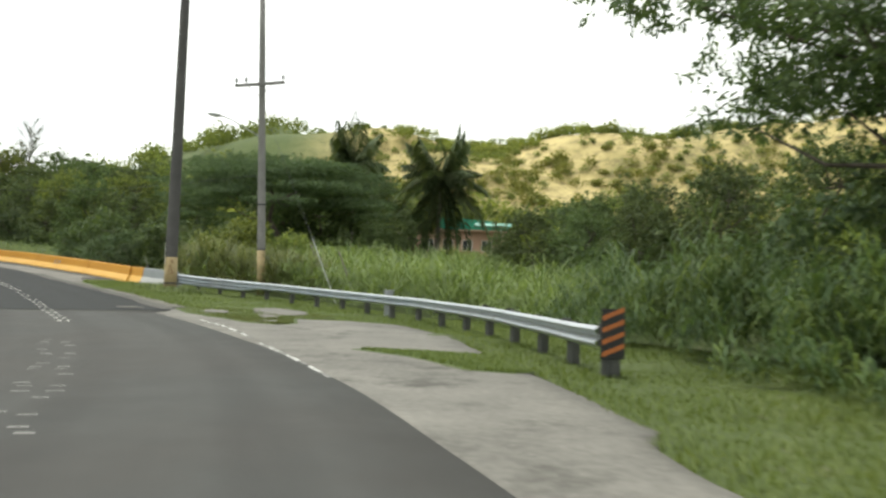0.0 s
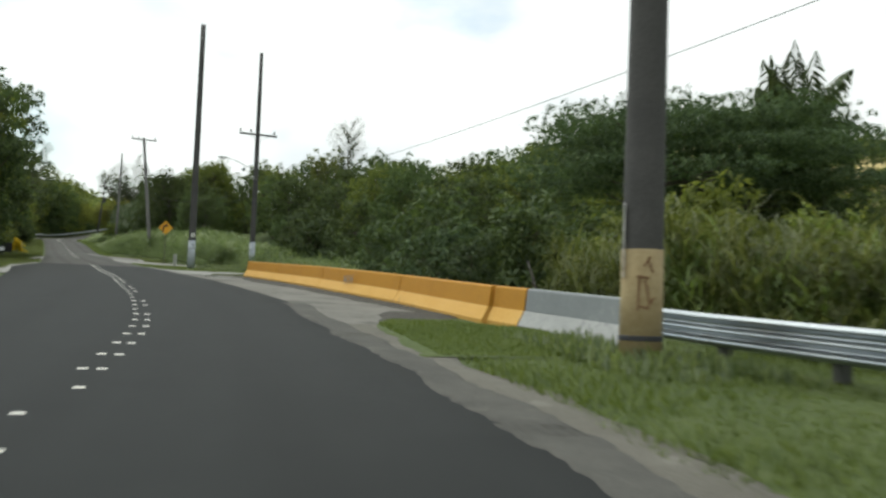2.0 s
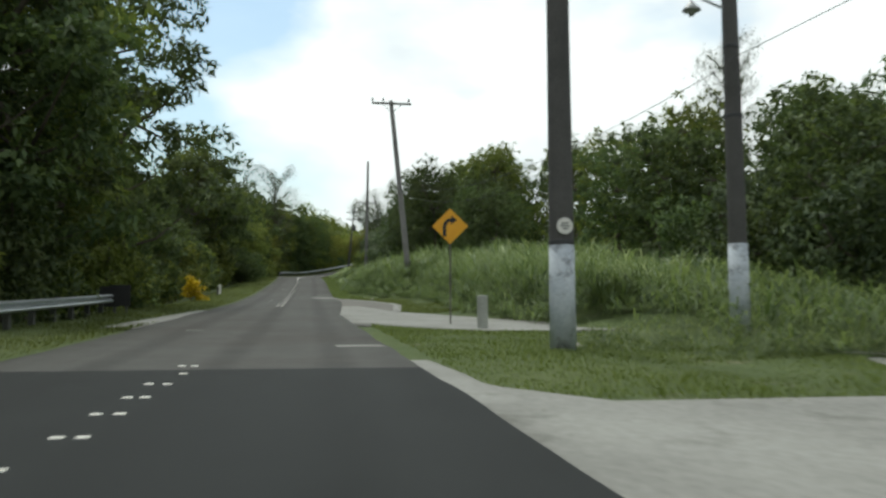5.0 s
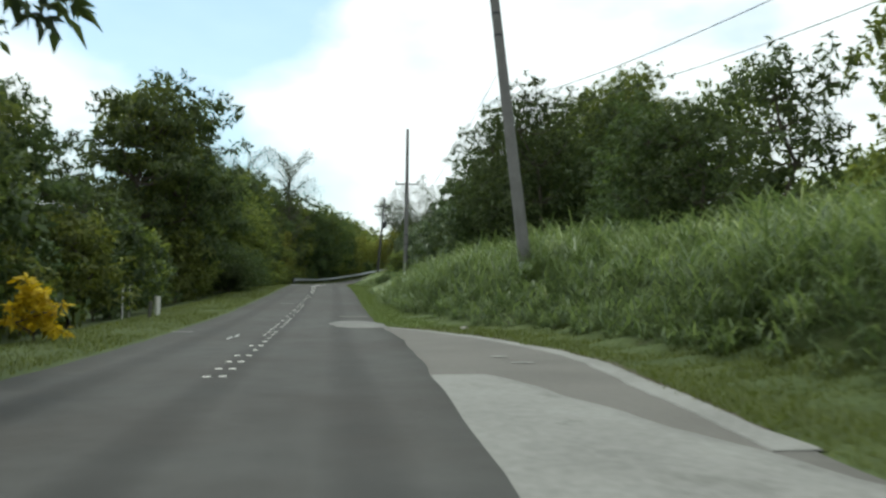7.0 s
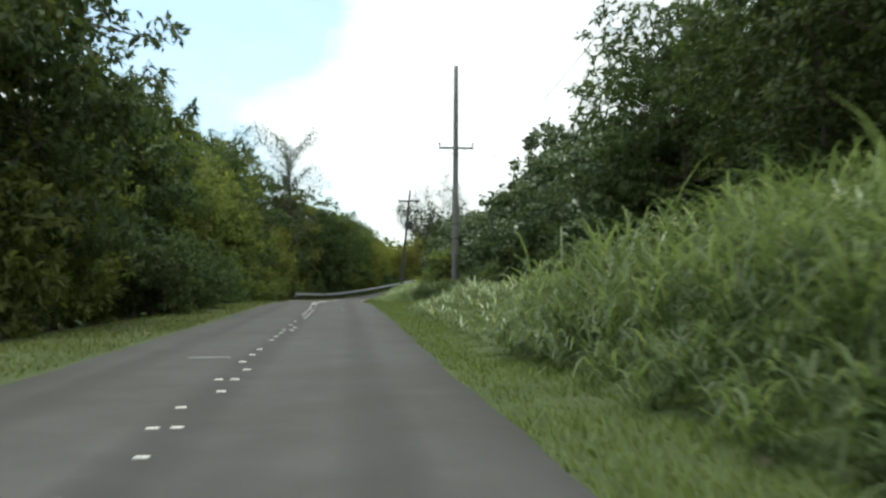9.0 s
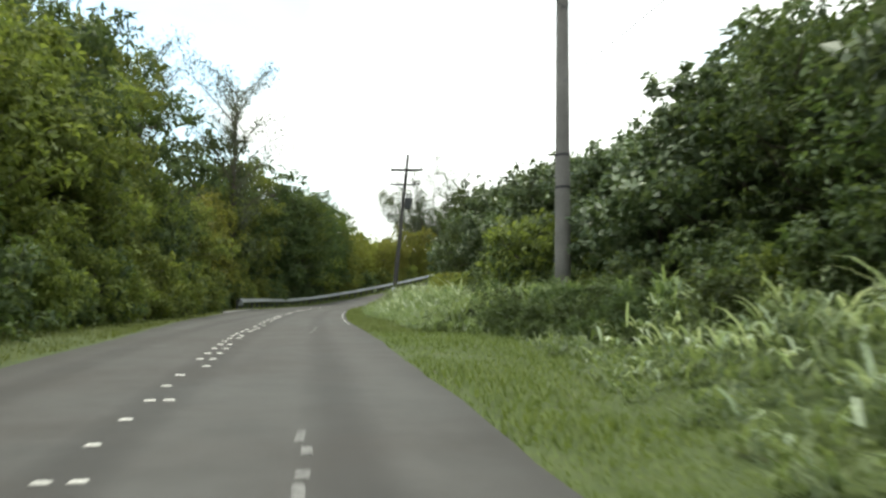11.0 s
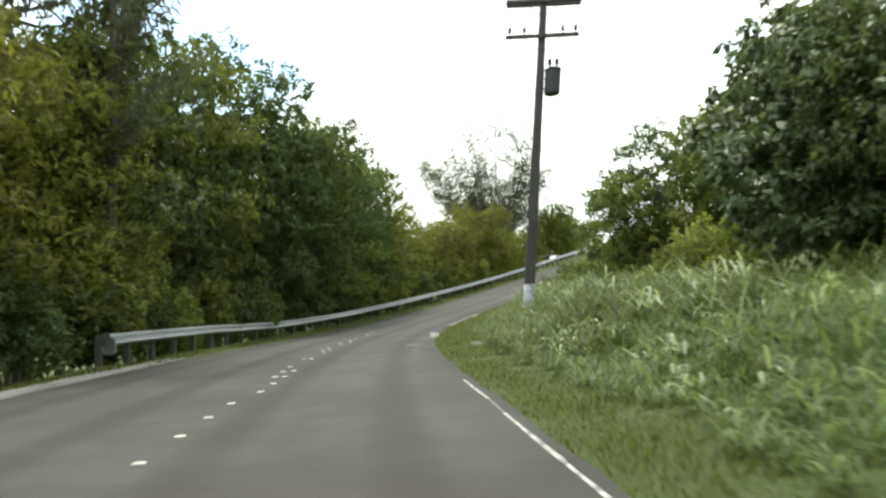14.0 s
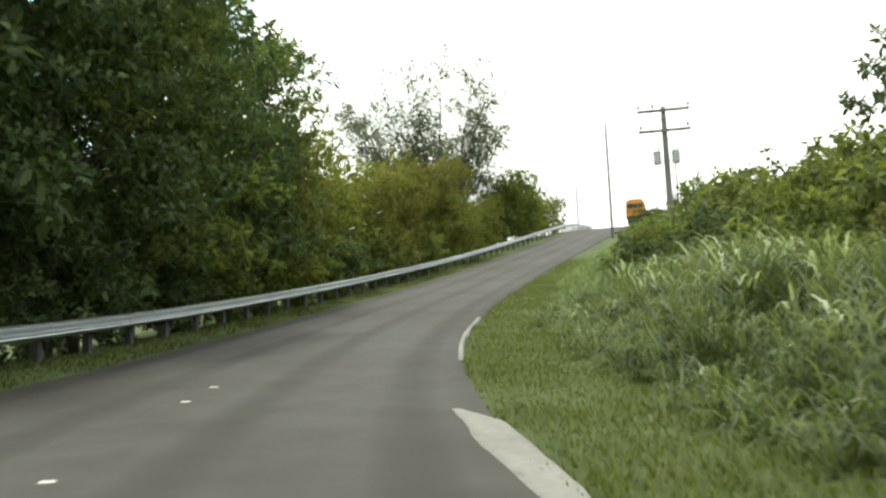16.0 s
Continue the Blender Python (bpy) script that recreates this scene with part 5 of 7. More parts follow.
def house():
    x, y = 1.2, 109.6
    ob = root("house", pose(x, y, land_at(x, y), 0, 0, 4), "pink rendered house with green sheet roof in tall grass", "house")
    W, Dp, H = 11.2, 7.0, 9.0 - land_at(1.2, 109.6)
    cols = [(-4.2, 1.3), (-1.75, 1.3), (0.7, 1.3), (3.15, 1.3)]
    bm = bmesh.new()
    z0, z1 = H - 2.45, H - 1.05
    box(bm, 0, -Dp / 2, z0 / 2, W, 0.25, z0)
    box(bm, 0, -Dp / 2, (z1 + H) / 2, W, 0.25, H - z1)
    edges = [-W / 2] + [v for c, w in cols for v in (c - w / 2, c + w / 2)] + [W / 2]
    for a, b in zip(edges[::2], edges[1::2]):
        box(bm, (a + b) / 2, -Dp / 2, (z0 + z1) / 2, b - a, 0.25, z1 - z0)
    part("wall", bm, "house_wall", ob, "pink rendered front wall")
    bm = bmesh.new()
    for sx in (-1, 1):
        box(bm, sx * (W / 2 - 0.125), 0.125, H / 2, 0.25, Dp - 0.5, H)
    box(bm, 0, Dp / 2, H / 2, W, 0.25, H)
    part("side_wall", bm, "house_wall", ob, "pink rendered wall")
    for c, w in cols:
        bm = bmesh.new()
        for sx in (-1, 0, 1):
            box(bm, c + sx * (w / 2 - 0.04), -Dp / 2, (z0 + z1) / 2, 0.07, 0.12, z1 - z0)
        for zz in (z0 + 0.04, z1 - 0.04):
            box(bm, c, -Dp / 2, zz, w, 0.11, 0.07)
        win = part("window", bm, "trim_white", ob, "white-framed dark window")
        bm = bmesh.new()
        box(bm, c, -Dp / 2 + 0.03, (z0 + z1) / 2, w - 0.02, 0.02, z1 - z0 - 0.02)
        part("pane", bm, "glass_dark", win)
    bm = bmesh.new()
    box(bm, 0.8, -0.3, H + 0.12, W - 0.6, Dp + 1.2, 0.16, 0.02)
    part("roof_slab", bm, "house_wall", ob, "flat roof slab")
    for cx, w, h, t in ((-1.2, 3.0, 1.45, 0.0), (2.2, 4.2, 1.35, 0.08), (5.2, 2.6, 1.05, -0.05)):
        bm = bmesh.new()
        m = Matrix.Translation((cx, -1.0, H + 0.2 + h / 2)) @ Matrix.Rotation(0.5, 4, "X") @ Matrix.Rotation(t, 4, "Y")
        cols_ = []
        for k in range(13):
            x0, o = (k / 12 - 0.5) * w, 0.05 * (k % 2)
            cols_.append([bm.verts.new(m @ Vector((x0, o + a, b * h * 0.7))) for a, b in ((-0.01, -1), (-0.01, 1), (0.01, 1), (0.01, -1))])
        for a, b in zip(cols_, cols_[1:]):
            for j in range(4):
                bm.faces.new((a[j], a[(j + 1) % 4], b[(j + 1) % 4], b[j]))
        bm.faces.new(cols_[0])
        bm.faces.new(cols_[-1][::-1])
        part("roof_sheet", bm, "green_sheet", ob, "bright green corrugated sheet")
    bm = bmesh.new()
    for k, y0 in ((1, -1.3), (-1, 1.3)):
        box(bm, 3.6, -Dp / 2 - 3 + y0 * 0.48, H + 0.9, 4.6, 1.35, 0.05, 0, Matrix.Translation((0, -Dp / 2 - 3, H + 0.9)) @ Matrix.Rotation(0.3 * k, 4, "X") @ Matrix.Translation((0, Dp / 2 + 3, -H - 0.9)))
    part("canopy", bm, "green_pale", ob, "pale green pitched canopy")
    bm = bmesh.new()
    tube(bm, [(4.6, -Dp / 2 - 3, -0.3), (4.6, -Dp / 2 - 3, H + 0.85)], 0.09, 8)
    part("canopy_post", bm, "trim_white", ob, "white canopy post")
    return ob


house()


def school_bus(s, d):
    """A parked-looking school bus at the top of the road."""
    p = spot(s, d)
    ob = root("school_bus", Matrix.Translation(p) @ Matrix.Rotation(across(s), 4, "Z"), "orange-yellow school bus at the top of the hill", "bus")
    bm = bmesh.new()
    prof = [(-1.2, 0.55), (-1.22, 1.6), (-1.18, 2.45), (-1.0, 2.82), (-0.6, 3.0), (0.6, 3.0), (1.0, 2.82), (1.18, 2.45), (1.22, 1.6), (1.2, 0.55)]
    sweep(bm, prof, [(0, -4.6, 0), (0, -4.5, 0), (0, 0, 0), (0, 4.2, 0)])
    part("body", bm, "bus_paint", ob)
    bm = bmesh.new()
    box(bm, 0, 4.9, 1.15, 2.0, 1.5, 1.1, 0.15)
    part("bonnet", bm, "bus_paint", ob)
    for k in range(7):
        for sx in (-1, 1):
            bm = bmesh.new()
            box(bm, sx * 1.215, -3.6 + k * 1.1, 2.05, 0.03, 0.85, 0.62, 0.01)
            part("window", bm, "glass_dark", ob, "dark side window")
    for x, w in ((-0.62, 0.75), (0.62, 0.75), (0, 0.42)):
        bm = bmesh.new()
        box(bm, x, -4.615, 2.1, w, 0.03, 0.6, 0.01)
        part("rear_window", bm, "glass_dark", ob)
    for z in (0.8, 1.25, 1.6):
        bm = bmesh.new()
        box(bm, 0, -4.62, z, 2.3, 0.02, 0.06)
        part("rub_rail", bm, "black", ob, "black rub rail")
    bm = bmesh.new()
    box(bm, 0, -4.72, 0.62, 2.4, 0.14, 0.26, 0.03)
    part("bumper", bm, "black", ob)
    for sx in (-1, 1):
        for z, mat in ((1.4, "red_lens"), (2.72, "red_lens")):
            bm = bmesh.new()
            turned(bm, [(0.11, 0), (0.1, 0.03), (0.02, 0.04)], 12, Matrix.Translation((sx * 0.95, -4.61, z)) @ Matrix.Rotation(math.pi / 2, 4, "X"))
            part("tail_lamp", bm, mat, ob, "red tail lamp")
        for y in (-2.6, 4.6):
            bm = bmesh.new()
            m = Matrix.Translation((sx * 1.02, y, 0.5)) @ Matrix.Rotation(math.pi / 2, 4, "Y")
            turned(bm, [(0.3, -0.16), (0.48, -0.14), (0.5, -0.05), (0.5, 0.05), (0.48, 0.14), (0.3, 0.16)], 20, m)
            wh = part("wheel", bm, "rubber", ob, "black tyre")
            bm = bmesh.new()
            turned(bm, [(0.28, -0.165), (0.28, 0.165)], 16, m)
            part("rim", bm, "steel", wh, "steel rim")
    return ob


school_bus(354, 1.2)

# ---- plants ----
def quad_leaves(rng, pos, out, size, aspect=0.42, droop=0.25, flat=0.0, bulk=None):
    """Four-cornered folded leaves at pos, turned roughly along out; bulk: the way in which the mass around them bulges."""
    n = len(pos)
    ax = rng.normal(size=(n, 3)) * 0.75 + out * 0.55 + np.array([0, 0, -droop])
    if flat:
        ax[:, 2] *= 1 - flat
    ax /= np.linalg.norm(ax, axis=1)[:, None] + 1e-9
    up = out + rng.normal(size=(n, 3)) * 0.5 + np.array([0, 0, 0.5])
    side = np.cross(ax, up)
    side /= np.linalg.norm(side, axis=1)[:, None] + 1e-9
    nor = np.cross(side, ax)
    L = (size * rng.uniform(0.6, 1.4, n))[:, None]
    Wd = L * aspect
    a = pos
    b = pos + ax * L * 0.45 + side * Wd * 0.5 + nor * L * 0.06
    c = pos + ax * L - np.array([0, 0, 1]) * L * 0.12
    d = pos + ax * L * 0.45 - side * Wd * 0.5 + nor * L * 0.06
    v = np.stack([a, b, c, d], 1).reshape(-1, 3)
    f = np.arange(4 * n).reshape(-1, 4)
    # leaves of one clump catch the light together
    out = out if bulk is None else bulk
    face = np.where((nor * out).sum(1, keepdims=True) < 0, -nor, nor)
    m = out * 0.9 + face * 0.45 + np.array([0, 0, 0.25]) + rng.normal(size=(n, 3)) * 0.12
    m /= np.linalg.norm(m, axis=1)[:, None] + 1e-9
    away = (nor * m).sum(1) < 0
    f[away] = f[away][:, ::-1]
    return v, f, np.repeat(m, 4, 0)


def leaf_mesh(name, v, f, m):
    me = raw(name, v, f)
    me.shade_smooth()
    me.normals_split_custom_set_from_vertices(m.astype(np.float32).tolist())
    return me


def clump_points(rng, clumps, n, shell=0.62):
    """Points and outward ways on a heap of uneven ellipsoids (x, y, z, rx, ry, rz)."""
    c = np.array(clumps, float)
    w = (c[:, 3] * c[:, 4]) ** 0.9
    k = rng.choice(len(c), n, p=w / w.sum())
    u = rng.normal(size=(n, 3))
    u /= np.linalg.norm(u, axis=1)[:, None]
    u[:, 2] = np.where(u[:, 2] < -0.25, -u[:, 2] * rng.uniform(-0.6, 1, n), u[:, 2])
    r = shell + (1.08 - shell) * rng.random(n) ** 0.6
    lump = 1 + 0.16 * np.sin(u[:, 0] * 5 + k) * np.cos(u[:, 1] * 6 + 2 * k)
    return c[k, :3] + u * c[k, 3:] * (r * lump)[:, None], u


def tufts(rng, clumps, n, leaf, shell, per=15, stray=1.5):
    """Leaves gathered in rosettes at the twig ends of a heap of clumps, some standing out of it, over a thinner filling."""
    k = int(n * 0.76 / per)
    pos, u = clump_points(rng, clumps, k, max(shell, 0.66))
    pos = pos + u * (leaf * stray * rng.random(k) ** 3)[:, None]
    pos[:, 2] += leaf * stray * 0.6 * rng.random(k) ** 4
    way = rng.normal(size=(k, per, 3)) * 0.8 + u[:, None] * 0.55 + np.array([0, 0, 0.25])
    way /= np.linalg.norm(way, axis=2)[..., None]
    p = (pos[:, None] + way * leaf * rng.uniform(0.05, 0.75, (k, per, 1))).reshape(-1, 3)
    way = way.reshape(-1, 3)
    bulk = np.repeat(u, per, 0) * 0.7 + way * 0.5
    fill, fu = clump_points(rng, clumps, n - k * per, shell * 0.7)
    return np.concatenate([p, fill - fu * leaf * 0.8]), np.concatenate([way, fu]), np.concatenate([bulk, fu])


def limbs(bm, base_r, trunk, ends, rng):
    """A tapered trunk with limbs that reach into the clumps."""
    pts = [Vector(p) for p in trunk]
    n = len(pts)
    tube(bm, pts, [base_r * (1.25 if k == 0 else 1 - 0.62 * k / (n - 1)) for k in range(n)], 8)
    for e in ends:
        e = Vector(e)
        a = min(pts[1:], key=lambda p: (p - e).length + 1.5 * max(0, p.z - e.z))
        mid = a.lerp(e, 0.5) + Vector((rng.uniform(-0.3, 0.3), rng.uniform(-0.3, 0.3), -0.12 * (e - a).length))
        tube(bm, [a, mid, e], [base_r * 0.36, base_r * 0.22, base_r * 0.08], 5, False)


TREES = {}


def tree_form(key, seed, height, spread, n_clumps, leaf, n_leaves, mat, bark="bark", r=0.16, low=0.12, shape="round", squash=0.75, shell=0.5, aspect=0.42, bits=1.0, stray=1.5):
    """One grown form: a trunk with limbs and a crown of leaves; planted later."""
    rng = np.random.default_rng(seed)
    clumps = []
    for k in range(n_clumps):
        u = (k + 0.5) / n_clumps
        z = height * (low + (0.93 - low) * u)
        if shape == "round":
            reach = spread * (0.50 + 0.42 * math.sin(math.pi * min(1, 0.18 + 0.8 * u)))
        elif shape == "airy":
            reach = spread * (0.35 + 0.6 * math.sin(math.pi * (0.15 + 0.75 * u)))
        else:
            reach = spread * (0.55 + 0.45 * u)
        ang = k * 2.4 + rng.uniform(-0.5, 0.5)
        rr = reach * rng.uniform(0.25, 0.8) if shape != "umbrella" else reach * math.sqrt(rng.uniform(0.02, 0.9))
        size = spread * rng.uniform(0.26, 0.44) * bits
        if shape == "umbrella":
            z = height * (0.62 + 0.34 * (1 - (rr / spread) ** 2)) + 0.3 - 4.6 * rng.random() ** 1.6
            size = spread * rng.uniform(0.18, 0.28)
        clumps.append((rr * math.cos(ang), rr * math.sin(ang), z, size, size * rng.uniform(0.8, 1.2), size * squash * rng.uniform(0.8, 1.15)))
    pos, out, bulk = tufts(rng, clumps, n_leaves, leaf, shell, stray=stray)
    v, f, m = quad_leaves(rng, pos, out, leaf, aspect, bulk=bulk)
    ob = root("tree", Matrix(), "tree", "tree")
    bm = bmesh.new()
    top = 0.75 if shape != "umbrella" else 0.6
    trunk = [(rng.uniform(-0.25, 0.25) * k, rng.uniform(-0.25, 0.25) * k, height * top * k / 4 - (0.4 if k == 0 else 0)) for k in range(5)]
    limbs(bm, r, trunk, [c[:3] for c in (clumps[::8] if shape == "umbrella" else clumps)], rng)
    part("trunk", bm, bark, ob)
    link("crown", leaf_mesh("crown", v, f, m), mat, ob)
    TREES[key] = [ob, False]
    return ob


def wisp_form(key, seed, height, spread, n_limbs, n_leaves, mat, bark="bark_pale", r=0.17, first=0.3):
    """A tall thin tree: visible rising limbs with fine hanging wisps."""
    rng = np.random.default_rng(seed)
    ob = root("tree", Matrix(), "tree", "tree")
    bm = bmesh.new()
    trunk = [(0, 0, -0.4), (0.1, 0.05, height * 0.3), (0.25, -0.1, height * 0.6), (0.3, 0.1, height * 0.97)]
    tube(bm, trunk, [r * 1.2, r * 0.8, r * 0.5, r * 0.1], 8)
    P, O = [], []
    for k in range(n_limbs):
        u = first + (0.95 - first) * (k + rng.random()) / n_limbs
        z = height * u
        ang = k * 2.4 + rng.uniform(-0.6, 0.6)
        reach = spread * (0.35 + 0.6 * math.sin(math.pi * (0.12 + 0.8 * (u - first) / (1 - first)))) * rng.uniform(0.55, 1)
        way = Vector((math.cos(ang), math.sin(ang), 0))
        a = Vector((0.22 * u, 0, z))
        b = a + way * reach * 0.5 + Vector((0, 0, reach * 0.55))
        c = a + way * reach + Vector((0, 0, reach * rng.uniform(0.7, 1.1)))
        tube(bm, [a, b, c], [r * 0.3, r * 0.17, r * 0.04], 5, False)
        m = int(n_leaves / n_limbs)
        w = rng.random(m) ** 0.7
        base = np.where(w[:, None] < 0.5, np.array(a) + (np.array(b) - np.array(a)) * (w[:, None] * 2), np.array(b) + (np.array(c) - np.array(b)) * (w[:, None] * 2 - 1))
        g = rng.integers(0, 14, m)
        cl = rng.normal(size=(14, 3)) * reach * 0.15
        P.append(base + cl[g] * w[:, None] + rng.normal(size=(m, 3)) * 0.22)
        O.append(rng.normal(size=(m, 3)))
    P, O = np.concatenate(P), np.concatenate(O)
    O /= np.linalg.norm(O, axis=1)[:, None]
    v, f, m = quad_leaves(rng, P, O, 0.42, 0.16, 0.55)
    part("trunk", bm, bark, ob)
    link("crown", leaf_mesh("crown", v, f, m), mat, ob)
    TREES[key] = [ob, False]
    return ob


def casuarina_form(key, seed, height, spread, n_leaders, n_leaves, mat, bark="bark", r=0.26):
    """Several steep leaders of uneven height with side twigs that carry hanging needles."""
    rng = np.random.default_rng(seed)
    ob = root("tree", Matrix(), "tree", "tree")
    bm = bmesh.new()
    tube(bm, [(0, 0, -0.4), (0.05, 0, height * 0.12), (0, 0.1, height * 0.3)], [r * 1.3, r, r * 0.7], 8)
    P, O = [], []
    twigs = []
    for k in range(n_leaders):
        ang = k * 2.4 + rng.uniform(-0.4, 0.4)
        way = np.array([math.cos(ang), math.sin(ang), 0.0])
        reach = spread * (0.1 if k == 0 else rng.uniform(0.35, 0.75))
        top = height * (1.0 if k == 0 else rng.uniform(0.62, 0.9) * (1.12 - 0.35 * reach / spread))
        a = np.array([0, 0, height * rng.uniform(0.08, 0.3)])
        b = a + way * reach * 0.6 + np.array([0, 0, (top - a[2]) * 0.42])
        c = a + way * reach + np.array([0, 0, top - a[2]])
        tube(bm, [Vector(a), Vector(b), Vector(c)], [r * 0.5, r * 0.28, r * 0.05], 6, False)
        for j in range(26):
            q = 0.16 + 0.84 * (j + rng.random()) / 26
            root_ = a + (b - a) * q * 2 if q < 0.5 else b + (c - b) * (q * 2 - 1)
            t_ang = rng.uniform(0, 2 * np.pi)
            length = spread * rng.uniform(0.14, 0.31) * (1.02 - 0.52 * q)
            tip = root_ + np.array([math.cos(t_ang) * length, math.sin(t_ang) * length, length * rng.uniform(0.35, 1.0)])
            twigs.append((root_, tip, length))
            if j % 2:
                tube(bm, [Vector(root_), Vector(tip)], [r * 0.09, r * 0.02], 4, False)
    total = sum(w[2] for w in twigs)
    for a, tip, length in twigs:
        n = max(8, int(n_leaves * length / total))
        w = rng.random(n) ** 0.8
        P.append(a + (tip - a) * w[:, None] + rng.normal(size=(n, 3)) * (0.10 + 0.12 * length))
        O.append(np.tile((tip - a) / length, (n, 1)) + rng.normal(size=(n, 3)) * 0.5)
    P, O = np.concatenate(P), np.concatenate(O)
    O /= np.linalg.norm(O, axis=1)[:, None]
    v, f, m = quad_leaves(rng, P, O, 0.5, 0.14, 0.35)
    part("trunk", bm, bark, ob)
    link("crown", leaf_mesh("crown", v, f, m), mat, ob)
    TREES[key] = [ob, False]
    return ob


def palm_form(key, seed, height, n_fronds, length, trunk_r=0.17, mat="frond"):
    rng = np.random.default_rng(seed)
    ob = root("palm_tree", Matrix(), "palm", "palm")
    bm = bmesh.new()
    pts = [(0.35 * math.sin(1.2 * k / 8), 0.12 * k / 8, height * k / 8 - (0.4 if k == 0 else 0)) for k in range(9)]
    tube(bm, pts, [trunk_r * (1.5 if k == 0 else 1 - 0.035 * k) for k in range(9)], 10)
    part("trunk", bm, "bark_pale", ob)
    top = np.array(pts[-1])
    for k in range(n_fronds):
        ang = k * 2.399 + rng.uniform(-0.2, 0.2)
        rise = rng.uniform(-1.5, -0.9) if k % 3 == 0 else rng.uniform(-0.6, 1.42)
        L = length * rng.uniform(0.8, 1.1)
        way = np.array([math.cos(ang), math.sin(ang), 0])
        q = np.linspace(0, 1, 9)
        spine = top + way * (L * (q - 0.10 * q**3))[:, None] * math.cos(rise * 0.94) + np.array([0, 0, 1]) * (L * (math.sin(rise) * q - (0.52 - 0.27 * max(0.0, rise)) * q**2.2))[:, None]
        side = np.array([-way[1], way[0], 0])
        V, F = [], []
        dense = np.linspace(0.08, 1, 44)
        sp = np.stack([np.interp(dense, q, spine[:, j]) for j in range(3)], 1)
        for sgn in (-1, 1):
            w = 0.95 * np.sin(np.pi * np.clip(dense * 0.86 + 0.12, 0, 1)) * length / 3.4
            tip = sp + (side * sgn * 0.75 + way * 0.5)[None] * w[:, None] - np.array([0, 0, 1]) * (w * rng.uniform(0.3, 0.85, 44))[:, None]
            mid = (sp + tip) / 2 + np.array([0, 0, 0.06])
            wd = way[None] * 0.085
            for a, b, c in zip(sp, mid, tip):
                i = len(V)
                V += [a, b + wd[0], c, b - wd[0]]
                F.append((i, i + 1, i + 2, i + 3))
        i = len(V)
        for j, p in enumerate(spine):
            t = 0.045 * (1 - 0.85 * j / 8)
            V += [p + side * t, p + np.array([0, 0, t]), p - side * t]
        for j in range(8):
            a, b = i + 3 * j, i + 3 * j + 3
            F += [(a, a + 1, b + 1, b), (a + 1, a + 2, b + 2, b + 1)]
        link("frond", raw("frond", np.array(V), np.array(F)), mat, ob)
    TREES[key] = [ob, False]
    return ob


def plant(key, x, y, size, turn, label, category="tree", sink=0.1, tall=1.0, group="", z=None):
    ob, used = TREES[key]
    m = Matrix.LocRotScale((x, y, (land_at(x, y) if z is None else z) - sink), Euler((0, 0, turn)), (size, size, size * tall))
    if used:
        keep = ob.scale.copy()
        ob.scale = (1, 1, 1)
        c = copy_thing(ob, m)
        ob.scale = keep
    else:
        ob.matrix_basis = m
        TREES[key][1] = True
        c = ob
    c.name = {"shrub": "shrub", "palm": "palm_tree"}.get(category, "tree")
    c["group"] = group or "roadside trees"
    return tagged(c, label, category)


tree_form("round_a", 11, 10, 4.2, 32, 0.245, 11500, "leaf", low=0.18, bits=0.84)
tree_form("round_b", 12, 10, 4.6, 34, 0.24, 12000, "leaf_deep", low=0.2, bits=0.82)
tree_form("round_c", 13, 10, 4.0, 30, 0.25, 11000, "leaf", low=0.16, bits=0.84)
tree_form("olive_a", 47, 10, 4.3, 32, 0.245, 11500, "leaf_olive", low=0.17, bits=0.84)
tree_form("far_a", 42, 10, 4.3, 34, 0.36, 5400, "leaf_deep", low=0.08, bits=0.84)
tree_form("far_b", 43, 10, 4.5, 36, 0.36, 5400, "leaf_deep", low=0.08, bits=0.82)
tree_form("far_c", 44, 10, 4.1, 32, 0.36, 5200, "leaf", low=0.08, bits=0.8)
tree_form("broad_a", 31, 10, 4.6, 30, 0.30, 11500, "leaf_pale", low=0.24, aspect=0.66, bits=0.82)
tree_form("big_a", 45, 14, 5.2, 42, 0.24, 19000, "leaf", low=0.16, bits=0.74)
tree_form("big_b", 46, 14, 5.6, 44, 0.235, 20000, "leaf_deep", low=0.18, bits=0.72)
tree_form("airy_a", 14, 12, 4.2, 22, 0.28, 9000, "leaf", "bark", 0.2, 0.25, "airy", 0.6, 0.3, bits=0.72)
tree_form("airy_b", 15, 12, 4.8, 24, 0.27, 9500, "leaf_deep", "bark", 0.2, 0.2, "airy", 0.6, 0.3, bits=0.72)
tree_form("rain", 16, 14, 12.5, 110, 0.175, 170000, "leaf_rain", "bark", 0.45, 0.5, "umbrella", 0.13, 0.35, stray=0.3)
tree_form("over", 41, 9.2, 5.6, 60, 0.13, 64000, "leaf_deep", "bark", 0.17, 0.45, "airy", 0.5, 0.15, aspect=0.34, bits=0.56)
tree_form("bush_a", 17, 3, 1.9, 14, 0.22, 3200, "leaf", "bark", 0.05, 0.12)
tree_form("bush_b", 18, 3, 2.0, 14, 0.20, 3200, "leaf_yellow", "bark", 0.05, 0.12)
tree_form("bush_d", 26, 3, 2.1, 14, 0.19, 3600, "leaf_rain", "bark", 0.05, 0.12)
tree_form("bush_c", 19, 3, 2.1, 14, 0.22, 3200, "leaf_deep", "bark", 0.05, 0.12)
tree_form("yellow_a", 20, 8, 4.0, 20, 0.32, 6000, "leaf_yellow", low=0.08)
tree_form("croton", 21, 1.1, 0.75, 9, 0.17, 700, "croton", "bark", 0.03, 0.2)
wisp_form("wisp_a", 22, 24, 7.0, 26, 9000, "leaf_grey", bark="bark", r=0.26)
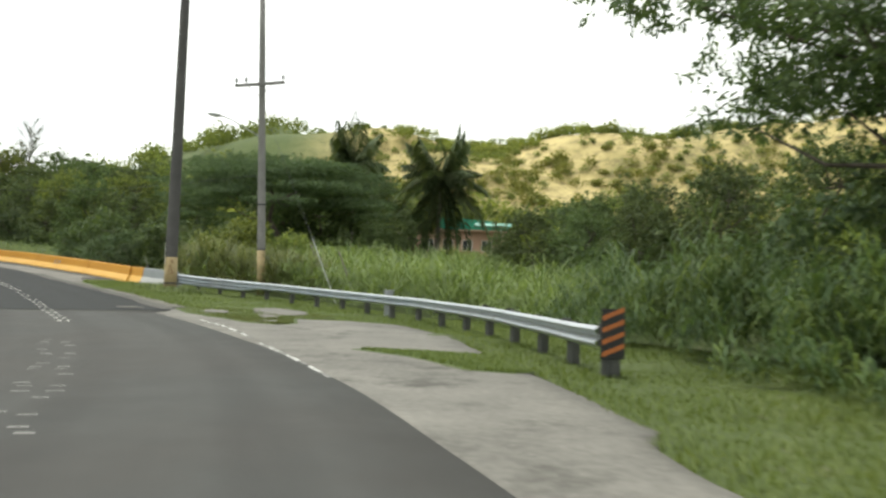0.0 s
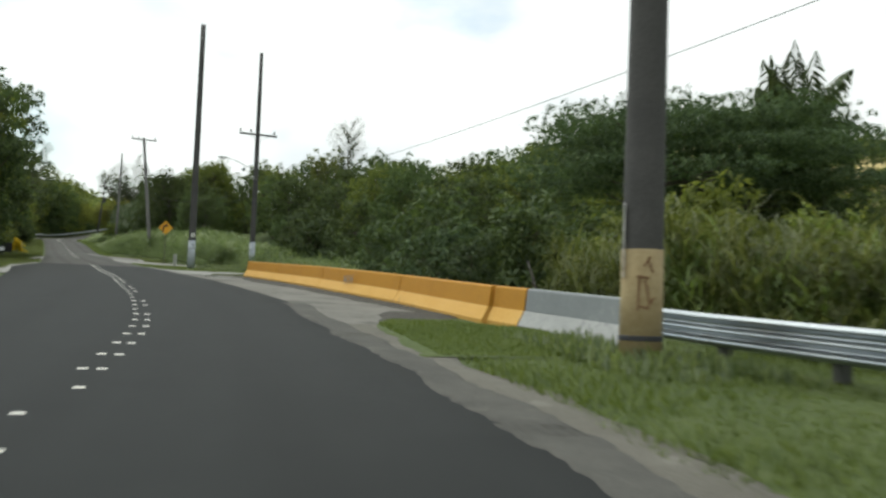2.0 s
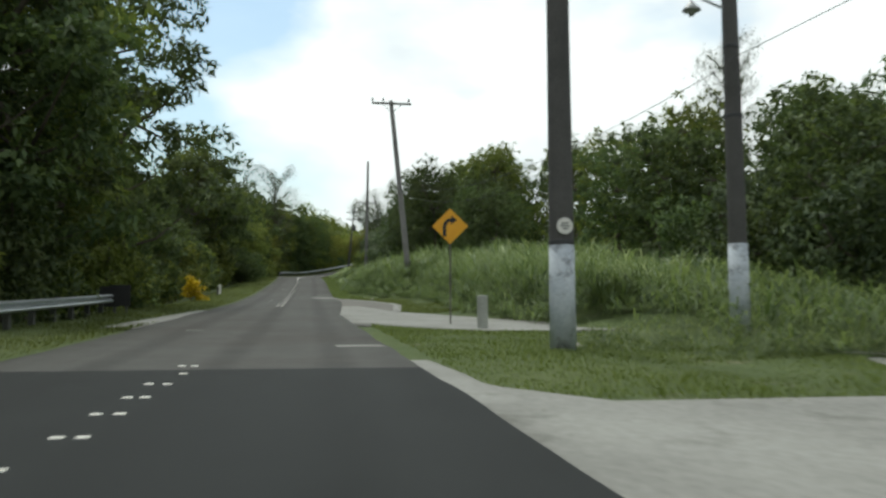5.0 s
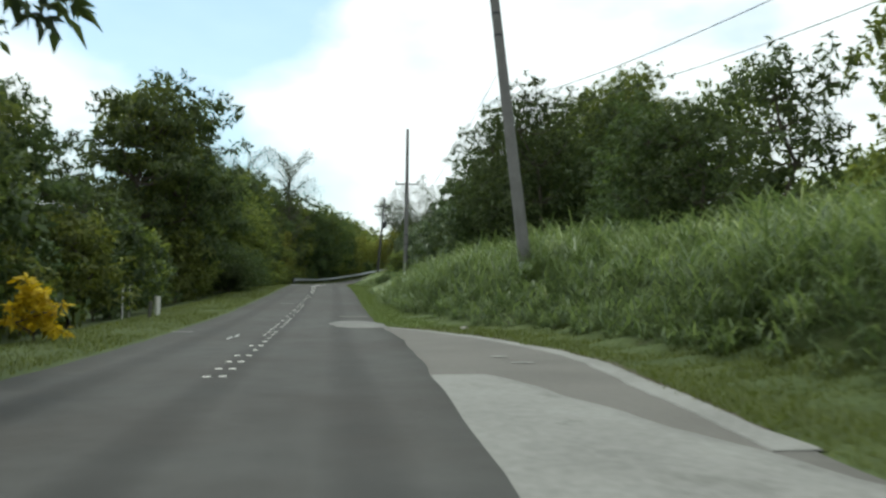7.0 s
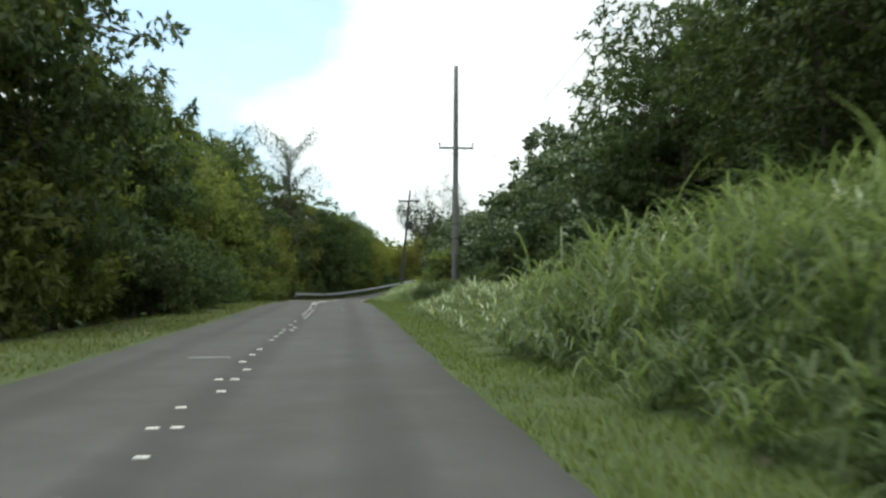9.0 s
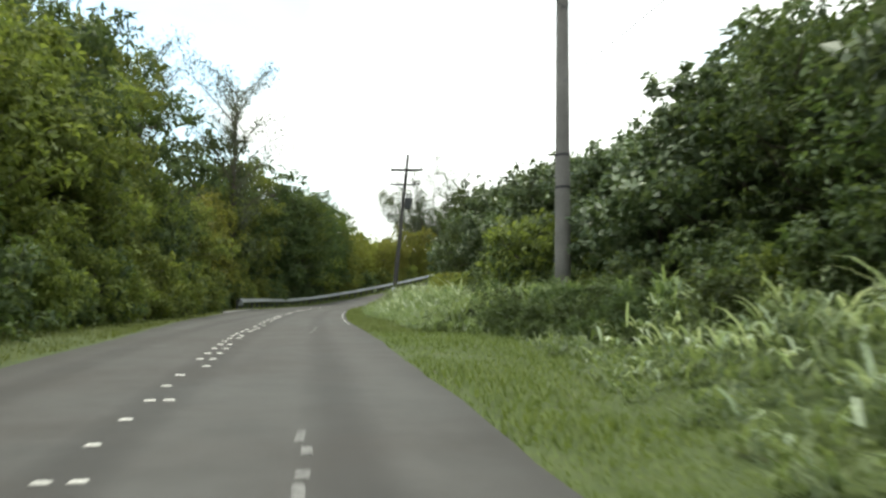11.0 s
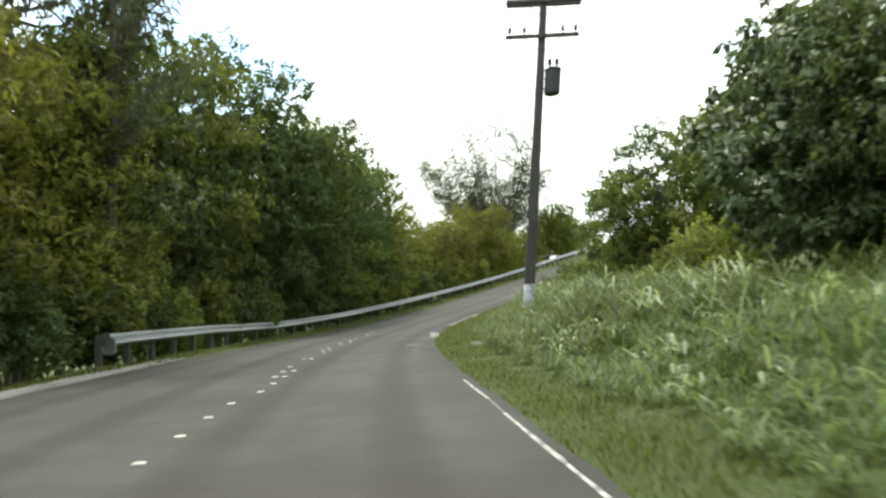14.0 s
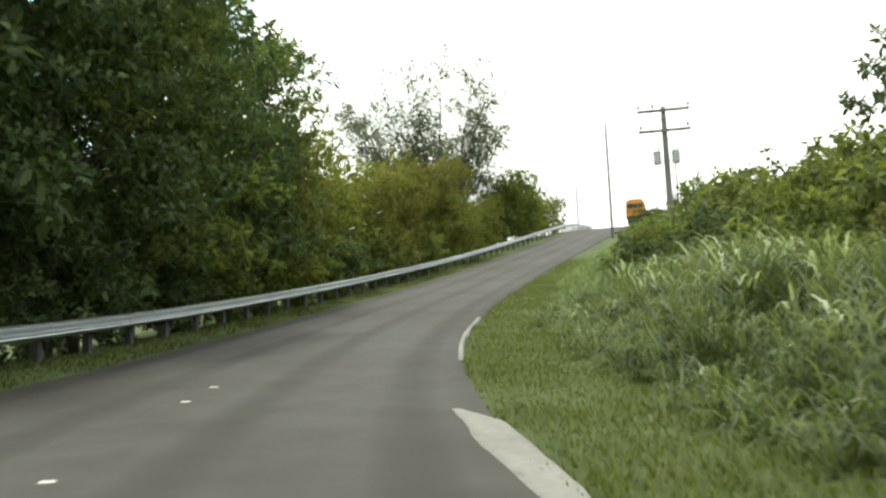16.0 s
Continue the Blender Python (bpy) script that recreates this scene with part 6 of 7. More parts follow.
casuarina_form("wisp_b", 23, 20, 13.0, 15, 34000, "leaf_grey")
palm_form("palm_a", 24, 8.4, 54, 4.9, 0.21)
palm_form("palm_b", 25, 2.0, 18, 3.8, 0.2)

rng = SHARED = np.random.default_rng(99)
GREENS = ("far_b", "far_a", "far_b", "far_c", "far_b")


def row(s0, s1, step, d0, d1, h0, h1, kinds, label, category="tree", group="roadside trees", form_h=10.0, wide=1.0, seed=None, trim=None):
    """Trees at uneven steps beside the road."""
    rng = np.random.default_rng(seed) if seed else SHARED
    s = s0
    while s < s1:
        d = rng.uniform(min(d0, d1), max(d0, d1))
        h = rng.uniform(h0, h1) * (trim(s) if trim else 1.0)
        p = at(s + rng.uniform(-0.4, 0.4) * step, d)
        k = kinds[int(rng.integers(len(kinds)))]
        size = h / form_h
        if h < 0.5 or (223 < s < 240 and -8.3 < d < -6):   # clear of the rail end
            rng.uniform(0, 6.28)
        elif not (-8 < p[0] < 10 and 84 < p[1] < 112):   # open ground before the house
            plant(k, float(p[0]), float(p[1]), size * wide, rng.uniform(0, 6.28), label, category, 0.15, 1 / wide, group)
        s += step * rng.uniform(0.75, 1.25)


# left-hand woods
row(92, 114, 3.6, -11, -13.5, 13.5, 16, ("airy_b", "airy_a"), "tall leafy tree over the verge", form_h=12)
row(70, 92, 4.2, -13, -17, 7, 10, ("airy_a", "airy_b"), "leafy tree at the edge of the woods", form_h=12)
row(116, 150, 4.0, -11, -14, 7.4, 9.4, ("airy_b", "airy_b", "round_b"), "dark leafy tree at the edge of the woods", form_h=11)
row(155, 168, 3.6, -10.5, -13, 12.5, 15, ("airy_b", "airy_a"), "tall leafy tree beside the verge", form_h=12, trim=lambda s: 0.0 if s < 158 else 1.0)
row(168, 186, 3.6, -10.5, -13, 9, 11, ("airy_b", "airy_a", "round_a"), "leafy tree beside the verge", form_h=12)
row(80, 176, 3.2, -9.6, -11, 2.6, 4.6, ("bush_a", "bush_c"), "dense shrub under the trees", "shrub", "shrubs", 3)
row(70, 178, 8.0, -18, -30, 7, 9.5, GREENS, "tree deeper in the woods")
row(198, 230, 3.0, -9.2, -11.4, 7.8, 9.6, ("round_a", "round_b", "round_c"), "dense hedge-like tree beside the road", wide=1.1)
row(174, 198, 3.2, -9.6, -11.8, 9.5, 12, ("round_a", "round_b", "round_c"), "dense hedge-like tree beside the road", wide=1.1)
row(168, 236, 2.4, -6.9, -8.0, 1.8, 3.2, ("bush_c", "bush_a", "bush_c"), "dense shrub at the road edge", "shrub", "shrubs", 3)
row(182, 232, 7.0, -13, -18, 9, 11.5, ("airy_a", "airy_b"), "tall airy tree behind the hedge", form_h=12)
row(228, 239, 3.0, -11.0, -12.6, 9, 10.4, ("round_c", "olive_a", "olive_a"), "dense tree behind the guardrail", wide=1.1)
row(239, 256, 3.4, -10.6, -12.4, 12, 14.4, ("big_a", "big_b"), "tall dense tree behind the guardrail", form_h=14)
row(256, 275, 3.0, -9.0, -10.6, 12.4, 14.4, ("big_a", "big_b"), "tall dense tree behind the guardrail", form_h=14)
row(274, 306, 2.8, -9.4, -11.0, 6.6, 8.6, ("olive_a", "yellow_a", "olive_a"), "yellow-green tree behind the guardrail", form_h=9)
row(236, 300, 2.6, -8.2, -9.2, 2.0, 3.2, ("bush_c", "bush_a"), "dense shrub behind the guardrail", "shrub", "shrubs", 3)
row(236, 300, 9, -14, -20, 9, 12, GREENS, "tree deeper in the woods")
row(300, 352, 2.6, -9.5, -11.5, 4.2, 5.6, ("yellow_a", "yellow_a", "yellow_a", "round_a"), "yellow-green tree near the crest", form_h=8, trim=lambda s: 1.3 if 322 < s < 338 else 1.0)
# right-hand woods
row(74, 98, 4.0, 17, 24, 6.0, 7.4, GREENS, "dense tree in the woods behind the barrier", wide=1.1)
row(98, 132, 4.0, 17, 24, 7.0, 9.0, GREENS, "dense tree in the woods behind the barrier", wide=1.1)
row(70, 134, 4.2, 27, 36, 7.6, 9.8, GREENS, "dense tree in the woods", wide=1.1)
row(76, 130, 8, 40, 60, 9, 11, GREENS, "tree on the far slope")
row(60, 112, 3.0, 14, 18, 2.6, 4.4, ("bush_d", "bush_d", "bush_c"), "dark shrub at the foot of the woods", "shrub", "shrubs", 3)
row(132, 150, 3.4, 11.5, 15, 6.9, 8.3, ("round_b", "round_b", "far_b"), "dense dark tree on the bank", wide=1.1, trim=lambda s: 0.74 if s < 140 else 0.92)
row(148, 165, 3.2, 9.6, 12.5, 8.6, 10.2, ("big_b", "big_b", "big_b"), "dense dark tree on the bank", form_h=14, wide=1.1)
row(172, 186, 3.2, 11.5, 15, 7.8, 9.2, ("broad_a", "round_b", "round_a"), "dense tree on the bank", wide=1.1)
row(132, 200, 6, 19, 27, 9, 11, GREENS, "dense tree higher on the bank")
row(216, 235, 2.8, 10.3, 13.2, 6.8, 8.6, ("broad_a", "round_b", "broad_a"), "dense broad-leaved tree above the reeds")
row(184, 216, 2.8, 10.4, 12.6, 5.8, 7.0, ("broad_a", "broad_a", "broad_a", "round_b"), "broad-leaved tree leaning over the bank", wide=1.25, trim=lambda s: 1.06 if s < 188 else 0.78 if s < 193 else 0.94 if s < 198 else 1.0)
row(186, 226, 3.4, 14, 18, 7.4, 9.0, ("broad_a", "round_a", "round_b"), "broad-leaved tree on the bank", trim=lambda s: 1.0 if s < 193 else 0.9 if s < 206 else 1.0)
row(180, 226, 4.2, 7.6, 9.0, 1.2, 2.0, ("bush_a", "bush_c"), "leafy shrub among the reeds", "shrub", "shrubs", 3)
row(247, 255, 2.0, 10.6, 15, 6.4, 8.6, ("airy_a", "airy_b"), "open-crowned tree above the reeds", form_h=11)
row(236, 252, 6, 15.5, 19, 8.5, 10, ("airy_a", "airy_b"), "tall open-crowned tree above the reeds", form_h=11)
row(236, 262, 3.4, 9.5, 13, 2.0, 3.2, ("bush_a", "bush_c", "bush_b"), "leafy shrub above the reeds", "shrub", "shrubs", 3)
row(260, 276, 3.0, 9.5, 13.5, 3.2, 4.4, ("bush_a", "bush_c", "bush_a"), "tall leafy shrub on the inside of the bend", "shrub", "shrubs", 3)
row(258, 330, 3.2, 5.6, 9.0, 1.8, 2.8, ("bush_a", "bush_c", "bush_a"), "leafy shrub on the inside of the bend", "shrub", "shrubs", 3)
row(262, 330, 5.0, 11, 20, 2.6, 4.2, ("bush_a", "bush_c"), "shrub on the rise", "shrub", "shrubs", 3)
row(57, 66, 1.8, 8.6, 11.5, 1.9, 3.0, ("bush_d", "bush_d", "bush_c"), "dark shrub behind the barrier", "shrub", "shrubs", 3)
row(162, 178, 3.0, 8.8, 10.8, 5.0, 6.6, ("round_b", "broad_a", "round_b"), "dense tree leaning out over the reeds", wide=1.15, seed=301)
row(150, 174, 3.6, 14.5, 18, 10.4, 12.0, ("big_b", "big_a", "big_b"), "tall dense tree at the top of the bank", form_h=14, wide=1.1, seed=302)
# across the field
for x, y, h, k in ((4.5, 48.0, 5.6, "round_b"), (7.4, 44.5, 5.4, "round_b"), (3.2, 50.0, 4.2, "round_b"), (-3.4, 73.2, 6.0, "round_b"), (-6.4, 71.5, 5.0, "round_b")):
    plant(k, x, y, h / 10, x, "dark rounded tree standing in the tall grass", "tree", 0.1, group="trees beyond the field")
plant("rain", -16.0, 76.5, 0.95, 0.6, "broad dark rain tree with a flat spreading crown", sink=0.2, tall=0.83)
plant("palm_a", -1.32, 74.9, 1.1, 0.3, "tall coconut palm in front of the house", "palm", 0.1, group="palms")
plant("palm_a", -10.1, 85.8, 1.0, 2.0, "tall coconut palm behind the rain tree", "palm", 0.1, 1.34, group="palms")
plant("palm_b", 9.3, 46.0, 1.25, 0.5, "low palm with drooping fronds in the grass", "palm", 0.1, group="palms")
plant("palm_b", 12.5, 60.0, 1.5, 1.5, "low palm beside the house", "palm", 0.1, group="palms")
for x, y, h, k in ((7.5, 43.0, 3.4, "bush_c"), (7.8, 48.0, 4.0, "bush_c"), (8.4, 54.0, 4.5, "bush_a"), (-14.5, 62, 4.0, "bush_a"), (-24, 70, 3.0, "bush_a"), (-20, 57, 3.6, "bush_c"), (-25, 62, 4.2, "bush_c"), (12.4, 14.0, 4.4, "bush_d"), (11.5, 18.2, 5.0, "bush_d"), (10.4, 21.5, 4.2, "bush_d"), (9.6, 19.0, 2.2, "bush_c"), (12.5, 26.0, 3.6, "bush_a"), (12, 35, 3.0, "bush_a")):
    plant(k, x, y, h / 3, rng.uniform(0, 6), "dense shrub in the tall grass", "shrub", 0.1, group="shrubs")
for x, y, h in ((-13.5, 56.0, 4.4), (-15.2, 55.0, 3.4), (-10.5, 55.5, 3.6)):
    plant("bush_a", x, y, h / 3, x, "olive-green bush rising out of the cane", "shrub", 0.1, group="shrubs")
for x, y, h, k in ((16, 50, 8.0, "round_b"), (22, 44, 8.5, "round_a"), (12.5, 58, 7.5, "round_c"), (28, 38, 9.0, "round_b"), (19, 30, 7.0, "round_b"), (16, 22, 6.0, "round_b"), (25, 60, 9, "round_a"), (10, 72, 7, "round_b"), (18, 80, 8, "round_a"), (-10, 99, 9, "round_b"), (8.5, 51, 6.6, "round_b"), (11.5, 49, 7.4, "round_b"), (9.5, 41, 5.6, "round_b"), (13.5, 40, 7.5, "round_b"), (15, 33, 7.5, "round_b"), (16, 100, 8, "round_c"), (-30, 92, 9, "round_a"), (-38, 100, 10, "round_b"), (-24, 104, 11, "round_c"), (-10, 108, 10, "round_a"), (-34, 78, 8, "round_b"), (-42, 90, 9, "round_c")):
    plant(k, x, y, h / 10, rng.uniform(0, 6), "dense tree beyond the grass field", "tree", 0.1, group="trees beyond the field")
plant("over", 10.2, 16.2, 1.5, 1.0, "airy tree reaching over the end of the rail", "tree", 0.1, 0.84)
plant("airy_a", 14.5, 19.0, 0.85, 2.0, "airy tree beside the field", "tree", 0.1)
plant("wisp_a", -166.8, 166.6, 0.86, 0.4, "tall thin tree with sparse wispy crown", sink=0.3)
plant("wisp_a", *[float(v) for v in at(226, -13)[:2]], 0.78, 3.1, "tall thin tree with sparse wispy crown", sink=0.3)
plant("wisp_a", *[float(v) for v in at(214, -17)[:2]], 0.82, 2.1, "tall thin tree with sparse wispy crown", sink=0.3)
plant("wisp_b", -210.3, 245.4, 1.17, 1.2, "spreading grey-green casuarina behind the hedge", sink=0.3)
plant("wisp_b", -150, 128, 0.8, 1.2, "spreading grey-green casuarina above the woods", sink=0.3)
plant("wisp_a", -62.0, 121.0, 0.55, 2.2, "grey-green casuarina standing above the woods", sink=0.3)
plant("wisp_b", *[float(v) for v in at(366, 9)[:2]], 0.4, 0.2, "small distant casuarina on the crest", sink=0.3)
for s, d, k, h, t in ((105, -10.2, "airy_b", 15.5, 0.9), (111, -10.4, "airy_a", 16.0, 2.2), (117.5, -9.6, "airy_b", 16.5, 4.0), (163, -10.5, "airy_b", 15.5, 0.5), (134.5, -12.2, "airy_a", 9.2, 0.2), (138.5, -13.0, "airy_b", 9.6, 2.8), (240, -12.5, "airy_b", 17, 4.0), (211.5, -10.2, "airy_b", 14.6, 1.3), (206, -10.8, "airy_a", 15, 2.3), (200.5, -11, "airy_b", 14.5, 5.1), (256.5, -11.2, "airy_b", 17.2, 0.4), (250, -11.8, "airy_a", 16.4, 3.3)):
    p = at(s, d)
    plant(k, float(p[0]), float(p[1]), h / 12, t, "tall airy tree standing over the road edge", sink=0.2)
for s, d, h in ((224.6, -8.9, 2.3), (227.4, -9.1, 2.6), (230.2, -9.3, 2.5), (233, -9.2, 2.6), (235.6, -9.2, 2.6)):
    p = at(s, d)
    plant("bush_c", float(p[0]), float(p[1]), h / 3, s, "dark shrub under the roadside trees", "shrub", 0.1, group="shrubs")
for s, d, h in ((190.4, 5.6, 1.0), (187, 8.2, 1.6), (193.4, 8.6, 1.6), (190.2, 9.0, 1.8), (184.6, 7.6, 1.4), (182.8, 8.4, 1.9), (188.6, 5.4, 1.1), (180.6, 8.2, 1.6), (179, 8.6, 1.9), (177, 8.8, 2.2), (189.6, 6.2, 0.8), (183.2, 5.3, 0.9), (185, 5.0, 0.9), (186.5, 5.0, 1.0), (187.8, 4.9, 0.9), (181.4, 5.9, 1.1), (184.2, 6.3, 1.1), (186.0, 6.3, 1.1), (188.2, 6.2, 1.0), (179.2, 6.6, 1.2), (190.2, 4.7, 0.8), (182.2, 5.2, 0.6), (191.6, 5.4, 1.0), (184.2, 4.8, 0.5), (186, 4.7, 0.5)):
    p = at(s, d)
    plant("bush_c", float(p[0]), float(p[1]), h / 3, s, "dark shrub crowding the foot of a pole", "shrub", 0.1, group="shrubs")
for s, d, h, k in ((250.5, 9.6, 6.2, "airy_a"), (253.5, 10.2, 6.6, "airy_b")):
    p = at(s, d)
    plant(k, float(p[0]), float(p[1]), h / 11, s, "open-crowned tree on the inside of the bend", sink=0.2)
for s, d, h, k in ((218.5, 7.9, 1.9, "bush_b"), (222.5, 8.6, 2.0, "bush_b"), (211.5, 7.6, 1.5, "bush_b"), (197.5, 6.6, 1.7, "bush_c"), (195.6, 7.4, 2.2, "bush_c"), (199.5, 7.6, 2.4, "bush_c"), (193.6, 6.0, 1.2, "bush_c"), (195.6, 7.6, 3.4, "bush_a"), (197.2, 8.0, 2.8, "bush_a"), (209.4, 7.0, 1.9, "bush_b"), (206.5, 7.4, 1.6, "bush_a")):
    p = at(s, d)
    plant(k, float(p[0]), float(p[1]), h / 3, s, {"bush_b": "yellow-green shrub rising out of the reeds", "bush_a": "fresh green shrub rising out of the reeds"}.get(k, "dark leafy shrub at the edge of the reeds"), "shrub", 0.1, group="shrubs")
cp = at(126.5, -6.9)
plant("croton", float(cp[0]), float(cp[1]), 1.15, 0.3, "bright yellow croton bush in the verge", "shrub", 0.03, group="shrubs")


# woods on the hills, too many to count
def far_woods(name, n, area, size, mat, label, seed):
    g = np.random.default_rng(seed)
    x0, x1, y0, y1 = area
    x, y = g.uniform(x0, x1, n), g.uniform(y0, y1, n)
    s, d = near(x, y)
    keep = np.abs(d) > 45
    x, y = x[keep], y[keep]
    z = land(x, y)
    P, O = [], []
    for a, b, c in zip(x, y, z):
        r = size * g.uniform(0.6, 1.3)
        cl = [(a + g.uniform(-r, r) * 0.5, b + g.uniform(-r, r) * 0.5, c + r * g.uniform(0.05, 0.8), r * 0.6, r * 0.6, r * 0.5) for _ in range(4)]
        p, o = clump_points(g, cl, 170, 0.55)
        P.append(p)
        O.append(o)
    v, f, m = quad_leaves(g, np.concatenate(P), np.concatenate(O), size * 0.26, 0.5)
    link(name, leaf_mesh(name, v, f, m), mat, None, label, "woods", kind="stuff")


far_woods("far_woods", 260, (-330, -60, 150, 420), 6.5, "leaf", "dense green woods covering the far slopes", 51)
far_woods("far_woods", 220, (-60, 150, 112, 205), 5.0, "leaf", "scrub woods below the dry hill", 52)
far_woods("far_woods", 150, (-300, -110, 40, 130), 6.5, "leaf_deep", "dense woods behind the left-hand trees", 53)
far_woods("far_woods", 260, (-60, 170, 200, 262), 3.0, "leaf_yellow", "olive scrub on the lower slope", 56)
far_woods("far_woods", 520, (-40, 170, 224, 325), 2.1, "leaf", "scattered bushes on the dry hill", 54)
far_woods("far_woods", 150, (-20, 100, 280, 300), 3.4, "leaf_yellow", "green scrub along the crest of the dry hill", 57)


# grasses
def blades(name, mat, s0, s1, d0, d1, n, h0, h1, width, label, seed, arch=0.55, edge=0.0, thin=None):
    """Arching blades over a stretch of verge."""
    g = np.random.default_rng(seed)
    s = g.uniform(s0, s1, n)
    a = d0(s) if callable(d0) else np.full(n, float(d0))
    b = d1(s) if callable(d1) else np.full(n, float(d1))
    u = g.random(n)
    # blades stand in tufts
    tuft = np.sin(s * 2.1 + np.sin(u * 9) * 2) * np.cos(u * 17 + s * 0.7)
    keep = g.random(n) < (0.62 + 0.38 * tuft)
    s, a, b, u, tuft = s[keep], a[keep], b[keep], u[keep], tuft[keep]
    n = len(s)
    d = a + (b - a) * u
    p = at(s, d)
    x, y = p[:, 0], p[:, 1]
    z = land(x, y) - 0.03
    base = np.stack([x, y, z], 1)
    rise = np.clip(np.minimum(u * np.abs(b - a), 2.0) / 1.6, 0.35, 1) if edge else 1.0
    h = g.uniform(h0, h1, n) * (0.85 + 0.25 * tuft) * rise
    ang = g.uniform(0, 2 * np.pi, n)
    way = np.stack([np.cos(ang), np.sin(ang), 0 * ang], 1)
    side = np.stack([-np.sin(ang), np.cos(ang), 0 * ang], 1)
    lean = h * (0.12 + arch * g.random(n) ** 1.3)
    rows = []
    for q, w in ((0, 0.8), (0.4, 1.0), (0.75, 0.75), (1.0, 0.06)):
        c = base + way * (lean * q**1.9)[:, None] + np.array([0, 0, 1]) * (h * (q - 0.5 * q**2.6 * np.clip(lean / h, 0, 1)))[:, None]
        rows += [c - side * (width * w / 2), c + side * (width * w / 2)]
    v = np.stack(rows, 1).reshape(-1, 3)
    k = np.arange(n)[:, None] * 8
    f = np.concatenate([k + np.array([0, 2, 3, 1]), k + np.array([2, 4, 5, 3]), k + np.array([4, 6, 7, 5])], 1).reshape(-1, 4)
    up = way * -0.35 + np.array([0, 0, 1.0]) + g.normal(size=(n, 3)) * 0.3
    up /= np.linalg.norm(up, axis=1)[:, None]
    link(name, leaf_mesh(name, v, f, np.repeat(up, 8, 0)), mat, None, label, "grass", kind="stuff")


def turf(x, y):
    """Height of the ground sheet as it is meshed, or of the land where that is higher."""
    i, j = np.clip(np.searchsorted(xs, x) - 1, 0, len(xs) - 2), np.clip(np.searchsorted(ys, y) - 1, 0, len(ys) - 2)
    u, v = (x - xs[i]) / (xs[i + 1] - xs[i]), (y - ys[j]) / (ys[j + 1] - ys[j])
    flat = (gz[j, i] * (1 - u) + gz[j, i + 1] * u) * (1 - v) + (gz[j + 1, i] * (1 - u) + gz[j + 1, i + 1] * u) * v
    return np.maximum(flat, land(x, y))


def lawn(name, s0, s1, d0, d1, n, h0, h1, label, seed, on=None, bare=()):
    """Short dense blades, each a single leaf; bare: spots (s, d, half length, half width) with none."""
    g = np.random.default_rng(seed)
    s = g.uniform(s0, s1, n)
    d = d0(s) + (d1(s) - d0(s)) * g.random(n)
    for cs, cd, rs, rd in bare:
        keep = ((s - cs) / rs) ** 2 + ((d - cd) / rd) ** 2 > 1 + 0.3 * np.sin(s * 9) * np.cos(d * 7)
        s, d = s[keep], d[keep]
    n = len(s)
    p = at(s, d)
    x, y = p[:, 0], p[:, 1]
    z = turf(x, y) - 0.012 if on is None else p[:, 2] + on
    ang = g.uniform(0, 2 * np.pi, n)
    patch = 0.75 + 0.35 * np.sin(x * 0.9 + np.cos(y * 0.6) * 2) * np.cos(y * 1.1)
    h = g.uniform(h0, h1, n) * patch
    side = np.stack([np.cos(ang), np.sin(ang), 0 * ang], 1) * (0.006 + 0.10 * h)[:, None]
    tip = np.stack([np.cos(ang + 1.5) * h * 0.6, np.sin(ang + 1.5) * h * 0.6, h], 1)
    b = np.stack([x, y, z], 1)
    v = np.stack([b - side, b + side, b + tip], 1).reshape(-1, 3)
    up = np.array([0, 0, 1.0]) + g.normal(size=(n, 3)) * 0.25
    up /= np.linalg.norm(up, axis=1)[:, None]
    link(name, leaf_mesh(name, v, np.arange(3 * n).reshape(-1, 3), np.repeat(up, 3, 0)), "grass", None, label, "grass", kind="stuff")


REED_IN = table((100, 6.8), (110, 5.8), (118, 6.5), (122.3, 6.4), (125, 6.1), (128.9, 5.7), (130.4, 4.85), (132.6, 4.1), (136, 3.4), (142, 2.9), (150, 2.5), (172, 2.6), (177, 3.2), (182, 4.2), (187, 4.3), (188.2, 3.5), (189.2, 2.95), (192, 2.8), (200, 2.8), (213, 2.5), (223, 2.7), (231, 2.8), (250, 2.8), (262, 2.7), (280, 2.6), (330, 3.2))


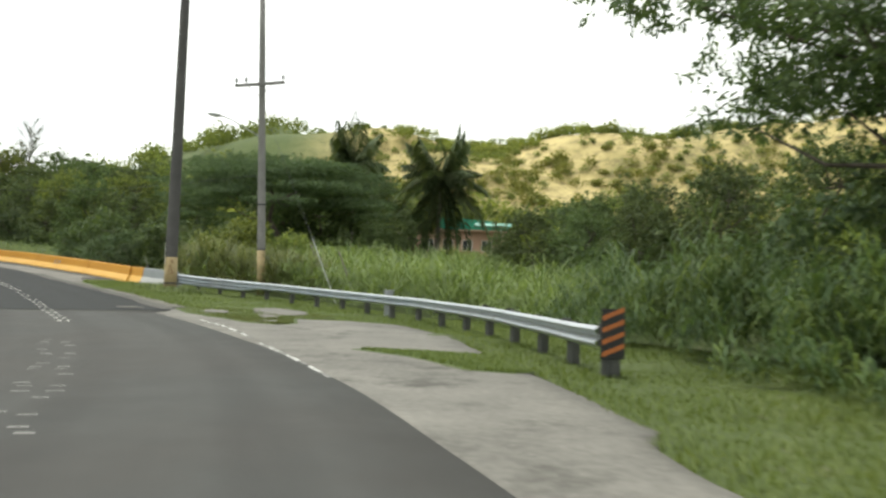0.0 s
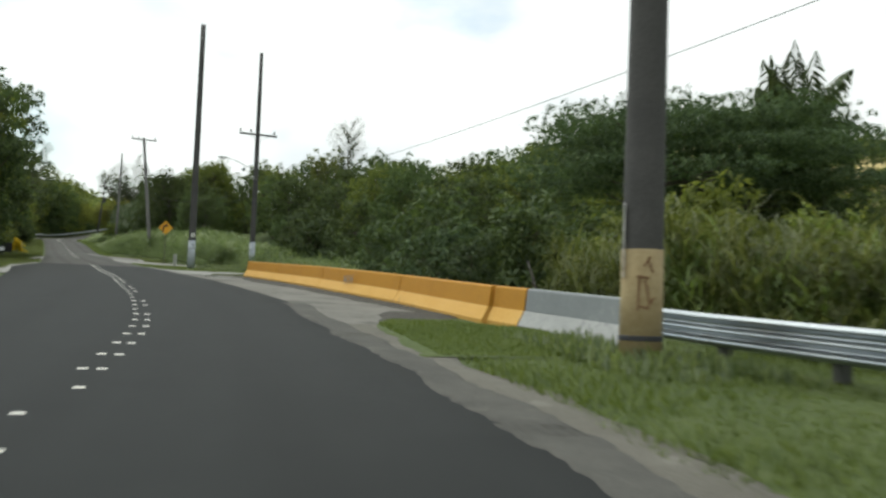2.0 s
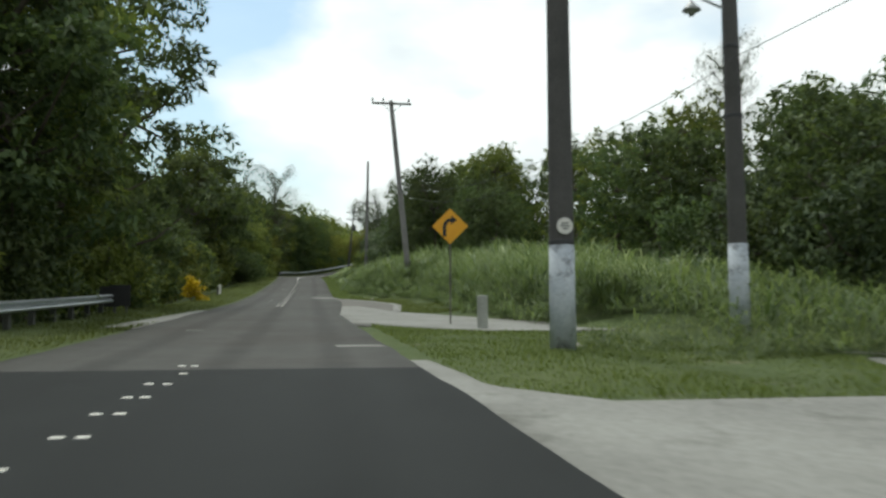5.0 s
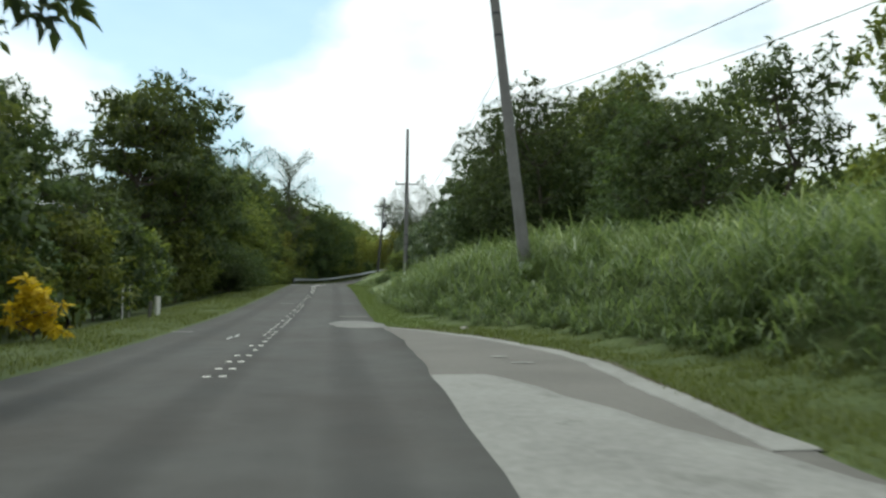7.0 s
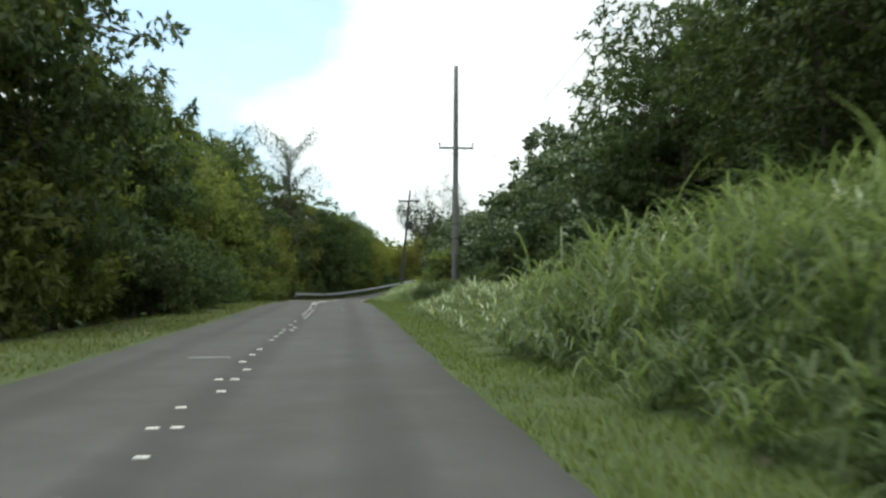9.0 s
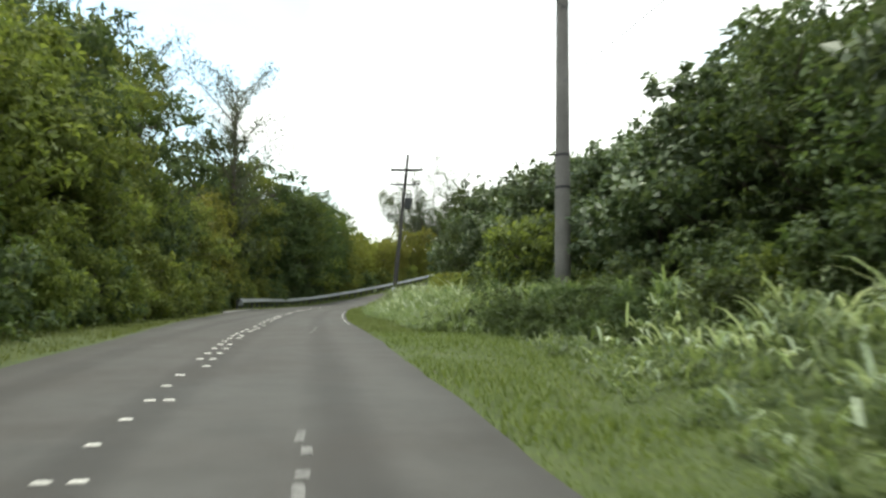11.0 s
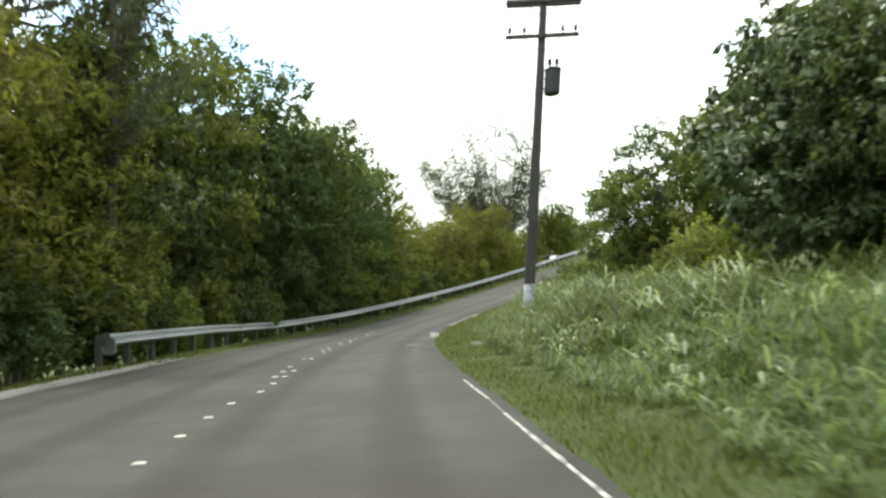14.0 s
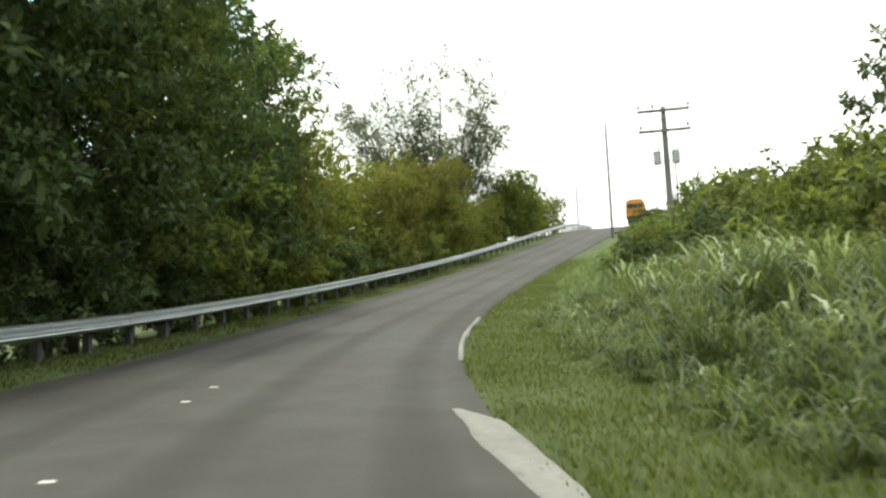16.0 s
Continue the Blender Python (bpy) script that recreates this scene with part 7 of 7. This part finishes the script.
def reeds(name, mat, s0, s1, d0, d1, per_m2, h0, h1, leaves, leaf, width, label, seed, wind=0.35, rise=0.0, low=0.05, dip=None):
    """Clumps of cane with long leaves that arch over at many heights."""
    g = np.random.default_rng(seed)
    mid = np.linspace(s0, s1, 200)
    A = d0(mid) if callable(d0) else np.full(200, float(d0))
    B = d1(mid) if callable(d1) else np.full(200, float(d1))
    n = int(per_m2 * (s1 - s0) * np.mean(np.abs(B - A)))
    s = g.uniform(s0, s1, n)
    a, b, u = np.interp(s, mid, A), np.interp(s, mid, B), g.random(n)
    d = a + (b - a) * u
    p = at(s, d)
    x, y = p[:, 0], p[:, 1]
    patch = np.sin(x * 0.7 + 1.7 * np.sin(y * 0.45)) * np.cos(y * 0.8 + x * 0.2)
    keep = g.random(n) < 0.88 + 0.2 * patch
    x, y, u, a, b, patch, s, d = x[keep], y[keep], u[keep], a[keep], b[keep], patch[keep], s[keep], d[keep]
    n = len(x)
    foot = np.stack([x, y, turf(x, y) - 0.05], 1)
    inner = np.clip(0.25 + 0.75 * u * np.abs(b - a) / rise, 0.25, 1) if rise else np.ones(n)
    H = g.uniform(h0, h1, n) * (1 + 0.18 * patch) * inner
    if dip:
        H = H * dip(s, d)
    k = np.repeat(np.arange(n), leaves)
    m = len(k)
    q = g.random(m) ** 0.5
    root_z = H[k] * (low + (0.77 - low) * q)
    ang = g.uniform(0, 2 * np.pi, m)
    way = np.stack([np.cos(ang) - wind * 0.85, np.sin(ang) - wind * 0.5, 0 * ang], 1)
    way /= np.linalg.norm(way, axis=1)[:, None]
    side = np.stack([-way[:, 1], way[:, 0], 0 * ang], 1)
    L = leaf * g.uniform(0.55, 1.25, m) * np.clip(H[k] / h1, 0.45, 1.1)
    lift = g.uniform(0.45, 1.25, m)
    droop = g.uniform(0.35, 1.0, m)
    base = foot[k] + np.stack([g.normal(size=m) * 0.09, g.normal(size=m) * 0.09, root_z], 1)
    rows, ups = [], []
    for w, wd in ((0.0, 0.7), (0.38, 1.0), (0.72, 0.7), (1.0, 0.05)):
        c = base + way * (L * w * (0.55 + 0.3 * w))[:, None] + np.array([0, 0, 1.0]) * (L * (lift * w - droop * w**2.4))[:, None]
        rows += [c - side * (width * wd / 2), c + side * (width * wd / 2)]
        nn = np.array([0, 0, 1.0]) - way * (0.9 * (lift - 2.0 * droop * w))[:, None] * 0.5
        ups += [nn, nn]
    v = np.stack(rows, 1).reshape(-1, 3)
    ups = np.stack(ups, 1).reshape(-1, 3)
    ups /= np.linalg.norm(ups, axis=1)[:, None]
    i = np.arange(m)[:, None] * 8
    f = np.concatenate([i + np.array([0, 2, 3, 1]), i + np.array([2, 4, 5, 3]), i + np.array([4, 6, 7, 5])], 1).reshape(-1, 4)
    link(name, leaf_mesh(name, v, f, ups), mat, None, label, "grass", kind="stuff")


def by_pole(s, d):
    """Trodden low in front of the leaning pole."""
    return 1 - 0.5 * np.exp(-((s - 130.5) / 4.5) ** 2) * (1 - smooth(6.6, 7.6, d))


reeds("tall_reeds", "reed", 100, 150, REED_IN, lambda s: REED_IN(s) + 7, 7, 1.25, 1.95, 19, 1.15, 0.034, "tall arching reed grass covering the bank", 61, 0.35, 1.1, dip=by_pole)
reeds("tall_reeds", "reed", 119, 137, lambda s: REED_IN(s) + 0.1, lambda s: np.full(np.shape(s), 7.4), 11, 0.4, 0.8, 16, 0.6, 0.026, "low reed grass at the foot of the leaning pole", 101, 0.45, 0.8)
reeds("tall_reeds", "reed", 148, 188, lambda s: REED_IN(s) + 0.2, lambda s: REED_IN(s) + 5.5, 8, 0.5, 0.9, 14, 0.6, 0.034, "tall reed grass below the broad-leaved trees", 62, 0.3, 2.6)
reeds("tall_reeds", "reed", 186, 228, lambda s: REED_IN(s) + 0.2, lambda s: REED_IN(s) + 5.5, 8, 0.7, 1.1, 17, 0.7, 0.027, "rough reed grass below the broad-leaved trees", 68, 0.3, 2.6)
reeds("tall_reeds", "reed", 226, 264, lambda s: REED_IN(s) + 0.1, lambda s: REED_IN(s) + 7.5, 8, 1.1, 1.6, 21, 0.95, 0.026, "tall arching reed grass on the inside of the bend", 63, 0.3, 2.4)
reeds("tall_reeds", "reed", 262, 330, lambda s: REED_IN(s) + 0.4, lambda s: REED_IN(s) + 5, 4, 0.6, 1.0, 10, 0.6, 0.04, "rough grass beside the climbing road", 64, 0.3, 1.0)
# this thicket carries its shade in the colour of its blades
reeds("tall_reeds", "cane", 4, 21, lambda s: np.interp(s, [4, 8, 11, 15, 21], [6.4, 6.5, 7.2, 8.6, 10.2]), lambda s: 14 + 0 * s, 7, 1.7, 2.9, 17, 1.0, 0.036, "tall cane thicket behind the rail end, shade put into its colour", 102, 0.25, 1.4)
reeds("field_grass", "field", 2, 62, lambda s: np.interp(s, [2, 9, 14, 20, 34, 46, 50, 62], [9.0, 7.2, 8.4, 10.2, 10, 7.6, 11.5, 13.5]), lambda s: 26 + 0 * s, 4.5, 1.5, 2.3, 12, 1.0, 0.05, "tall green grass filling the field behind the rail", 65, 0.3, 1.0, dip=lambda s, d: 1 + 0.5 * smooth(26, 38, s) * smooth(11, 15, d))
reeds("field_grass", "field", -5, 75, 24, lambda s: 60 + 0 * s, 1.6, 1.6, 2.5, 12, 1.3, 0.085, "tall green grass across the far field", 66, 0.3)
reeds("field_grass", "reed", 58, 102, lambda s: np.interp(s, [58, 84, 90, 102], [7.6, 9.5, 8.0, 8.5]), lambda s: 16 + 0 * s, 5, 0.9, 1.6, 12, 0.8, 0.04, "rough tall grass behind the barrier and poles", 67, 0.3, 1.0)
lawn("verge_grass", 84, 104, lambda s: EDGE_R(s) + 0.5, lambda s: np.interp(s, [84, 88, 97, 104], [8.5, 9, 6, 2.4]), 34000, 0.05, 0.12, "short mown grass on the island", 71)
lawn("verge_grass", 131, 190, lambda s: EDGE_R(s) + 0.1, lambda s: REED_IN(s) + 2.6, 80000, 0.05, 0.14, "short mown grass along the road edge", 72)
lawn("verge_grass", 188, 300, lambda s: EDGE_R(s) + 0.05, lambda s: REED_IN(s) + 2.4, 190000, 0.05, 0.13, "short mown grass along the inside of the bend", 78)
lawn("verge_grass", 110, 131.5, lambda s: np.interp(s, [110, 120, 126, 131.5], [3.6, 4.5, 4.1, 1.9]), lambda s: np.interp(s, [110, 118, 126, 129, 131.5], [6.4, 7.1, 6.7, 6.3, 5.2]), 30000, 0.05, 0.14, "short grass behind the concrete lay-by", 73)
lawn("verge_grass", 66, 234, lambda s: EDGE_L(s) - 0.25, lambda s: EDGE_L(s) - 3.8, 90000, 0.05, 0.15, "short grass along the far verge", 74)
strip("grass_patch", "ground", 42, 48.2, table((42, 2.75), (47.0, 3.0), (48.2, 3.6)), table((42, 5.2), (46.4, 6.1), (48.2, 4.6)), 0.004, "patch of grass at the end of the barrier", "grass", thick=0.02, step=0.12, across=6, rag=0.4, seed=88)
lawn("verge_grass", 42.2, 48.0, table((42, 2.75), (47.0, 3.0), (48.2, 3.6)), table((42, 5.2), (46.4, 6.1), (48.2, 4.6)), 22000, 0.04, 0.11, "short grass at the end of the barrier", 88, 0.0)
lawn("verge_grass", 232, 310, lambda s: EDGE_L(s) - 0.2, lambda s: EDGE_L(s) - 2.4, 40000, 0.05, 0.16, "short grass under the guardrail", 79)
BARE = ((29.3, 5.6, 2.0, 0.85), (29.3, 3.4, 0.8, 0.3), (24.5, 3.6, 0.4, 0.28), (26.9, 4.3, 0.8, 0.2))
lawn("verge_grass", 4, 47, lambda s: np.interp(s, [4, 5.6, 6.8, 7.3, 8.5, 10.5, 12, 14.6, 16.6, 19.6, 23.6, 25.2, 26, 27, 31.5, 36, 47], [3.05, 3.05, 3.25, 3.6, 3.8, 4.25, 4.55, 5.0, 5.65, 6.55, 7.15, 6.4, 5.0, 2.7, 2.6, 2.75, 3.0]), lambda s: np.interp(s, [4, 8, 15, 25, 34, 47], [8.5, 9.5, 10.5, 11.5, 10.5, 7.2]), 85000, 0.05, 0.14, "short grass round the guardrail posts", 75, bare=BARE)
for s0, s1, a, b, k in ((11.9, 15.9, table((11.9, 4.4), (12.4, 3.78), (14.5, 3.55), (15.9, 3.02)), table((11.9, 4.6), (14.4, 5.0), (14.7, 4.75), (15.4, 4.08), (15.9, 3.06)), 81), (23.4, 31.6, table((23.4, 3.5), (24.3, 2.98), (26.3, 2.68), (28.8, 2.3), (31.6, 2.6)), table((23.4, 3.6), (24.0, 4.15), (26.0, 4.85), (26.6, 6.5), (31.6, 6.5)), 82), (76.25, 78.8, table((76.25, 3.35), (77.1, 3.65), (78.8, 5.9)), table((76.25, 4.6), (77.1, 5.2), (78.8, 6.2)), 85)):
    strip("grass_patch", "ground", s0, s1, a, b, 0.004, "patch of grass grown over the concrete", "grass", thick=0.02, step=0.25, across=6, rag=0.14, seed=k)
    lawn("verge_grass", s0 + 0.1, s1 - 0.1, a, b, 9000, 0.03, 0.09, "short grass grown over the concrete", k, 0.0, BARE)
for cs, cd, rs, rd in BARE:
    strip("bare_patch", "concrete", cs - rs, cs + rs, lambda s: cd + 0.22 * (s - cs) - rd * np.sqrt(np.clip(1 - ((s - cs) / rs) ** 2, 0, 1)), lambda s: cd + 0.22 * (s - cs) + rd * np.sqrt(np.clip(1 - ((s - cs) / rs) ** 2, 0, 1)), 0.03, "worn bare concrete showing through the grass", "pavement", thick=0.05, step=0.08, across=7, rag=0.2, seed=48)
reeds("tall_reeds", "reed_dry", 39, 55.6, lambda s: np.interp(s, [39, 44, 50, 55.6], [9.0, 8.2, 8.6, 10.6]), lambda s: np.interp(s, [39, 55.6], [13, 15.5]), 6, 2.0, 2.9, 18, 1.1, 0.045, "drying yellowish cane thicket behind the barrier", 83, 0.2, 0.6)
# a sparse layer of pale blades paints highlights over the reeds
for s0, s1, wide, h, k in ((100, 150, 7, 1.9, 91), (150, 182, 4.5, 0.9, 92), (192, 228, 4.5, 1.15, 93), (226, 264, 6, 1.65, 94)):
    reeds("reed_tips", "reed_tip", s0, s1, lambda s: REED_IN(s) + 0.5, lambda s: REED_IN(s) + wide, 1.6, h * 0.75, h * 1.05, 5, 0.75, 0.045, "arching reed tips coloured pale to look lit", k, 0.8, 2.2, 0.6, by_pole)
reeds("weeds", "reed", 187.4, 194, lambda s: REED_IN(s) + 0.1, lambda s: REED_IN(s) + 2.6, 7, 0.6, 1.05, 16, 0.75, 0.034, "upright cane weeds at the edge of the mown grass", 86, 0.3, 1.2)
reeds("weeds", "reed", 176, 214, lambda s: REED_IN(s) + 2.2, lambda s: REED_IN(s) + 3.6, 1.5, 0.9, 1.3, 22, 0.5, 0.05, "bright green weeds standing in the verge", 84, 0.1)
blades("weeds", "reed", 39.6, 44.6, 4.5, 6.9, 3800, 0.15, 0.42, 0.028, "rough weeds round the foot of the pole", 76)
strip("bare_patch", "gravel", 236.6, 239.6, table((236.6, 2.75), (238, 2.5), (239.6, 2.75)), table((236.6, 2.85), (238, 3.1), (239.6, 3.0)), 0.035, "bare dusty patch in the mown verge", "bare ground", thick=0.05, step=0.2, rag=0.16, seed=44)
reeds("weeds", "reed", 88.6, 95, lambda s: np.interp(s, [88.6, 92, 95], [6.2, 4.6, 5.2]), lambda s: 10.5 + 0 * s, 9, 0.25, 0.5, 12, 0.4, 0.024, "rough weeds round the feet of the poles", 77, 0.2, 1.2)
